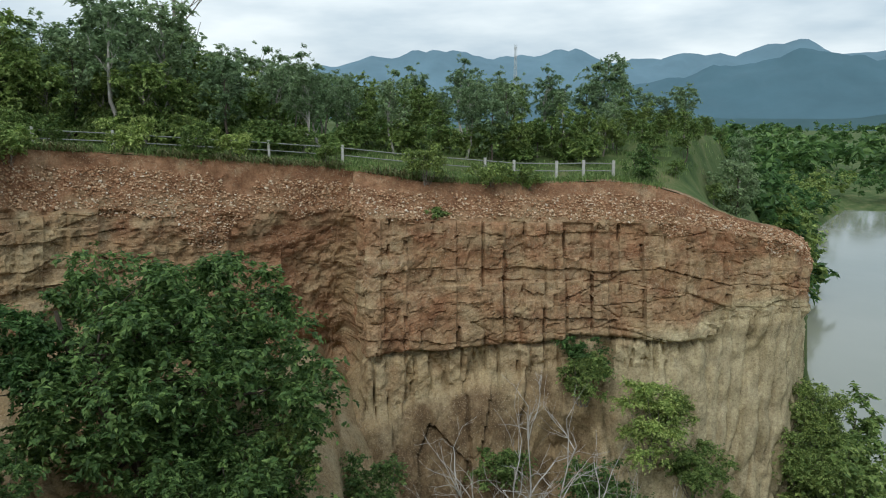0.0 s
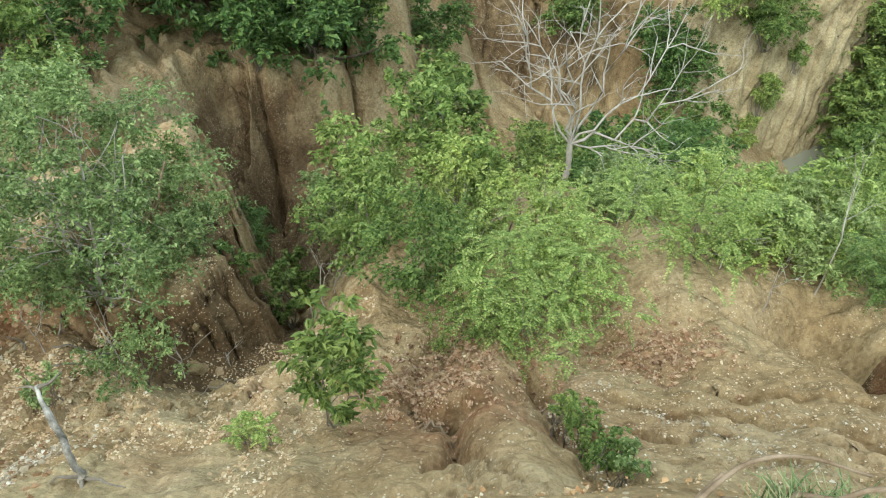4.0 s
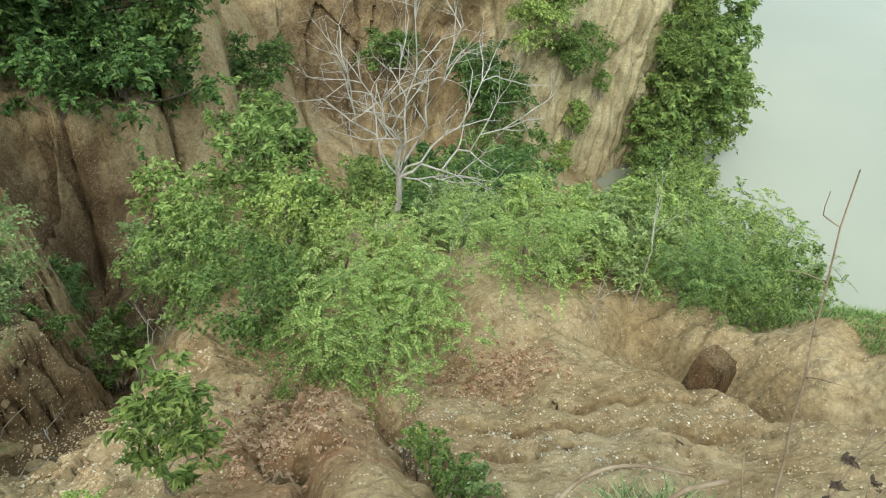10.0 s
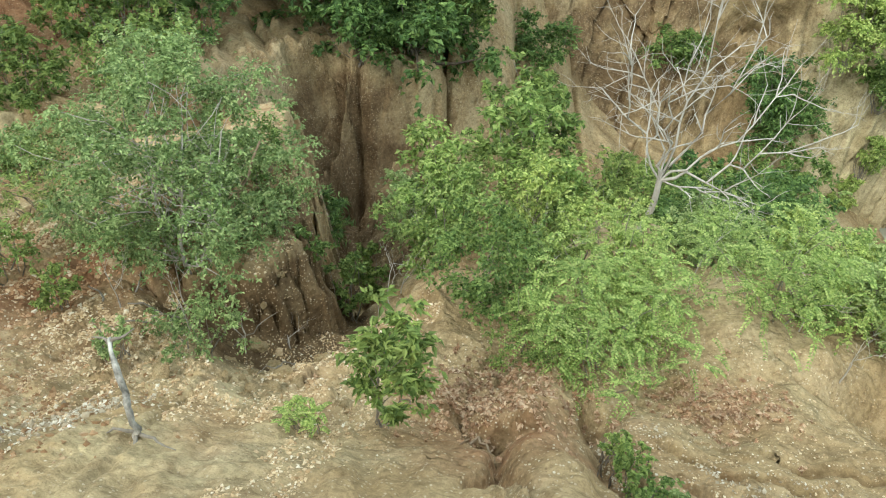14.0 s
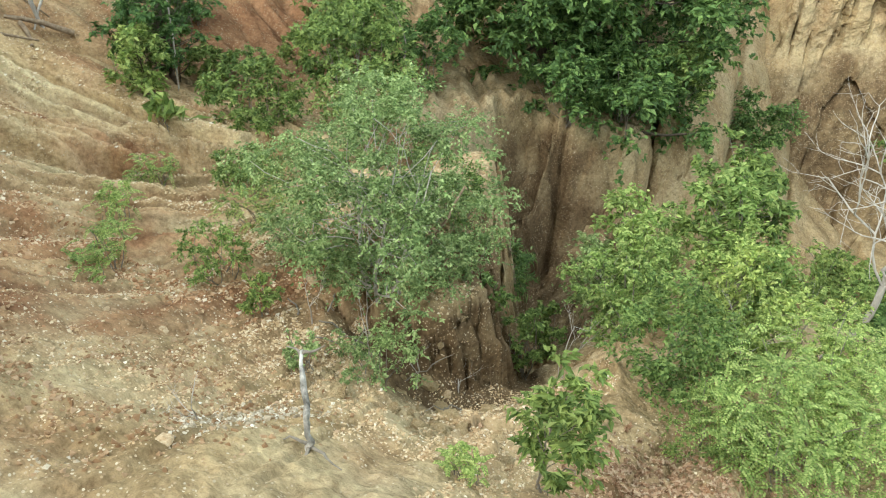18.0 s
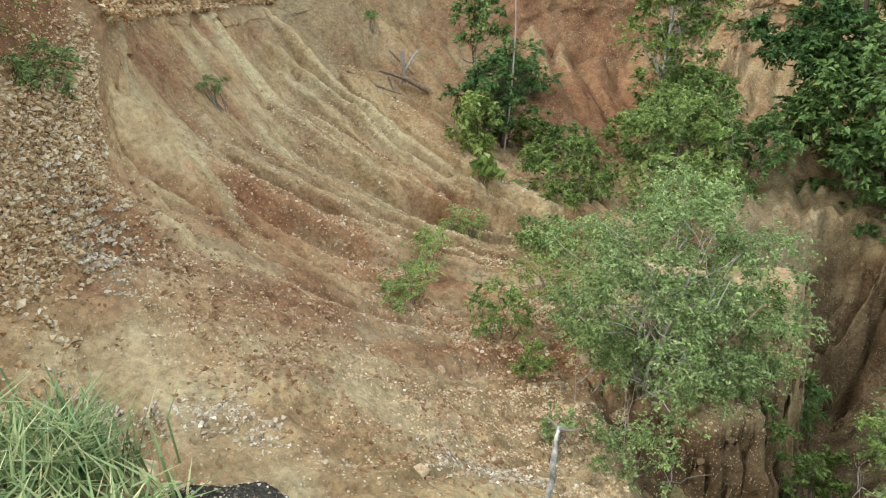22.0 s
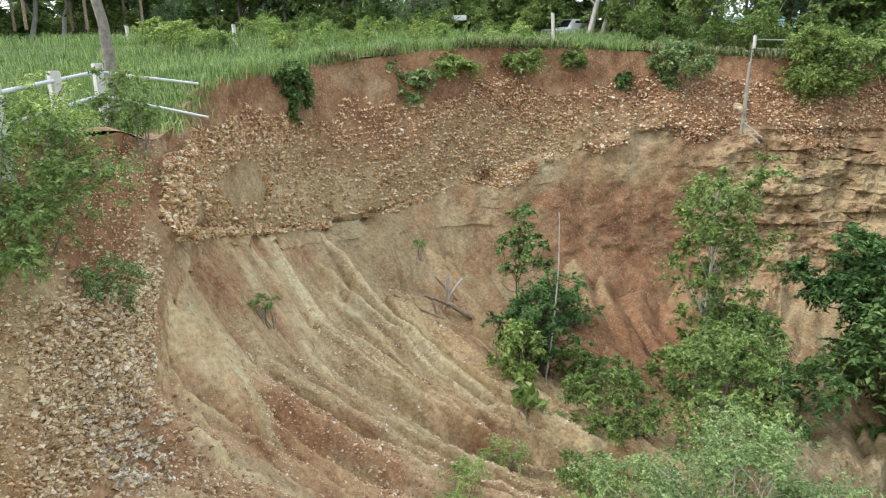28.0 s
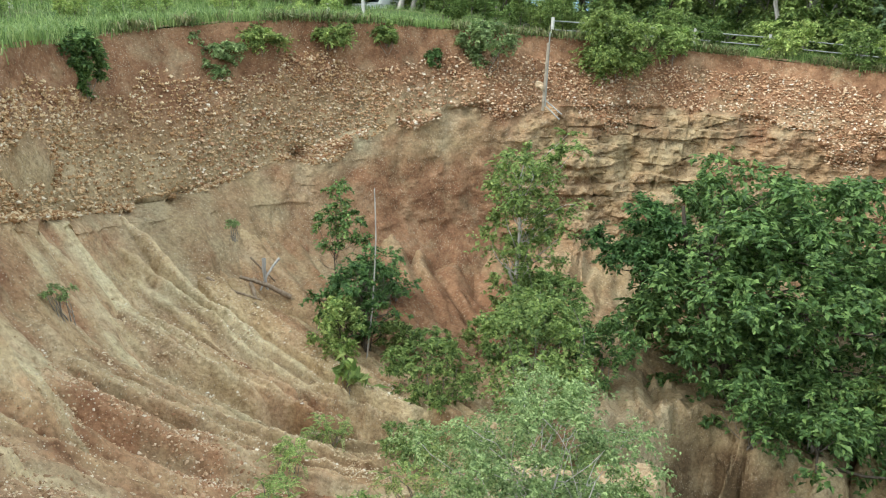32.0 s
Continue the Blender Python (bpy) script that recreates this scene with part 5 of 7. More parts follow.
    (2.6, 19.4, 0, 90, 1.6, 0.9, 44, 3800, 0.17, 0.08, LEAF_MID, False, "green thicket below the tall cliff"),
    (6.0, 19.4, 0, 91, 1.6, 0.9, 44, 3800, 0.17, 0.08, LEAF_GREY, False, "grey-green thicket below the tall cliff"),
    (12.6, 19.8, 0, 92, 1.7, 1.5, 44, 3400, 0.18, 0.09, LEAF_MID, False, "green thicket on the river bank"),
    (14.0, 23.6, 0, 93, 1.8, 1.8, 44, 3400, 0.2, 0.1, LEAF_MID, False, "green thicket on the river bank"),
    (15.2, 25.6, 0, 94, 1.8, 2.0, 44, 3400, 0.2, 0.1, LEAF_DARK, False, "dark green thicket on the river bank"),
    (17.4, 29.4, 0, 96, 2.0, 2.2, 44, 3400, 0.22, 0.11, LEAF_MID, False, "green thicket on the river bank"),
    (-5.5, 9.4, 0, 103, 0.9, 0.45, 22, 1800, 0.09, 0.045, LEAF_GREY, False, "straggling grey-green shrub on the scarp's top"),
    (-5.2, 8.5, 0, 114, 0.7, 0.4, 20, 1500, 0.09, 0.045, LEAF_GREY, False, "low grey-green shrub on the scarp's top"),
    (-6.0, 10.2, 0, 115, 0.8, 0.5, 22, 1700, 0.1, 0.05, LEAF_MID, False, "low green shrub on the scarp's top"),
    (-4.7, 8.9, -0.2, 104, 0.5, 0.35, 14, 800, 0.09, 0.045, LEAF_MID, False, "small green shrub on the scarp's edge"),
    (-4.2, 9.8, 0.3, 105, 0.5, 0.7, 16, 1000, 0.11, 0.05, LEAF_MID, False, "thin green shrub beside the scarp"),
    (-8.0, 7.6, 0, 97, 0.5, 0.35, 14, 130, 0.26, 0.05, LEAF_GREY, True, "small feathery plant beside the grey tree"),
    (-9.3, 8.0, 0, 98, 0.6, 0.4, 14, 140, 0.26, 0.05, LEAF_MID, True, "small feathery plant beside the grey tree"),
    (-7.2, 5.9, 0, 99, 0.4, 0.3, 12, 700, 0.09, 0.04, LEAF_MID, False, "small green plant on the gravel slope"),
    (-5.7, 5.2, 0, 100, 0.35, 0.25, 12, 500, 0.08, 0.04, LEAF_GREY, False, "small grey-green plant by the stump"),
    (-12.4, 8.3, 0, 101, 0.5, 0.3, 12, 110, 0.26, 0.05, LEAF_MID, True, "small feathery plant on the slope's edge"),
    (-11.3, 9.6, 0, 102, 0.7, 0.35, 18, 1500, 0.10, 0.05, LEAF_MID, False, "low green shrub on the slope's edge"),
    (11.6, 18.0, 0, 67, 2.0, 2.2, 50, 6000, 0.18, 0.09, LEAF_MID, False, "green thicket on the river bank"),
]
for x, y, dz, seed, rx, rz, ncl, cnt, leaf, wid, mat, fr, lab in BUSHES:
    if not fr and math.hypot(x, y) < 16 and rx > 0.6:
        leaf, wid, cnt = leaf * 0.7, wid * 0.75, int(cnt * 1.55)
    tagged(place(make_bush("bush", seed, rx, rz, int(ncl * 1.7), 0.25 * rx, cnt, leaf, wid, mat, fronds=fr), x, y, max(ground_at(x, y), -24.3) + dz), lab, "bush", "bushes in the bowl")
more = np.random.default_rng(77)
templates = [o for o in scene.objects if o.name.startswith("bush") and not o.parent][1:10]
for k in range(26):
    src = templates[int(more.integers(0, len(templates)))]
    x, y = more.uniform(-3.6, 8.2), more.uniform(8.6, 18.5)
    if (y < 10 and x > 5.5) or (x > 3.4 and y > 11.4) or (abs(x - 0.9) < 1.3 and 10.4 < y):
        continue
    keep = src.matrix_basis.copy()
    c = copy_at(src, x, y, ground_at(x, y), more.uniform(0, 360), more.uniform(0.5, 0.95))
    src.matrix_basis = keep


shoot = make_tree("sapling", 95, 3, 0.75, 1.05, 0.7, 0.025, 26, 0.34, 1500, 0.14, 0.07, LEAF_LIGHT, bark=BARK_GREY, limbs=22)
for k, (x, y, sc) in enumerate(((-2.9, 12.4, 1.0), (-1.6, 14.8, 1.2), (-0.6, 12.9, 0.9), (2.9, 13.6, 0.7), (4.4, 12.4, 0.6), (-0.9, 11.8, 0.8), (8.8, 14.4, 1.2), (3.6, 11.0, 0.6), (-4.0, 14.8, 1.1), (5.6, 10.6, 0.8))):
    if k == 0:
        ob = place(shoot, x, y, ground_at(x, y), 0, 1.0)
    else:
        ob = copy_at(shoot, x, y, ground_at(x, y), 67 * k, sc)
        shoot.scale = (1, 1, 1)
    tagged(ob, "slender light green sapling rising from the thicket", "sapling", "saplings in the thicket")

# ---- woods on the plateau and along the river ----
FAR_WOOD = [
    make_tree("tree", 101, 8, 2.1, 2.6, 2.4, 0.12, 52, 0.8, 2900, 0.35, 0.19, LEAF_HAZED, limbs=12),
    make_tree("tree", 102, 9, 2.4, 2.2, 4.0, 0.13, 48, 0.8, 2700, 0.37, 0.19, LEAF_HAZED, bark=BARK_GREY, limbs=12),
    make_tree("tree", 103, 7, 1.7, 2.6, 1.6, 0.10, 48, 0.7, 2700, 0.33, 0.18, LEAF_MID, limbs=10),
    make_tree("tree", 104, 10, 2.2, 3.2, 3.2, 0.14, 56, 0.75, 2900, 0.35, 0.185, LEAF_HAZED, bark=BARK_PALE, limbs=14),
    make_tree("tree", 105, 6, 2.0, 1.7, 1.6, 0.10, 46, 0.66, 2500, 0.31, 0.16, LEAF_MID, bark=BARK_GREY, limbs=10),
]
WOOD_LABELS = ["dark green round-crowned tree in the wood", "high-stemmed dark green tree in the wood", "upright mid-green tree in the wood", "tall pale-stemmed dark tree in the wood", "low spreading green tree at the wood's edge"]
wrng = np.random.default_rng(8)
used = set()


def wood_tree(k, x, y, z, s):
    turn = wrng.uniform(0, 360)
    if k not in used:
        used.add(k)
        FAR_WOOD[k].matrix_basis = pose(x, y, z, 0, 0, turn) @ Matrix.Scale(s, 4)
        ob = FAR_WOOD[k]
    else:
        keep = FAR_WOOD[k].matrix_basis.copy()
        ob = copy_at(FAR_WOOD[k], x, y, z, turn, s)
        FAR_WOOD[k].matrix_basis = keep
    return tagged(ob, WOOD_LABELS[k], "tree", "trees of the wood")


def bearing(az, r):
    return -math.sin(radians(az)) * r, math.cos(radians(az)) * r


# first ranks behind the far fence: bearing, range, size
for az in np.arange(-17.5, 42, 1.45):
    for rank in range(3):
        a = az + wrng.uniform(-0.7, 0.7)
        r = 45.5 + 5.5 * rank + wrng.uniform(-1.5, 2.0)
        tall = 0.49 + 0.13 * np.clip((a - 2) / 10, 0, 1) + 0.36 * np.clip((a - 14) / 8, 0, 1) + 0.02 * rank - 0.05 * np.clip((-2 - a) / 8, 0, 1)
        x, y = bearing(a, r)
        k = int(wrng.integers(0, 5)) if rank else int(wrng.choice([2, 4, 4, 0, 3]))
        wood_tree(k, x, y, land_z(x, y) - 0.1, tall * wrng.uniform(0.8, 1.15))
# beyond the meadow at the back
for az in np.arange(41, 98, 1.9):
    for rank in range(3):
        a = az + wrng.uniform(-0.9, 0.9)
        r = 56 + 8 * rank + wrng.uniform(-2.5, 3)
        x, y = bearing(a, r)
        wood_tree(int(wrng.choice([0, 0, 3, 4, 2] if rank else [0, 1, 3, 2, 4])), x, y, land_z(x, y) - 0.1, wrng.uniform(1.0, 1.45))
# undergrowth at the foot of that wood, open towards the car, the sign and the shelter
for k in range(60):
    a = wrng.uniform(42, 80)
    if abs(a - 50.8) < 2.2 or abs(a - 59) < 1.2:
        continue
    x, y = bearing(a, wrng.uniform(51, 56))
    wood_tree(int(wrng.choice([4, 4, 2, 0])), x, y, land_z(x, y) - 0.1, wrng.uniform(0.24, 0.5))
# scrub that hides the meadow along the right of the back rim
for k in range(26):
    a = wrng.uniform(26, 47)
    x, y = bearing(a, 36.3 + (44 - a) * 0.14 + wrng.uniform(0, 4.5))
    wood_tree(int(wrng.choice([4, 4, 2])), x, y, land_z(x, y) - 0.1, wrng.uniform(0.22, 0.4))
# over the fall of the land towards the river
for k in range(46):
    a, r = wrng.uniform(-25.5, -12), wrng.uniform(52, 120)
    if -20.8 < a < -14.4 and r < 90:
        continue
    x, y = bearing(a, r)
    wood_tree(int(wrng.integers(0, 5)), x, y, land_z(x, y) - 0.2, wrng.uniform(0.5, 0.8))


# low growth on the brow, below the outcrop
for k in range(46):
    a, r = wrng.uniform(-20.5, -11.5), wrng.uniform(43, 84)
    x, y = bearing(a, r)
    wood_tree(int(wrng.choice([2, 4, 4])), x, y, land_z(x, y) - 0.2, wrng.uniform(0.26, 0.42))


for x, y, s in ((19.4, 37.8, 1.1), (21.4, 36.6, 1.2), (18.4, 34.8, 0.9), (22.6, 39.5, 1.2), (17.2, 31.5, 0.75), (24.5, 41.5, 1.1), (26.0, 44.5, 1.3), (23.6, 37.0, 0.9)):
    wood_tree(2, x, y, max(ground_at(x, y), -24.3), s)


def far_woods(name, bearings, ranges, n, leaf, seed, mat, size=(3.0, 5.0), per=70):
    rng = np.random.default_rng(seed)
    cl, rd = [], []
    for _ in range(n):
        a = rng.uniform(*bearings)
        r = ranges[0] * (ranges[1] / ranges[0]) ** rng.random()
        x, y = bearing(a, r)
        z = land_z(x, y)
        if z < -23.9:
            continue
        h = rng.uniform(*size)
        for q in range(5):
            cl.append((x + rng.normal(0, h * 0.4), y + rng.normal(0, h * 0.4), z + h * rng.uniform(0.3, 1.4)))
            rd.append(h * 0.5)
    cl, rd = np.array(cl), np.array(rd)
    return tagged(put(name, mesh_of(name, *leaves(rng, cl, rd, n * per, leaf, leaf * 0.6), mat, False)), "dense dark green woods in the river valley", "woods", kind="stuff")


far_woods("valley_woods", (-34, 0), (100, 330), 560, 1.3, 201, LEAF_DARK, (3.5, 6.0), 90)
far_woods("far_woods", (-40, 35), (280, 1500), 700, 4.5, 202, LEAF_DARK, (7, 12), 60)
far_woods("bank_woods", (-28.5, -22), (110, 290), 240, 1.1, 203, LEAF_MID, (2.5, 5.0), 90)

for x, y, s, seed in ((-19.6, 54.6, 1.0, 231), (-12.9, 50.4, 0.55, 232)):
    t = place(bare_tree("dead_tree", seed, 4.2, 0.16, 3, 0.45, BARK_GREY if s == 1.0 else BARK_PALE, 0.06), x, y, land_z(x, y), 0, 1.7 if s == 1 else 0.5)
    tagged(t, "leafless grey dead tree rising from the wood", "dead tree")


# ---- grass ----
def blades(rng, roots, lengths, width, lean=0.5):
    n = len(roots)
    a = rng.uniform(0, 2 * np.pi, n)
    d = np.stack([np.cos(a), np.sin(a), 0 * a], -1)
    sd = np.stack([-np.sin(a), np.cos(a), 0 * a], -1) * width * 0.5
    L = lengths[:, None]
    ln = (lean * rng.uniform(0.3, 1.4, n))[:, None]
    up = np.array([0, 0, 1.0])
    p0, p1 = roots, roots + up * L * 0.5 + d * L * 0.18 * ln
    p2 = roots + up * L * (0.85 - 0.25 * ln) + d * L * 0.6 * ln
    V = np.stack([p0 - sd, p0 + sd, p1 + sd * 0.9, p1 - sd * 0.9, p2 + sd * 0.15, p2 - sd * 0.15], 1).reshape(-1, 3)
    i = np.arange(n)[:, None] * 6
    F = np.concatenate([i + [0, 1, 2, 3], i + [3, 2, 4, 5]])
    return V, F


def meadow():
    rng = np.random.default_rng(301)
    rim, _ = smooth_line(RIM, 2600)
    rim = rim[(np.arange(2600) > 430) & (np.arange(2600) < 1900)]
    c = np.array([-3.0, 14.0])
    n = 90000
    k = rng.integers(0, len(rim), n)
    w = rim[k, :2] - c
    w /= np.linalg.norm(w, axis=1)[:, None]
    s = rng.random(n) ** 1.7 * 20 + 0.15
    xy = rim[k, :2] + w * s[:, None]
    z = np.array([land_z(*q) for q in xy[::8]])
    z = np.repeat(z, 8)[:n]
    xy = np.repeat(xy[::8], 8, 0)[:n] + rng.normal(0, 0.28, (n, 2))
    L = rng.uniform(0.18, 0.55, n) * (1 + 0.6 * (xy[:, 0] < -22) * (xy[:, 1] < 24))
    return tagged(put("meadow_grass", mesh_of("meadow_grass", *blades(rng, np.c_[xy, z - 0.05], L, 0.026, 0.9), GRASS, False)), "long bright green grass along the rim", "grass", kind="stuff")


meadow()


def grass_clump(seed, n, length, spread, width=0.009):
    rng = np.random.default_rng(seed)
    r = np.c_[rng.normal(0, spread, (n, 2)), np.zeros(n)]
    me = mesh_of("grass_clump", *blades(rng, r, length * rng.uniform(0.45, 1.15, n), width, 0.95), TUSSOCK, False)
    return me


CLUMPS = [grass_clump(310 + k, 130, 0.36, 0.08, 0.011) for k in range(3)]
grng = np.random.default_rng(5)


def rim_z(x, y):
    w = WP.reshape(-1, 3)
    d = (w[:, 0] - x) ** 2 + (w[:, 1] - y) ** 2
    i = int(np.argmin(d))
    zw = float(w[i, 2])
    j = int(np.argmin((LANDP[:, 0] - x) ** 2 + (LANDP[:, 1] - y) ** 2))
    dl = (LANDP[j, 0] - x) ** 2 + (LANDP[j, 1] - y) ** 2
    return zw if d[i] < dl else land_z(x, y)


spots = [(-2.62 - 0.75 * q + grng.normal(0, 0.12), -0.42 - 0.72 * q + grng.normal(0, 0.16)) for q in np.linspace(-0.35, 1.6, 15)] + [(-2.35 + grng.normal(0, 0.2), -0.35 + grng.normal(0, 0.2)) for _ in range(9)]
spots += [(1.05, 1.36), (1.12, 1.46), (1.2, 1.38), (1.3, 1.44), (1.38, 1.3), (1.55, 1.22), (1.25, 1.22), (1.45, 1.38), (1.7, 1.15), (1.0, 1.2), (1.15, 1.28)]
for x, y in spots:
    ob = put("grass_clump", CLUMPS[int(grng.integers(0, 3))], None, "", pose(x, y, rim_z(x, y) - 0.03, grng.uniform(-12, 12), grng.uniform(-12, 12), grng.uniform(0, 360)) @ Matrix.Scale(grng.uniform(0.8, 1.3) * (0.58 if x > 0 else 0.9), 4))
    tagged(ob, "tuft of long green grass on the rim", "grass", "grass tufts on the rim")


# ---- gravel and rocks ----
def pebbles(rng, pts, sizes, sunk=False):
    n = len(pts)
    base = np.array([(1, 0, 0), (0, 1, 0), (-1, 0, 0), (0, -1, 0), (0, 0, 1), (0, 0, -1)], float)
    V = base[None] * rng.uniform(0.55, 1.15, (n, 6, 1)) + rng.normal(0, 0.14, (n, 6, 3))
    V[:, :, 2] *= rng.uniform(0.5, 0.9, (n, 1))
    a, b_ = rng.uniform(0, 2 * np.pi, n), rng.uniform(-0.6, 0.6, n)
    ca, sa, cb, sb = np.cos(a), np.sin(a), np.cos(b_), np.sin(b_)
    R = np.stack([np.stack([ca, -sa * cb, sa * sb], -1), np.stack([sa, ca * cb, -ca * sb], -1), np.stack([0 * a, sb, cb], -1)], 1)
    V = np.einsum("nij,nkj->nki", R, V) * sizes[:, None, None] + pts[:, None]
    F = np.array([(0, 1, 4), (1, 2, 4), (2, 3, 4), (3, 0, 4), (1, 0, 5), (2, 1, 5), (3, 2, 5), (0, 3, 5)])
    if sunk:
        V, F = V[:, :5], F[:4]
        return V.reshape(-1, 3), (F[None] + 5 * np.arange(n)[:, None, None]).reshape(-1, 3)
    return V.reshape(-1, 3), (F[None] + 6 * np.arange(n)[:, None, None]).reshape(-1, 3)


def gravel_material(name, stops):
    m, nt, b = material(name, 0.9, 0.15)
    g = nt.nodes.new("ShaderNodeNewGeometry")
    col = ramp_of(nt, g.outputs["Random Per Island"], stops)
    col = mixc(nt, 0.5, col, ramp_of(nt, noise_tex(nt, 18.0, 4), [(0.3, (0.6, 0.55, 0.5)), (0.65, (1, 1, 1))]), "MULTIPLY")
    nt.links.new(col, b.inputs["Base Color"])
    return m


GRAVEL = gravel_material("gravel", [(0.0, (0.32, 0.175, 0.085)), (0.3, (0.49, 0.31, 0.16)), (0.6, (0.61, 0.435, 0.25)), (0.88, (0.70, 0.56, 0.365)), (1.0, (0.80, 0.72, 0.57))])
GRAVEL_RED = gravel_material("red_gravel", [(0.0, (0.26, 0.13, 0.07)), (0.35, (0.46, 0.27, 0.15)), (0.7, (0.58, 0.40, 0.25)), (0.92, (0.68, 0.54, 0.38)), (1.0, (0.80, 0.72, 0.60))])
GRAVEL_PALE = gravel_material("washed_gravel", [(0.0, (0.34, 0.23, 0.13)), (0.35, (0.52, 0.38, 0.225)), (0.7, (0.62, 0.49, 0.32)), (0.92, (0.70, 0.60, 0.44)), (1.0, (0.78, 0.73, 0.62))])


def wall_gravel(name, n, u0, u1, v0, v1, s0, s1, seed, label, patch=0.5, small=False, mat=None):
    rng = np.random.default_rng(seed)
    p, v, u = WP.reshape(-1, 3), WV.ravel(), WU.ravel()
    ragged = 0.9 * (fbm(p[:, 0] * 0.35, p[:, 1] * 0.35, p[:, 2] * 0.2 + 5, 4) - 0.45)
    ok = np.flatnonzero((u > u0) & (u < u1) & (v > v0 - 0.5 * ragged) & (v < v1 + np.clip(ragged, -0.15, 0.5)) & (fbm(p[:, 0] * 0.5, p[:, 1] * 0.5, p[:, 2] * 0.6, 3) > patch))
    i = rng.choice(ok, n)
    pts = p[i] + rng.normal(0, 0.05 if s1 > 0.07 else 0.03, (n, 3))
    sz = s0 * (s1 / s0) ** (rng.random(n) ** 1.8)
    tagged(put(name, mesh_of(name, *pebbles(rng, pts, sz, small), mat or GRAVEL, False)), label, "gravel", kind="stuff")


wall_gravel("gravel_band", 24000, -0.5, 13.0, 0.34, 1.0, 0.045, 0.12, 401, "tan gravel band below the rim", 0.33, mat=GRAVEL_RED)
wall_gravel("gravel_face", 30000, 11.4, 16.0, 0.36, 1.08, 0.028, 0.10, 402, "coarse pale gravel in the back wall", 0.31)
wall_gravel("gravel_slope", 64000, 16.2, 21.4, 0.10, 2.3, 0.009, 0.044, 403, "coarse tan gravel in the near wall", 0.31)
wall_gravel("gravel_tongue", 9000, 16.2, 17.7, 0.9, 2.3, 0.020, 0.068, 405, "coarse pale gravel tongue below the near wall", 0.36, mat=GRAVEL_PALE)
wall_gravel("gravel_rim", 14000, 21.4, 28.0, 0.0, 2.4, 0.005, 0.026, 404, "loose gravel below the near rim", 0.40, True)


STEEP = np.hypot(*np.gradient(FLZ, GX, GY))


def floor_gravel(name, n, x0, x1, y0, y1, s0, s1, seed, patch, label):
    rng = np.random.default_rng(seed)
    x, y = rng.uniform(x0, x1, n * 6), rng.uniform(y0, y1, n * 6)
    if x1 < 0:
        # streaks that follow the rills
        ok = 0.6 * fbm(np.arctan2(y - 13, x + 7) * 8, np.hypot(y - 13, x + 7) * 0.25, 0 * x + 2, 4) + 0.4 * fbm(x * 0.6, y * 0.6, 0 * x + 4, 3) + 0.12 * (fbm(x * 2.5, y * 2.5, 0 * x, 2) - 0.5) > patch
    else:
        ok = fbm(x * 0.45 + 3, y * 0.45, 0 * x + 2, 4) + 0.12 * fbm(x * 2.5, y * 2.5, 0 * x, 2) > patch
    ok = ok & (STEEP[np.clip(np.searchsorted(GX, x), 1, len(GX) - 1), np.clip(np.searchsorted(GY, y), 1, len(GY) - 1)] < 1.5)
    x, y = x[ok][:n], y[ok][:n]
    z = FLZ[np.clip(np.searchsorted(GX, x), 1, len(GX) - 1), np.clip(np.searchsorted(GY, y), 1, len(GY) - 1)]
    sz = s0 * (s1 / s0) ** (rng.random(len(x)) ** 1.7)
    tagged(put(name, mesh_of(name, *pebbles(rng, np.c_[x, y, z + sz * 0.1], sz, True), GRAVEL_PALE, False)), label, "gravel", kind="stuff")


floor_gravel("slope_gravel", 60000, -13, -2, 0.5, 8.5, 0.009, 0.036, 411, 0.465, "pale gravel washed down the rilled slope")
floor_gravel("upper_gravel", 14000, -23, -11, 3, 12, 0.016, 0.06, 412, 0.48, "pale gravel on the upper slope")
floor_gravel("spur_gravel", 22000, -2.5, 6.5, 2.0, 8.5, 0.005, 0.024, 413, 0.48, "pale gravel on the tan spur")


floor_gravel("red_scree", 7000, -11, -5.2, 5.2, 8.2, 0.014, 0.055, 414, 0.46, "coarse reddish gravel below the grey tree")


HEAP = np.full((300, 200), -99.0)
_low = WP[(WV > 0.9) & (WU > 11) & (WP[..., 0] < 0)]
np.maximum.at(HEAP, (np.clip(((_low[:, 0] + 28) / 0.1).astype(int), 0, 299), np.clip(((_low[:, 1] + 4) / 0.1).astype(int), 0, 199)), _low[:, 2])


def slope_z(x, y):
    """Top of the slope, be it the floor or the foot of the wall."""
    f = FLZ[np.clip(np.searchsorted(GX, x), 1, len(GX) - 1), np.clip(np.searchsorted(GY, y), 1, len(GY) - 1)]
    i, j = ((x + 28) / 0.1).astype(int), ((y + 4) / 0.1).astype(int)
    inside = (i >= 0) & (i < 300) & (j >= 0) & (j < 200)
    return np.where(inside, np.maximum(f, HEAP[np.clip(i, 0, 299), np.clip(j, 0, 199)]), f)


def trail(name, line, wide, n, s0, s1, seed, label, mat):
    """Gravel washed together along a line."""
    rng = np.random.default_rng(seed)
    p = smooth_line([(a, c, 0) for a, c in line], 200)[0]
    k = rng.integers(0, 200, n)
    x, y = p[k, 0] + rng.normal(0, wide, n), p[k, 1] + rng.normal(0, wide, n)
    ok = fbm(x * 1.3, y * 1.3, 0 * x + seed * 0.1, 3) > 0.42
    x, y = x[ok], y[ok]
    sz = s0 * (s1 / s0) ** (rng.random(len(x)) ** 1.7)
    tagged(put(name, mesh_of(name, *pebbles(rng, np.c_[x, y, slope_z(x, y) + sz * 0.1], sz), mat, False)), label, "gravel", kind="stuff")


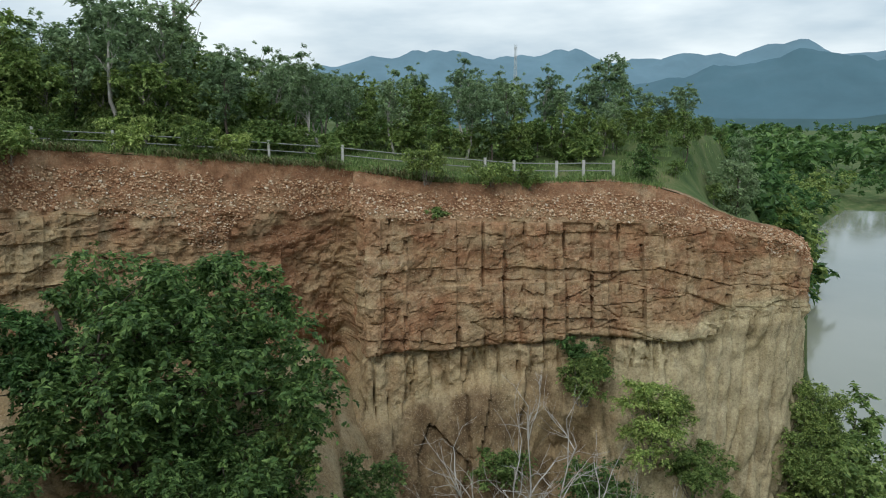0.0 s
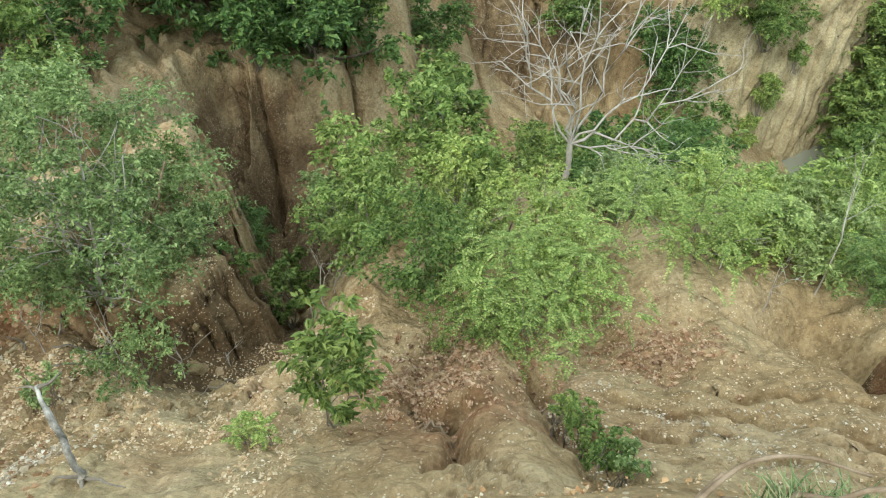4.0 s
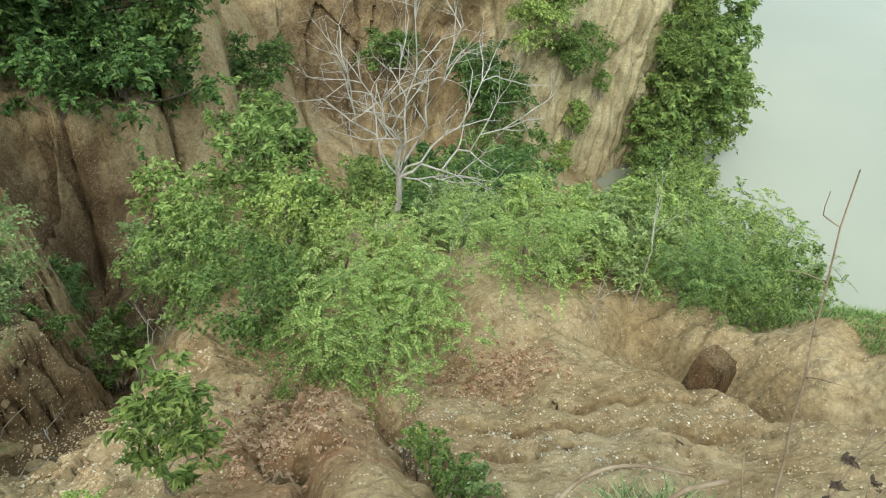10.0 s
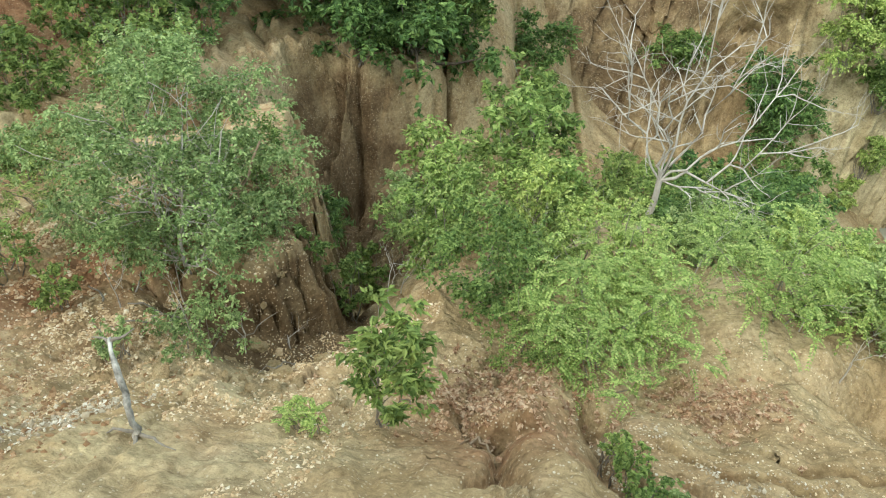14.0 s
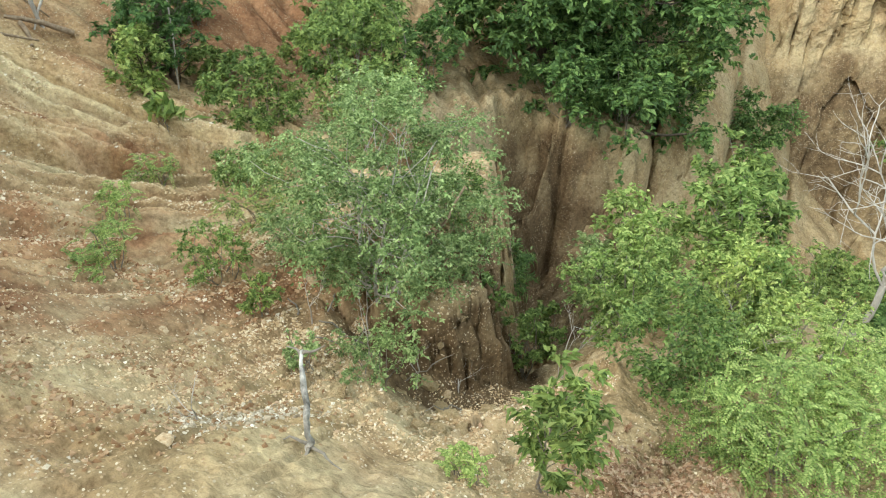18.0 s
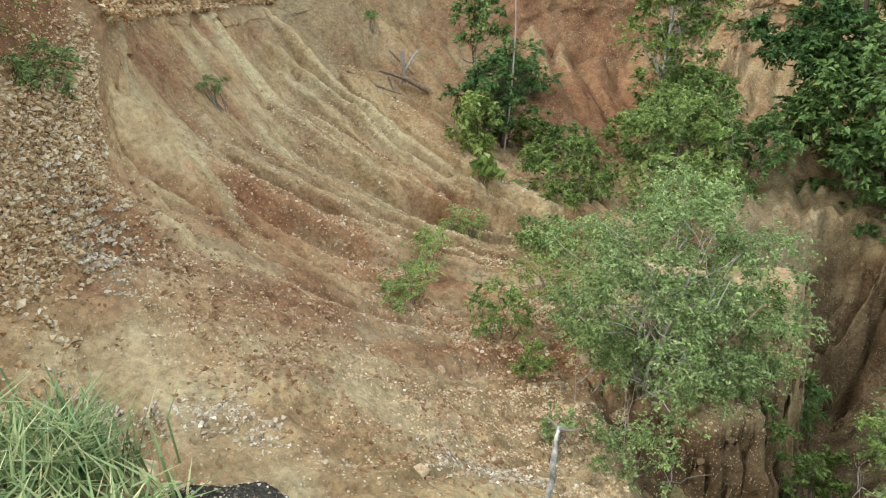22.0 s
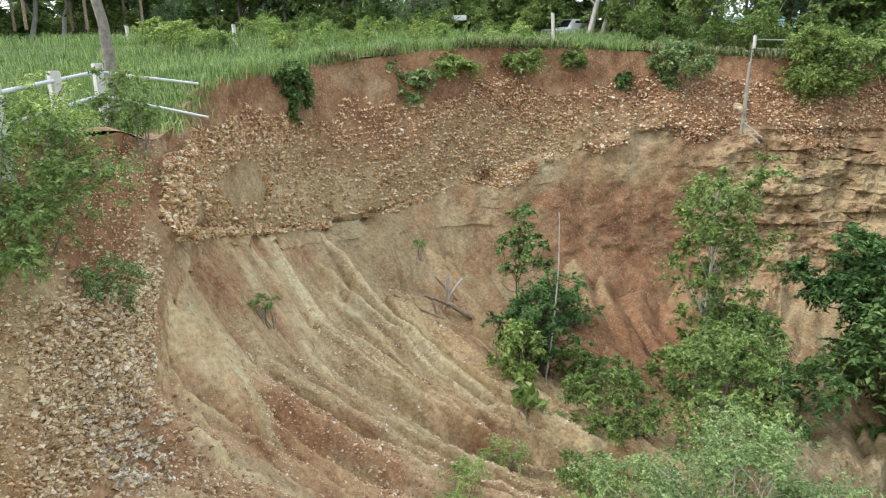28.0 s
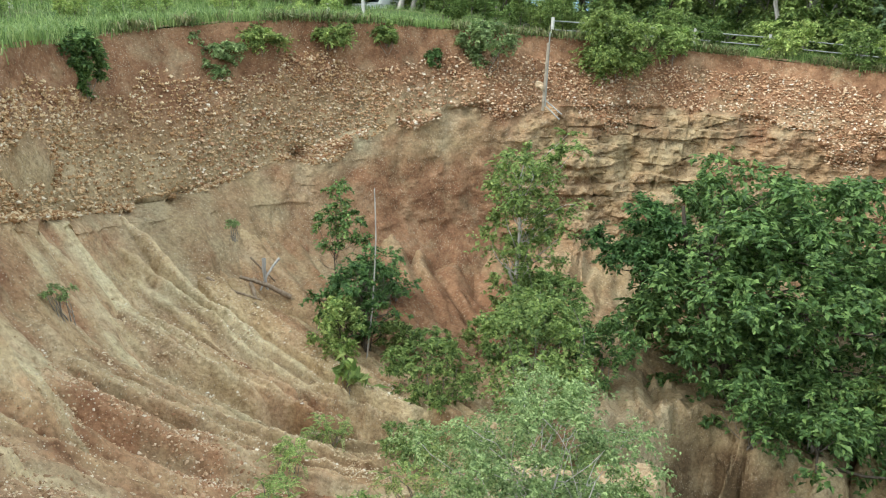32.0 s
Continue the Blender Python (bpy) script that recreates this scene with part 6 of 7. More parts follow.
GRAVEL_GREY = gravel_material("grey_gravel", [(0.0, (0.24, 0.19, 0.13)), (0.35, (0.40, 0.34, 0.25)), (0.7, (0.53, 0.47, 0.37)), (0.92, (0.64, 0.59, 0.49)), (1.0, (0.78, 0.75, 0.68))])
trail("grey_wash", [(-9.4, 0.7), (-8.9, 0.4), (-8.3, 0.2), (-7.8, 0.1), (-7.2, 0.0), (-6.8, -0.1)], 0.2, 6500, 0.012, 0.045, 421, "grey washed pebbles below the near gravel", GRAVEL_GREY)
trail("pale_wash", [(-7.0, -0.1), (-6.5, 0.5), (-6.0, 1.3), (-5.6, 2.2), (-5.2, 3.3), (-4.8, 4.4)], 0.2, 7500, 0.010, 0.045, 422, "pale pebbles in a line across the slope", GRAVEL_GREY)
trail("scree_run", [(-13.2, 4.0), (-11.8, 4.7), (-10.6, 5.1), (-9.4, 5.5), (-8.2, 5.9), (-7.2, 6.3)], 0.5, 11000, 0.014, 0.06, 423, "reddish pale scree running down the slope", GRAVEL_RED)
trail("rib_gravel", [(-15.0, 3.8), (-13.0, 3.4), (-11.0, 3.0), (-9.0, 3.1), (-7.5, 3.4)], 0.3, 3600, 0.010, 0.04, 424, "pale gravel in the rills", GRAVEL_PALE)
GRAVEL_SOIL = gravel_material("soil_clods", [(0.0, (0.20, 0.115, 0.06)), (0.4, (0.29, 0.18, 0.10)), (0.75, (0.37, 0.25, 0.15)), (1.0, (0.45, 0.33, 0.22))])
trail("slope_clods", [(-8.8, 1.2), (-7.8, 1.8), (-6.8, 2.7), (-5.7, 3.9)], 0.75, 13000, 0.010, 0.06, 430, "loose brown clods strewn over the lower slope", GRAVEL_SOIL)
trail("fine_scree", [(-10.2, 2.0), (-8.6, 2.7), (-7.2, 3.5), (-6.0, 4.6)], 0.5, 6500, 0.006, 0.032, 428, "fine red-brown scree on the lower slope", GRAVEL_RED)
trail("fine_chips", [(-8.2, 0.9), (-7.1, 1.6), (-6.1, 2.6), (-5.3, 3.8)], 0.5, 8000, 0.005, 0.024, 429, "small pale chips strewn over the lower slope", GRAVEL_PALE)
trail("spur_wash", [(1.3, 5.9), (1.7, 5.2), (2.2, 4.6), (2.6, 4.0), (3.0, 3.4)], 0.13, 1500, 0.007, 0.028, 425, "pale pebbles washed down the spur", GRAVEL_GREY)
trail("spur_wash_side", [(2.6, 5.0), (3.4, 4.9), (4.4, 5.1), (5.2, 5.2)], 0.2, 1300, 0.007, 0.026, 426, "pale pebbles on the spur's steps", GRAVEL_GREY)
trail("gully_pebbles", [(a - 0.1, c) for a, c in GULLY], 0.1, 900, 0.007, 0.03, 427, "pale pebbles in the gully", GRAVEL_GREY)


def rock_mesh(seed, flat=0.7):
    rng = np.random.default_rng(seed)
    bm = bmesh.new()
    bmesh.ops.create_icosphere(bm, subdivisions=2, radius=1)
    o = rng.random(3) * 9
    for v in bm.verts:
        d = 0.65 + 0.7 * float(vnoise(v.co.x * 1.3 + o[0] + 9, v.co.y * 1.3 + o[1] + 9, v.co.z * 1.3 + o[2] + 9)) + 0.12 * rng.normal()
        v.co *= d
        v.co.z *= flat
    me = bpy.data.meshes.new("rock")
    bm.to_mesh(me)
    bm.free()
    me.materials.append(STONE)
    return me


ROCKS = [rock_mesh(420 + k, 0.55 + 0.1 * k) for k in range(5)]
rrng = np.random.default_rng(9)
# stones on the near rim
for k in range(110):
    q = rrng.random() ** 0.8
    x, y = -1.6 + 3.6 * q + rrng.normal(0, 0.1), float(np.interp(-1.6 + 3.6 * q, [-1.6, -0.6, 0.1, 1.3, 2.0], [0.2, 0.75, 0.97, 1.32, 1.15])) + rrng.normal(0.03, 0.07)
    s = 0.010 + 0.036 * rrng.random() ** 3
    tagged(put("rock", ROCKS[k % 5], None, "", pose(x, y, rim_z(x, y) + s * 0.25, rrng.uniform(-25, 25), rrng.uniform(-25, 25), rrng.uniform(0, 360)) @ Matrix.Scale(s, 4)), "pale tan stone lying on the rim", "rock", "stones on the rim")
for x, y, s in ((-2.93, -0.13, 0.10), (-2.6, 0.2, 0.06), (-3.3, 0.3, 0.05), (-2.75, 0.0, 0.05), (1.0, 1.33, 0.07), (0.8, 1.4, 0.05)):
    tagged(put("rock", ROCKS[int(s * 100) % 5], None, "", pose(x, y, rim_z(x, y) + s * 0.3, 10, -8, x * 300) @ Matrix.Scale(s, 4)), "pale rounded stone among the grass", "rock", "stones on the rim")
# larger stones on the slope
for k in range(60):
    x, y = rrng.uniform(-12, -2.5), rrng.uniform(1.5, 7.5)
    s = 0.025 + 0.06 * rrng.random() ** 3
    tagged(put("rock", ROCKS[k % 5], None, "", pose(x, y, ground_at(x, y) + s * 0.2, rrng.uniform(-25, 25), rrng.uniform(-25, 25), rrng.uniform(0, 360)) @ Matrix.Scale(s, 4)), "pale stone half sunk in the slope", "rock", "stones on the slope")
bmb = bmesh.new()
bmesh.ops.create_icosphere(bmb, subdivisions=4, radius=1)
for v in bmb.verts:
    c = np.array(v.co)
    q = float(fbm(np.array([c[0] * 1.7 + 7]), np.array([c[1] * 1.7 + 7]), np.array([c[2] * 0.9 + 7]), 5)[0])
    v.co = Vector(np.sign(c) * np.abs(c) ** 0.32 * (0.62 + 0.5 * q))
meb = bpy.data.meshes.new("boulder")
bmb.to_mesh(meb)
bmb.free()
meb.materials.append(EARTH)
for key, val in (("clay_shade", 0.62), ("red", 0.7)):
    meb.attributes.new(key, "FLOAT", "POINT").data.foreach_set("value", np.full(len(meb.vertices), val, dtype=np.float32))
b1 = put("boulder", meb, None, "", pose(5.1, 6.2, ground_at(5.1, 6.2) + 0.42, 0, 6, 30) @ Matrix.Diagonal((0.27, 0.27, 0.5, 1)))
tagged(b1, "upright brown block of earth on the spur", "boulder")


def clod():
    bm = bmesh.new()
    bmesh.ops.create_icosphere(bm, subdivisions=5, radius=1)
    rng = np.random.default_rng(45)
    for v in bm.verts:
        c = np.array(v.co)
        q = 0.75 + 0.5 * float(fbm(np.array([c[0] * 1.4 + 7]), np.array([c[1] * 1.4 + 7]), np.array([c[2] * 1.4 + 7]), 5)[0]) + 0.02 * rng.normal()
        v.co *= q
    me = bpy.data.meshes.new("clod")
    bm.to_mesh(me)
    bm.free()
    for p in me.polygons:
        p.use_smooth = True
    me.materials.append(plain("humus", [(0.35, (0.03, 0.027, 0.022)), (0.55, (0.08, 0.072, 0.06)), (0.68, (0.24, 0.22, 0.19))], 14, bumpy=1.0, dist=0.03))
    ob = new("clod")
    ob.matrix_basis = pose(-2.12, 0.13, -0.86, 0, 0, 25)
    put("soil", me, ob, "", Matrix.Diagonal((0.42, 0.26, 0.26, 1)))
    co = np.array([v.co for v in me.vertices]) * [0.42, 0.26, 0.26]
    top = np.flatnonzero(co[:, 2] > 0.02)
    pick = rng.choice(top, 1100)
    tagged(put("pebble_crust", mesh_of("pebble_crust", *pebbles(rng, co[pick], 0.002 + 0.009 * rng.random(1100) ** 2), GRAVEL_GREY, False), ob), kind="stuff")
    return tagged(ob, "dark crusted clod of soil with pale pebbles on the rim", "clod")


clod()


CLODS = []
for k in range(4):
    me = rock_mesh(440 + k, 0.8)
    me.materials.clear()
    me.materials.append(EARTH)
    for key, val in (("grain", 0.9), ("pale", 0.42)):
        me.attributes.new(key, "FLOAT", "POINT").data.foreach_set("value", np.full(len(me.vertices), val, dtype=np.float32))
    CLODS.append(me)
for cx, cy, sx, sy, n in ((-3.9, 5.6, 0.8, 0.35, 26), (-5.2, 8.6, 0.5, 0.9, 22), (-4.4, 6.6, 0.5, 0.3, 10), (-3.2, 5.1, 0.5, 0.3, 8)):
    for k in range(n):
        x, y = cx + rrng.normal(0, sx), cy + rrng.normal(0, sy)
        q = (0.05 + 0.14 * rrng.random() ** 2) * (0.45 if cy > 8 else 1.0)
        tagged(put("earth_clod", CLODS[k % 4], None, "", pose(x, y, ground_at(x, y) - q * 0.1, rrng.uniform(-25, 25), rrng.uniform(-25, 25), rrng.uniform(0, 360)) @ Matrix.Scale(q, 4)), "crumbled block of tan earth on the broken edge", "earth clod", "earth clods by the cleft")


# ---- fallen wood, stump, debris ----
def stick(name, a, b_, r, mat, label, cat, seed=0, sides=7, sag=0.03):
    rng = np.random.default_rng(seed)
    v, f = tube(bent(rng, a, b_, 8, sag), np.linspace(r, r * 0.6, 8), sides)
    return tagged(put(name, mesh_of(name, v, f, mat, True)), label, cat)


stick("log", (-7.9, 15.3, -9.6), (-5.7, 12.7, -11.9), 0.07, DRY, "long thin fallen trunk leaning into the ravine", "log", 1)
stick("branch", (-5.5, 7.8, -6.4), (-4.85, 8.3, -4.95), 0.03, DRY, "bare brown branch leaning over the scarp", "branch", 2, sag=0.12)
def laid(x, y, up=0.06):
    return (x, y, ground_at(x, y) + up)


stick("log", laid(-20.7, 9.7), laid(-19.6, 10.9), 0.05, DRY, "thin fallen trunk on the slope", "log", 3)
stick("log", laid(-20.0, 12.2), laid(-20.9, 10.9), 0.09, DRY, "dark fallen log across the gully", "log", 4)
stick("branch", laid(-21.2, 11.5, 0.75), laid(-20.9, 12.2, 0.0), 0.035, DRY, "bare stick leaning among the debris", "branch", 17)
stick("branch", laid(-21.1, 12.5, 0.5), laid(-20.7, 11.5, 0.15), 0.045, BARK_PALE, "pale broken branch lying among the debris", "branch", 18)
stick("log", laid(-20.8, 11.75, 1.0), laid(-20.7, 11.8, -0.1), 0.075, BARK_PALE, "short pale log standing among debris", "log", 5)
stick("log", laid(-20.4, 11.0, 0.1), laid(-19.5, 10.6, 0.05), 0.07, DRY, "brown log lying down the slope", "log", 6)
stick("branch", (-0.72, 5.2, -6.4), (-0.3, 4.6, -6.15), 0.018, DRY, "bare root curving out of the soil", "branch", 7, sag=0.2)
stick("branch", (-0.72, 5.2, -6.4), (-0.75, 4.7, -5.7), 0.018, DRY, "bare root curving out of the soil", "branch", 8, sag=0.2)
stick("branch", (0.85, 1.42, -1.0), (1.45, 1.42, -0.82), 0.016, DRY, "dry fallen branch on the rim", "branch", 9, sag=0.12)
arch = smooth_line([(0.66, 1.3, -1.05), (0.78, 1.42, -0.98), (0.95, 1.54, -0.93), (1.15, 1.58, -0.93), (1.4, 1.55, -0.98)], 16)[0]
tagged(put("branch", mesh_of("branch", *tube(arch, np.linspace(0.012, 0.006, 16), 7), DRY, True)), "dry branch arching over the rim's grass", "branch")
stick("branch", (0.70, 1.36, -1.1), (0.86, 1.5, -0.95), 0.02, DRY, "dry fallen branch on the rim", "branch", 10, sag=0.1)
stick("trunk_pale", laid(-16.75, 12.75, -0.3), (-16.5, 12.95, -3.0), 0.028, BARK_PALE, "tall bare pale stem above the small trees", "dead tree", 11, sag=0.02)
BARK_STUMP = plain("bark_stump", [(0.38, (0.10, 0.095, 0.085)), (0.5, (0.30, 0.29, 0.27)), (0.62, (0.62, 0.60, 0.56))], 5, bumpy=0.6, stretch=(1, 1, 0.5))
stump = new("stump")
stump.matrix_basis = pose(-3.95, 3.45, ground_at(-3.95, 3.45) + 0.05)
v, f = tube(bent(np.random.default_rng(3), (0, 0, -0.2), (-0.35, 0.45, 0.85), 12, 0.06), np.linspace(0.042, 0.02, 12) * np.array([1.5, 1.25, 1, 0.9, 1.1, 0.85, 1, 0.8, 1, 1.2, 0.9, 0.7]), 9)
v = v + np.random.default_rng(8).normal(0, 0.006, v.shape)
put("trunk", mesh_of("trunk", v, f, BARK_STUMP, True), stump)
for k, (a, b_) in enumerate((((0, 0, 0.0), (0.5, -0.1, 0.06)), ((-0.32, 0.40, 0.78), (-0.62, 0.5, 0.72)), ((-0.34, 0.43, 0.82), (-0.15, 0.6, 0.9)), ((0, 0, 0.03), (0.1, -0.35, 0.02)), ((0, 0, 0.02), (-0.3, -0.1, 0.0)))):
    v, f = tube(bent(np.random.default_rng(k), a, b_, 6, 0.14), np.linspace(0.024, 0.006, 6), 6)
    put("root", mesh_of("root", v, f, BARK_GREY, True), stump)
tagged(stump, "pale weathered stump with broken roots on the slope", "stump")

# the big-leaved sapling below the rim
sap = place(make_tree("sapling", 505, 1.8, 0.42, 0.95, 0.35, 0.02, 40, 0.22, 1700, 0.13, 0.05, LEAF_MID, bark=BARK_GREY, limbs=10, droop=0.5), -1.7, 4.85, -6.2)
tagged(sap, "young sapling with long bright green leaves", "sapling")
banana = place(make_bush("bush", 506, 0.4, 0.3, 9, 0.3, 60, 0.5, 0.16, LEAF_LIGHT), -15.1, 10.75, ground_at(-15.1, 10.75))
tagged(banana, "broad-leaved bright green plant by the hollow", "plant")

WITHERED = plain("withered", [(0.3, (0.035, 0.025, 0.018)), (0.7, (0.12, 0.09, 0.065))], 30, bumpy=0.2)
# dry stalks close to the camera
for k, (a, b_, r) in enumerate((((1.62, 1.28, -1.1), (1.42, 1.52, 0.48), 0.007), ((1.5, 1.1, -1.0), (1.6, 1.2, -0.18), 0.008), ((1.52, 1.08, -1.0), (1.72, 1.12, -0.1), 0.006), ((1.75, 1.0, -1.0), (2.1, 1.25, -0.55), 0.007), ((1.8, 1.0, -1.0), (2.2, 1.05, -0.5), 0.006), ((1.45, 1.25, -1.05), (1.35, 1.42, -0.35), 0.004))):
    rng = np.random.default_rng(600 + k)
    main = bent(rng, a, b_, 10, 0.015)
    out = [tube(main, np.linspace(r, r * 0.3, 10), 5)]
    for i in range(4, 9):
        d = rng.normal(0, 0.6, 3)
        d[2] = 0.5 + abs(d[2])
        tw = bent(rng, main[i], main[i] + d / np.linalg.norm(d) * rng.uniform(0.06, 0.22), 5, 0.1)
        out.append(tube(tw, np.linspace(r * 0.35, 0.0012, 5), 4))
    stalk = new("dry_stalk")
    put("stem", mesh_of("stem", *merged(out), DRY, True), stalk)
    if k in (1, 2):
        for q in main[3:8]:
            put("withered_leaf", mesh_of("withered_leaf", *leaves(rng, q[None], np.array([0.035]), 16, 0.03, 0.016, 0.9), WITHERED, False), stalk)
    tagged(stalk, "thin dry brown stalk rising from the rim", "stalk", "dry stalks on the rim")


# ---- fences ----
def post_mesh(w, d, h, chamfer=0.012, mat=CONCRETE):
    bm = bmesh.new()
    bmesh.ops.create_cube(bm, size=1)
    for v in bm.verts:
        v.co = Vector((v.co.x * w, v.co.y * d, (v.co.z + 0.5) * h))
    bmesh.ops.bevel(bm, geom=list(bm.edges), offset=chamfer, segments=2, affect="EDGES")
    me = bpy.data.meshes.new("post")
    bm.to_mesh(me)
    bm.free()
    me.materials.append(mat)
    return me


def fence(line, spacing_posts, rails, h, label, rail_r=0.03, sunk=0.35, w=0.15, pipe=PIPE):
    """Concrete posts with two white pipes through them."""
    ob = new("fence")
    pm = post_mesh(w, w, h + sunk)
    for x, y, z in spacing_posts:
        put("post", pm, ob, "", pose(x, y, z - sunk, 0, 0, 20))
    for k, (a, b_) in enumerate(line):
        for rz in rails:
            va, vb = Vector(a) + Vector((0, 0, rz)), Vector(b_) + Vector((0, 0, rz))
            v, f = tube(np.linspace(va, vb, 3), np.full(3, rail_r), 8)
            put("rail", mesh_of("rail", v, f, pipe, True), ob)
    return tagged(ob, label, "fence")


near_posts = [(-9.0, -1.1, 0.55), (-10.8, -0.3, 0.5), (-12.78, 0.48, 0.55), (-14.62, 1.27, 0.6)]
nf = fence(list(zip(near_posts[:-1], near_posts[1:])), near_posts, (0.36, 0.76), 0.9, "concrete post fence with white pipe rails, broken off at the edge")
for a, b_ in (((-14.62, 1.27, 1.36), (-14.7, 2.95, 1.08)), ((-14.62, 1.27, 0.96), (-13.7, 2.85, 0.55))):
    v, f = tube(np.linspace(Vector(a), Vector(b_), 3), np.full(3, 0.024), 8)
    put("rail", mesh_of("rail", v, f, PIPE, True), nf, "broken rail hanging over the edge")
far_posts = []
for az in (38.5, 33.5, 28.5, 23.6, 18.6, 13.0, 7.6, 2.2, -3.2, -5.4, -8.6, -10.6, -12.8):
    x, y = bearing(az, 41.8 - 0.45 * max(0, az - 28.5))
    far_posts.append((x, y, land_z(x, y)))
fence(list(zip(far_posts[:-1], far_posts[1:])), far_posts, (0.38, 0.78), 0.95, "long concrete post fence with white pipe rails on the far rim", 0.028, w=0.13, pipe=OLD_PIPE)
for x, y, h in ((-36.85, 9.7, 0.8), (-33.5, 21.9, 0.5), (-32.7, 23.1, 0.7), (-31.6, 24.5, 1.6), (-40.5, 5.5, 0.6)):
    tagged(put("marker_post", post_mesh(0.14, 0.14, h + 0.6), None, "", pose(x, y, land_z(x, y) - 0.4, 2, -2, 30)), "short white concrete marker post in the grass", "post", "marker posts in the grass")
hang = new("hanging_post")
hang.matrix_basis = pose(-19.35, 23.95, -1.9, 6, 4, 20)
put("post", post_mesh(0.1, 0.1, 2.7, 0.012, WEATHERED), hang)
put("footing", rock_mesh(470, 0.8), hang, "broken concrete footing", pose(-0.2, 0, 1.0, 0, 25, 0) @ Matrix.Scale(0.21, 4)).data.materials[0] = STONE
for a, b_ in (((0, 0, 0.5), (0.9, -0.3, 0.05)), ((0, 0, 0.3), (0.8, -0.2, -0.2)), ((0.1, -0.03, 0.2), (0.02, 0, 3.1))):
    v, f = tube(np.linspace(Vector(a), Vector(b_), 3), np.full(3, 0.025), 8)
    put("rail", mesh_of("rail", v, f, OLD_PIPE, True), hang)
tagged(hang, "toppled concrete fence post hanging down the cliff", "post")

# ---- shelter, cabin, car and sign beyond the meadow ----
ROOF = plain("roof_sheet", [(0.3, (0.36, 0.33, 0.30)), (0.7, (0.50, 0.47, 0.43))], 2.0, rough=0.6, bumpy=0.2)
GREENROOF = plain("green_roof", [(0.3, (0.05, 0.22, 0.16)), (0.7, (0.08, 0.30, 0.22))], 2.0, rough=0.5, bumpy=0.1)
CARPAINT = plain("white_paint", [(0.3, (0.72, 0.74, 0.75)), (0.7, (0.8, 0.81, 0.82))], 0.8, rough=0.25, spec=0.5, bumpy=0.0)
GLASS = plain("dark_glass", [(0.3, (0.02, 0.025, 0.03)), (0.7, (0.04, 0.045, 0.05))], 1.0, rough=0.08, spec=0.6, bumpy=0.0)
TYRE = plain("tyre", [(0.3, (0.02, 0.02, 0.02)), (0.7, (0.04, 0.04, 0.04))], 9.0, bumpy=0.1)


def box_part(name, parent, mat, size, m, bevel=0.02, label=""):
    bm = bmesh.new()
    bmesh.ops.create_cube(bm, size=1)
    for v in bm.verts:
        v.co = Vector((v.co.x * size[0], v.co.y * size[1], v.co.z * size[2]))
    bmesh.ops.bevel(bm, geom=list(bm.edges), offset=bevel, segments=2, affect="EDGES")
    me = bpy.data.meshes.new(name)
    bm.to_mesh(me)
    bm.free()
    me.materials.append(mat)
    return put(name, me, parent, label, m)


shelter = new("shelter")
zs = land_z(-52, 4)
shelter.matrix_basis = pose(-52.0, 4.4, zs + 1.1, 0, 0, 8)
for x, y in ((-1.8, -3.2), (1.8, -3.2), (-1.8, 0), (1.8, 0), (-1.8, 3.2), (1.8, 3.2)):
    box_part("post", shelter, DRY, (0.16, 0.16, 2.6), pose(x, y, 1.2))
for sg in (-1, 1):
    n = 42
    yy = np.linspace(-4.2, 4.2, n)
    wv = 0.03 * (np.arange(n) % 2)
    top = np.c_[np.zeros(n), yy, 3.35 + wv]
    bot = np.c_[np.full(n, sg * 2.6), yy, 2.45 + wv]
    V = np.concatenate([top, bot, top - [0, 0, 0.04], bot - [0, 0, 0.04]])
    i = np.arange(n - 1)
    F = np.concatenate([np.stack([i, i + 1, n + i + 1, n + i], -1), np.stack([2 * n + i, 3 * n + i, 3 * n + i + 1, 2 * n + i + 1], -1)])
    put("roof_sheet", mesh_of("roof_sheet", V, F, ROOF), shelter)
tagged(shelter, "open shelter with ribbed grey sheet roof on posts", "shelter")

cabin = new("cabin")
zs = land_z(-66, 13)
cabin.matrix_basis = pose(-66, 13.0, zs, 0, 0, 10)
box_part("wall", cabin, CONCRETE, (4, 5, 3.2), pose(0, 0, 1.5))
for sg in (-1, 1):
    box_part("roof", cabin, GREENROOF, (0.08, 5.8, 3.6), pose(sg * 1.3, 0, 4.3, 0, -sg * 42, 0))
tagged(cabin, "small cabin with steep green roof among trees", "cabin")


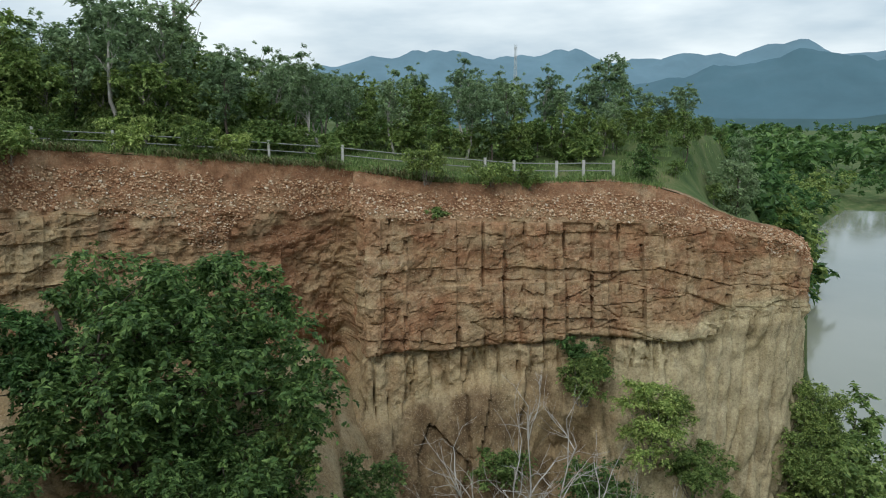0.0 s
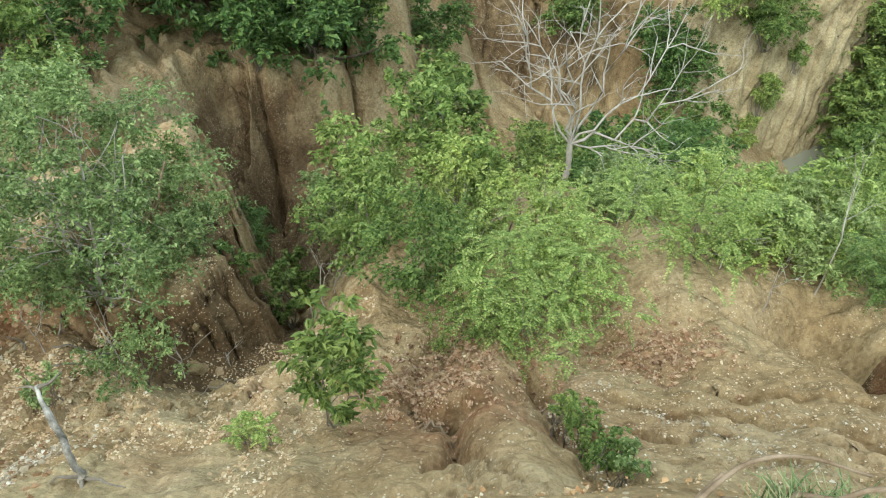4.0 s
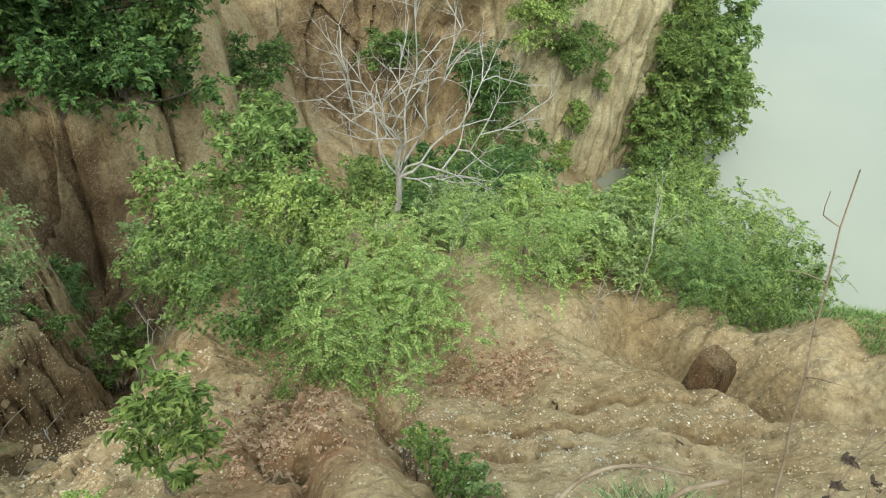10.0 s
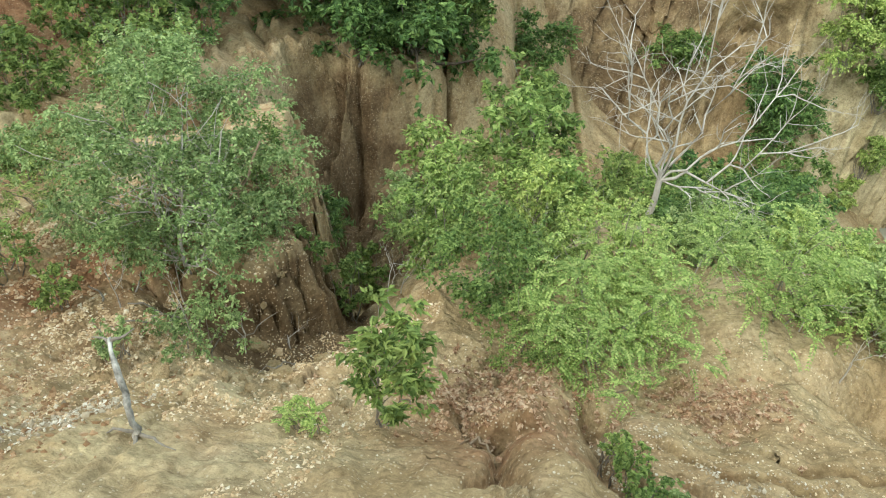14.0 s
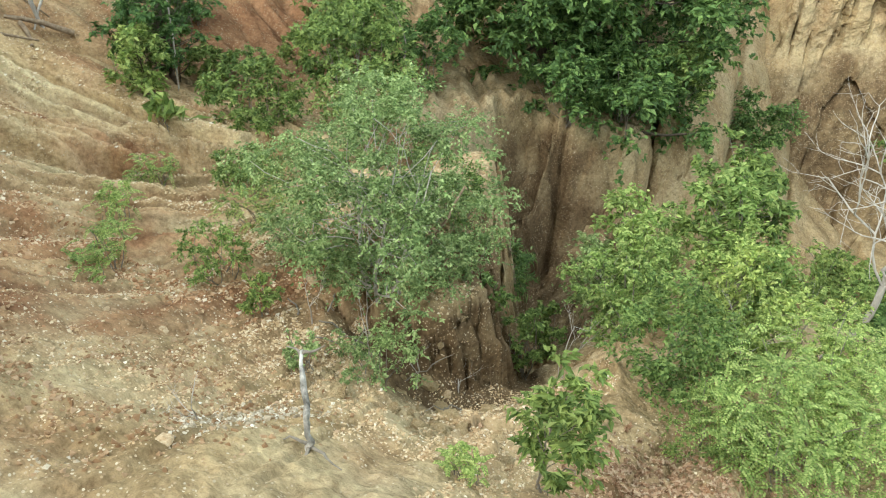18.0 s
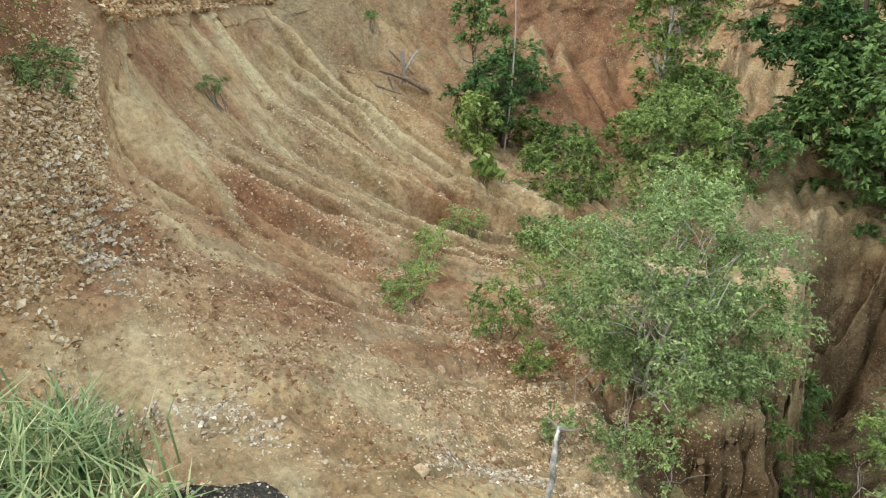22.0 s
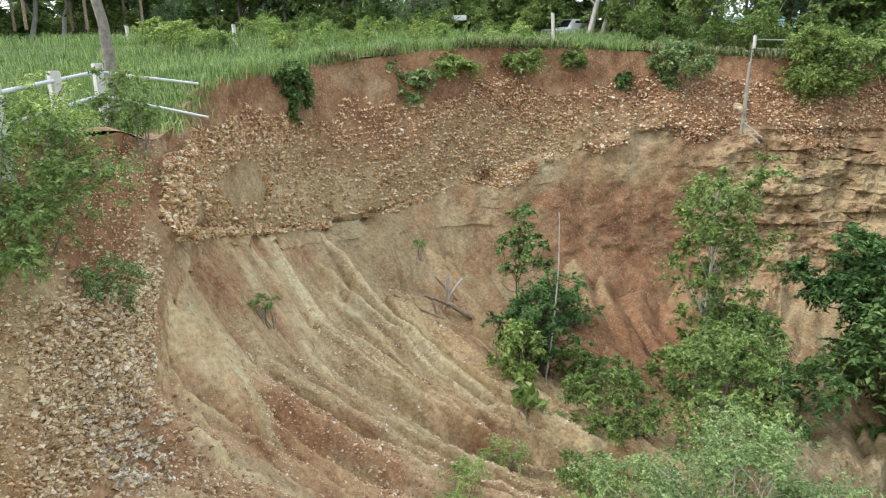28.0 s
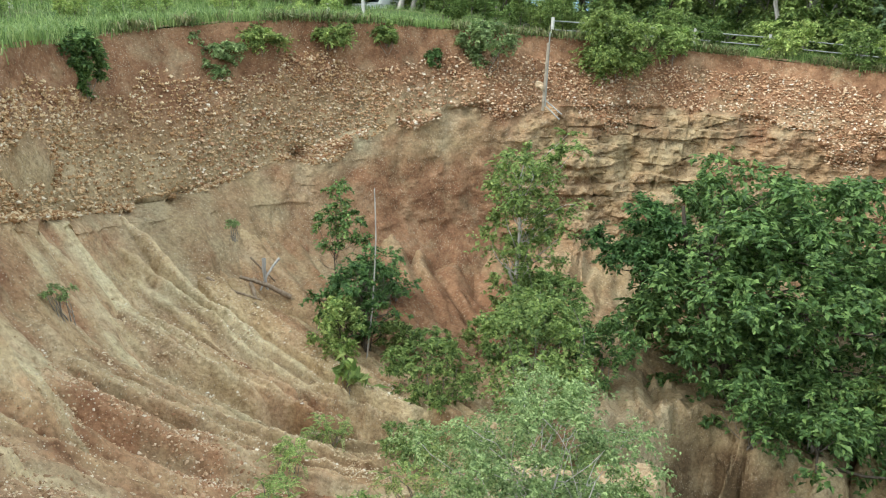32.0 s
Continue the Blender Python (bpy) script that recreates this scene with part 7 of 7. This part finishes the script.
def car():
    ob = new("pickup_car")
    prof = [(-2.3, 0.45), (-2.35, 0.95), (-1.2, 1.02), (-0.65, 1.6), (0.9, 1.62), (1.1, 1.05), (2.25, 1.0), (2.3, 0.45)]
    V = np.array([(x, sy * (0.85 if z < 1.1 else 0.68), z) for sy in (-1, 1) for x, z in prof])
    n = len(prof)
    bm = bmesh.new()
    vs = [bm.verts.new(v) for v in V]
    bm.faces.new(vs[:n])
    bm.faces.new(vs[n:][::-1])
    for i in range(n):
        j = (i + 1) % n
        bm.faces.new((vs[j], vs[i], vs[n + i], vs[n + j]))
    bmesh.ops.recalc_face_normals(bm, faces=list(bm.faces))
    bmesh.ops.bevel(bm, geom=list(bm.edges), offset=0.06, segments=3, affect="EDGES")
    me = bpy.data.meshes.new("body")
    bm.to_mesh(me)
    bm.free()
    me.materials.append(CARPAINT)
    put("body", me, ob)
    for sy in (-1, 1):
        box_part("side_window", ob, GLASS, (1.25, 0.03, 0.36), pose(0.1, sy * 0.745, 1.32, -sy * 14, 0, 0), 0.01)
        for x in (-1.45, 1.4):
            bm = bmesh.new()
            bmesh.ops.create_cone(bm, cap_ends=True, segments=24, radius1=0.34, radius2=0.34, depth=0.22)
            me = bpy.data.meshes.new("wheel")
            bm.to_mesh(me)
            bm.free()
            me.materials.append(TYRE)
            put("wheel", me, ob, "", pose(x, sy * 0.78, 0.34, 90, 0, 0))
    box_part("windscreen", ob, GLASS, (0.03, 1.2, 0.62), pose(-0.95, 0, 1.31, 0, 43, 0), 0.01)
    box_part("rear_window", ob, GLASS, (0.03, 1.1, 0.45), pose(1.03, 0, 1.35, 0, -20, 0), 0.01)
    return ob


cr = car()
cr.matrix_basis = pose(-43.6, 35.5, land_z(-43.6, 35.5) - 0.25, 0, 0, 100)
tagged(cr, "white car parked beyond the grass", "car")
sign = new("sign")
sign.matrix_basis = pose(-46.5, 27.9, land_z(-46.5, 27.9), 0, 0, 40)
for x in (-0.6, 0.6):
    box_part("post", sign, DRY, (0.08, 0.08, 2.2), pose(x, 0, 0.9))
box_part("board", sign, CARPAINT, (1.1, 0.05, 0.35), pose(0, -0.06, 1.5))
tagged(sign, "white signboard on two posts at the meadow's edge", "sign")
near_trunk = place(make_tree("tree", 521, 9, 2.2, 2.4, 4.2, 0.11, 40, 0.9, 3600, 0.3, 0.15, LEAF_MID, bark=BARK_GREY, limbs=12), -17.1, 1.75, land_z(-17.1, 1.75) - 0.1)
tagged(near_trunk, "grey-stemmed tree standing behind the near fence", "tree")

# ---- bushes on the rim and along the fences ----
RIMB = [
    (-30.25, 9.95, -1.75, 0.75, 1.15, LEAF_DARK, "dense dark green bush hanging on the rim"),
    (-29.4, 14.9, -0.8, 0.95, 0.85, LEAF_GREY, "grey-green bush overhanging the rim"),
    (-28.6, 16.6, 0.1, 0.95, 0.45, LEAF_MID, "low green shrub spilling over the rim"),
    (-27.6, 19.4, 0.3, 0.9, 0.5, LEAF_MID, "green shrub rooted at the rim"),
    (-26.4, 21.6, 0.3, 0.6, 0.45, LEAF_MID, "green shrub rooted at the rim"),
    (-24.6, 22.8, -0.6, 0.5, 0.4, LEAF_DARK, "small dark plant hanging in the red soil"),
    (-24.0, 25.2, -0.6, 1.1, 1.1, LEAF_GREY, "spreading grey-green bush on the rim"),
    (-23.3, 24.6, -1.6, 0.6, 0.4, LEAF_GREY, "small grey-green plant in the red soil"),
    (-20.3, 30.2, -1.2, 1.8, 1.6, LEAF_MID, "large green bush over the rim by the fence"),
    (-18.2, 31.6, 0.0, 0.9, 0.7, LEAF_LIGHT, "light green bush by the fence"),
    (-15.0, 36.4, 0.0, 1.3, 0.9, LEAF_LIGHT, "light green bush by the far fence"),
    (-12.4, 37.6, -0.5, 1.1, 0.9, LEAF_MID, "green bush by the far fence"),
    (-10.9, 38.4, -0.4, 0.9, 0.8, LEAF_LIGHT, "light green bush by the far fence"),
    (-6.0, 39.2, -1.0, 0.7, 0.9, LEAF_LIGHT, "light green bush by the far fence"),
    (-1.0, 38.6, -1.7, 1.2, 1.1, LEAF_MID, "green bush overhanging the gravel band"),
    (2.6, 39.2, -1.7, 1.3, 0.5, LEAF_MID, "low green bush at the rim"),
    (4.4, 39.4, -2.0, 0.9, 0.5, LEAF_MID, "low green bush at the rim"),
    (10.6, 40.6, -1.8, 0.9, 0.9, LEAF_DARK, "dark green bush at the end of the fence"),
    (6.9, 35.0, -12.0, 1.3, 1.3, LEAF_MID, "green bush growing from the cliff"),
    (9.8, 33.2, -14.4, 1.5, 1.9, LEAF_LIGHT, "light green grass and shrub hanging on the cliff"),
    (7.2, 32.6, -16.6, 1.5, 1.3, LEAF_DARK, "dark green bush at the foot of the cliff"),
    (-0.4, 37.4, -3.5, 0.5, 0.3, LEAF_MID, "small plant on top of the pillar"),
    (-10.1, -0.3, -0.8, 1.4, 0.95, LEAF_MID, "straggling green bush below the near fence"),
    (-9.3, -1.2, -0.9, 1.3, 0.85, LEAF_MID, "straggling green bush below the near fence"),
    (-11.4, 0.2, 0.3, 0.7, 0.45, LEAF_LIGHT, "yellow-green shrub at the foot of the fence"),
    (-13.6, 1.5, 0.1, 0.6, 0.6, LEAF_MID, "green shrub under the broken rail"),
    (-10.3, 0.55, -1.6, 0.5, 0.35, LEAF_GREY, "small grey-green plant in the gravel wall"),
    (-21.6, 11.2, -5.05, 0.28, 0.12, LEAF_GREY, "small plant at the foot of the gravel"),
    (7.2, 36.6, -11.6, 1.3, 1.2, LEAF_DARK, "dark green bush growing from the cliff"),
    (10.9, 34.8, -14.0, 1.5, 1.3, LEAF_MID, "green bush hanging low on the cliff"),
    (12.4, 34.6, -16.9, 1.6, 1.6, LEAF_MID, "green bush hanging low on the cliff"),
    (8.0, 32.6, -18.6, 1.9, 1.7, LEAF_DARK, "dark green bush hanging low on the cliff"),
    (2.7, 34.0, -16.4, 1.4, 1.1, LEAF_MID, "green bush hanging low on the cliff"),
    (-2.9, 29.3, -14.6, 1.3, 1.1, LEAF_DARK, "dark green bush beside the ravine"),
    (20.2, 39.2, -16.5, 1.8, 2.0, LEAF_MID, "green bush at the cliff's river end"),
    (19.4, 38.0, -18.5, 2.0, 2.0, LEAF_MID, "green bush at the cliff's river end"),
    (13.2, 34.6, -20.9, 0.7, 1.3, LEAF_LIGHT, "light green creeper on the pale buttress"),
    (12.5, 34.2, -23.0, 0.9, 1.2, LEAF_LIGHT, "light green creeper at the buttress's foot"),
    (14.6, 35.6, -18.6, 0.45, 0.7, LEAF_LIGHT, "small light green creeper on the pale buttress"),
    (-15.6, 4.1, -4.0, 0.32, 0.16, LEAF_GREY, "small grass tuft on the pale rills"),
]
RIM_FINE = smooth_line(RIM, 2000)[0]
for k, (x, y, z, rx, rz, mat, lab) in enumerate(RIMB):
    if k < 10:
        # set on the lip of the rim in the same bearing
        a0 = math.atan2(y, x)
        da = np.abs(np.arctan2(RIM_FINE[:, 1], RIM_FINE[:, 0]) - a0)
        rr = math.hypot(*RIM_FINE[int(np.argmin(da)), :2]) - 0.35 - 0.2 * max(0.0, -z)
        q = rr / math.hypot(x, y)
        x, y, z = x * q, y * q, 1.65 + (z - 1.65) * q
    near = math.hypot(x, y) < 16
    cnt = int((6500 if k < 10 else 2600) * rx * rz + 500) if not near else int(7500 * rx * rz + 500)
    tagged(place(make_bush("bush", 540 + k, rx, rz, 30, 0.4 * rx, cnt, 0.075 if near or rx < 0.4 else 0.17, 0.035 if near or rx < 0.4 else 0.085, mat), x, y, z), lab, "bush", "bushes along the rim")
low_bush = make_bush("bush", 590, 1.2, 0.8, 36, 0.42, 1500, 0.23, 0.12, LEAF_MID, stems=2)
low_bush.matrix_basis = pose(-20, 42, land_z(-20, 42))
tagged(low_bush, "green undergrowth at the edge of the wood", "bush", "undergrowth")
for k in range(150):
    back = k > 55
    a = wrng.uniform(41, 99) if back else wrng.uniform(-13, 41)
    x, y = bearing(a, wrng.uniform(55, 68) if back else wrng.uniform(42.6, 47))
    keep = low_bush.matrix_basis.copy()
    copy_at(low_bush, x, y, land_z(x, y), wrng.uniform(0, 360), wrng.uniform(1.0, 2.1) if back else wrng.uniform(0.6, 1.2))
    low_bush.matrix_basis = keep


# weeds standing in the meadow
weed = make_bush("weed", 591, 0.55, 0.4, 24, 0.2, 900, 0.12, 0.05, LEAF_LIGHT, stems=4)
weed.matrix_basis = pose(-34.0, 14.0, land_z(-34.0, 14.0))
tagged(weed, "light green weed standing in the long grass", "weed", "weeds in the meadow")
for k in range(56):
    a = wrng.uniform(52, 82)
    x, y = bearing(a, wrng.uniform(34.5, 50))
    if abs(a - 59) < 1.2 and k % 2:
        continue
    keep = weed.matrix_basis.copy()
    copy_at(weed, x, y, land_z(x, y), wrng.uniform(0, 360), wrng.uniform(0.6, 1.5))
    weed.matrix_basis = keep


# ---- far outcrop, mast, leaf litter ----
def outcrop():
    n, k = 60, 24
    u, v = np.linspace(0, 1, n)[:, None] + np.zeros((1, k)), np.linspace(0, 1, k)[None] + np.zeros((n, 1))
    x = 22 + 11 * u
    z = -4.2 + (3.2 + 1.8 * np.exp(-((u - 0.15) / 0.12) ** 2) + 0.8 * fbm(u * 5, 0 * u, 0 * u, 3)) * v * np.sin(np.pi * np.clip(u, 0.02, 0.98)) ** 0.4
    y = 86 + 4 * v + 1.6 * fbm(u * 9, v * 4, 0 * u + 2, 4)
    me = mesh_of("outcrop", np.stack([x, y, z], -1).reshape(-1, 3), grid_faces(n, k), EARTH, True, {"red": 0.45 + 0.3 * (u > 0.6), "pale": 0.35 + 0 * u, "beds": 0.5 + 0 * u})
    return tagged(put("outcrop", me), "bare red and tan earth outcrop among the trees", "outcrop", kind="structure")


outcrop()
mast = new("radio_mast")
mast.matrix_basis = pose(24.4, 258.9, -20)
for sx, sy in ((-1, -1), (1, -1), (0, 1)):
    v, f = tube([(sx * 0.9, sy * 0.9, 0), (sx * 0.35, sy * 0.35, 46)], [0.12, 0.08], 5)
    put("leg", mesh_of("leg", v, f, PIPE, True), mast)
for z in np.arange(2, 46, 3.0):
    w = 0.9 - 0.55 * z / 46
    v, f = tube([(-w, -w, z), (w, -w, z + 1.5), (0, w, z), (-w, -w, z + 1.5)], [0.06] * 4, 4)
    put("brace", mesh_of("brace", v, f, PIPE, True), mast)
tagged(mast, "slender grey lattice mast above the far woods", "mast")


def litter():
    rng = np.random.default_rng(701)
    pts = []
    for cx, cy, r, n in ((-0.9, 5.9, 1.1, 4600), (2.3, 7.0, 0.8, 2600), (-0.2, 6.8, 1.1, 2600)):
        x, y = cx + rng.normal(0, r * 0.6, n), cy + rng.normal(0, r * 0.45, n)
        pts.append(np.c_[x, y, [floor_z(a, c) + 0.015 for a, c in zip(x, y)]])
    pts = np.concatenate(pts)
    mm = leaf_material("dead_leaf", (0.24, 0.13, 0.07), (0.40, 0.25, 0.15), (0.56, 0.43, 0.30), 0.1)
    V, F = leaves(rng, pts, np.full(len(pts), 0.03), len(pts), 0.075, 0.04, 0.0, 0.3)
    return tagged(put("leaf_litter", mesh_of("leaf_litter", V, F, mm, False)), "reddish dry leaf litter under the shrubs", "leaf litter", kind="stuff")


litter()


def slope_grass():
    """Short grass on the slope above the river, and thin tufts elsewhere in the bowl."""
    rng = np.random.default_rng(801)
    x, y = rng.uniform(5.2, 11.5, 52000), rng.uniform(1.0, 9.0, 52000)
    ok = (x - 6.3 + 0.5 * (y - 5)) * 0.9 + (fbm(x * 0.5, y * 0.5, 0 * x + 6, 3) - 0.5) * 2.5 > 0.8 + 0.25 * np.abs(y - 4)
    x, y = x[ok], y[ok]
    z = FLZ[np.clip(np.searchsorted(GX, x), 1, len(GX) - 1), np.clip(np.searchsorted(GY, y), 1, len(GY) - 1)]
    return tagged(put("slope_grass", mesh_of("slope_grass", *blades(rng, np.c_[x, y, z - 0.03], rng.uniform(0.07, 0.26, len(x)), 0.014, 1.1), GRASS, False)), "thin green grass on the slope above the river", "grass", kind="stuff")


slope_grass()


def rim_fringe():
    """Grass and root threads that hang over the lip of the back rim."""
    rng = np.random.default_rng(811)
    k = rng.integers(0, len(RIM_FINE), 9000)
    k = k[(k > 500) & (k < 1240)]
    p = RIM_FINE[k] + np.c_[rng.normal(0, 0.15, (len(k), 2)), rng.normal(0.02, 0.06, len(k))]
    keep = fbm(p[:, 0] * 0.7, p[:, 1] * 0.7, 0 * k + 3.0, 3) > 0.42
    p = p[keep]
    fr = leaf_material("dry_fringe", (0.09, 0.10, 0.04), (0.17, 0.20, 0.075), (0.34, 0.30, 0.16), 0.3)
    return tagged(put("rim_grass", mesh_of("rim_grass", *blades(rng, p, rng.uniform(0.25, 0.7, len(p)), 0.05, 2.0), fr, False)), "dry grass hanging over the lip of the rim", "grass", kind="stuff")


rim_fringe()


# ---- bare twigs and roots ----
for k, (x, y, ln, sc) in enumerate(((-3.2, 11.6, 1.2, 1.0), (2.0, 9.9, 1.0, 0.8), (-3.3, 10.2, 0.9, 0.9), (0.4, 13.9, 1.0, 0.9), (3.6, 9.0, 0.8, 0.8), (-0.6, 9.6, 0.9, 0.9), (5.2, 8.9, 1.2, 1.1), (-5.6, 8.2, 1.2, 1.0), (-6.8, 7.6, 1.3, 1.0), (-7.6, 8.2, 1.1, 0.9), (-5.3, 6.2, 0.7, 0.8), (-4.8, 6.7, 0.6, 0.8), (-5.8, 6.9, 0.8, 0.8), (-5.35, 3.15, 0.55, 0.8), (-4.4, 7.4, 0.5, 0.8), (-6.4, 6.2, 0.7, 0.8), (-3.0, 8.6, 0.8, 0.9), (1.4, 8.6, 0.7, 0.9), (4.2, 8.3, 0.7, 0.9))):
    t = place(bare_tree("dead_shrub", 900 + k, ln, 0.016, 3, 0.5, BARK_PALE, 0.05), x, y, ground_at(x, y) + 0.2, 40 * k, sc)
    tagged(t, "leafless pale dead shrub among the bushes", "dead shrub", "dead shrubs")
rt = np.random.default_rng(31)
for k in range(16):
    x, y = -5.2 + rt.normal(0, 0.7), 6.3 + rt.normal(0, 0.5)
    a = rt.uniform(0, 6.28)
    ln = rt.uniform(0.4, 1.1)
    x1, y1 = x + ln * math.cos(a), y + ln * math.sin(a)
    stick("root", (x, y, ground_at(x, y) + 0.02), (x1, y1, ground_at(x1, y1) + 0.06), rt.uniform(0.008, 0.02), BARK_GREY, "bare grey root lying on the crumbling slope", "root", 950 + k, 5, 0.12)
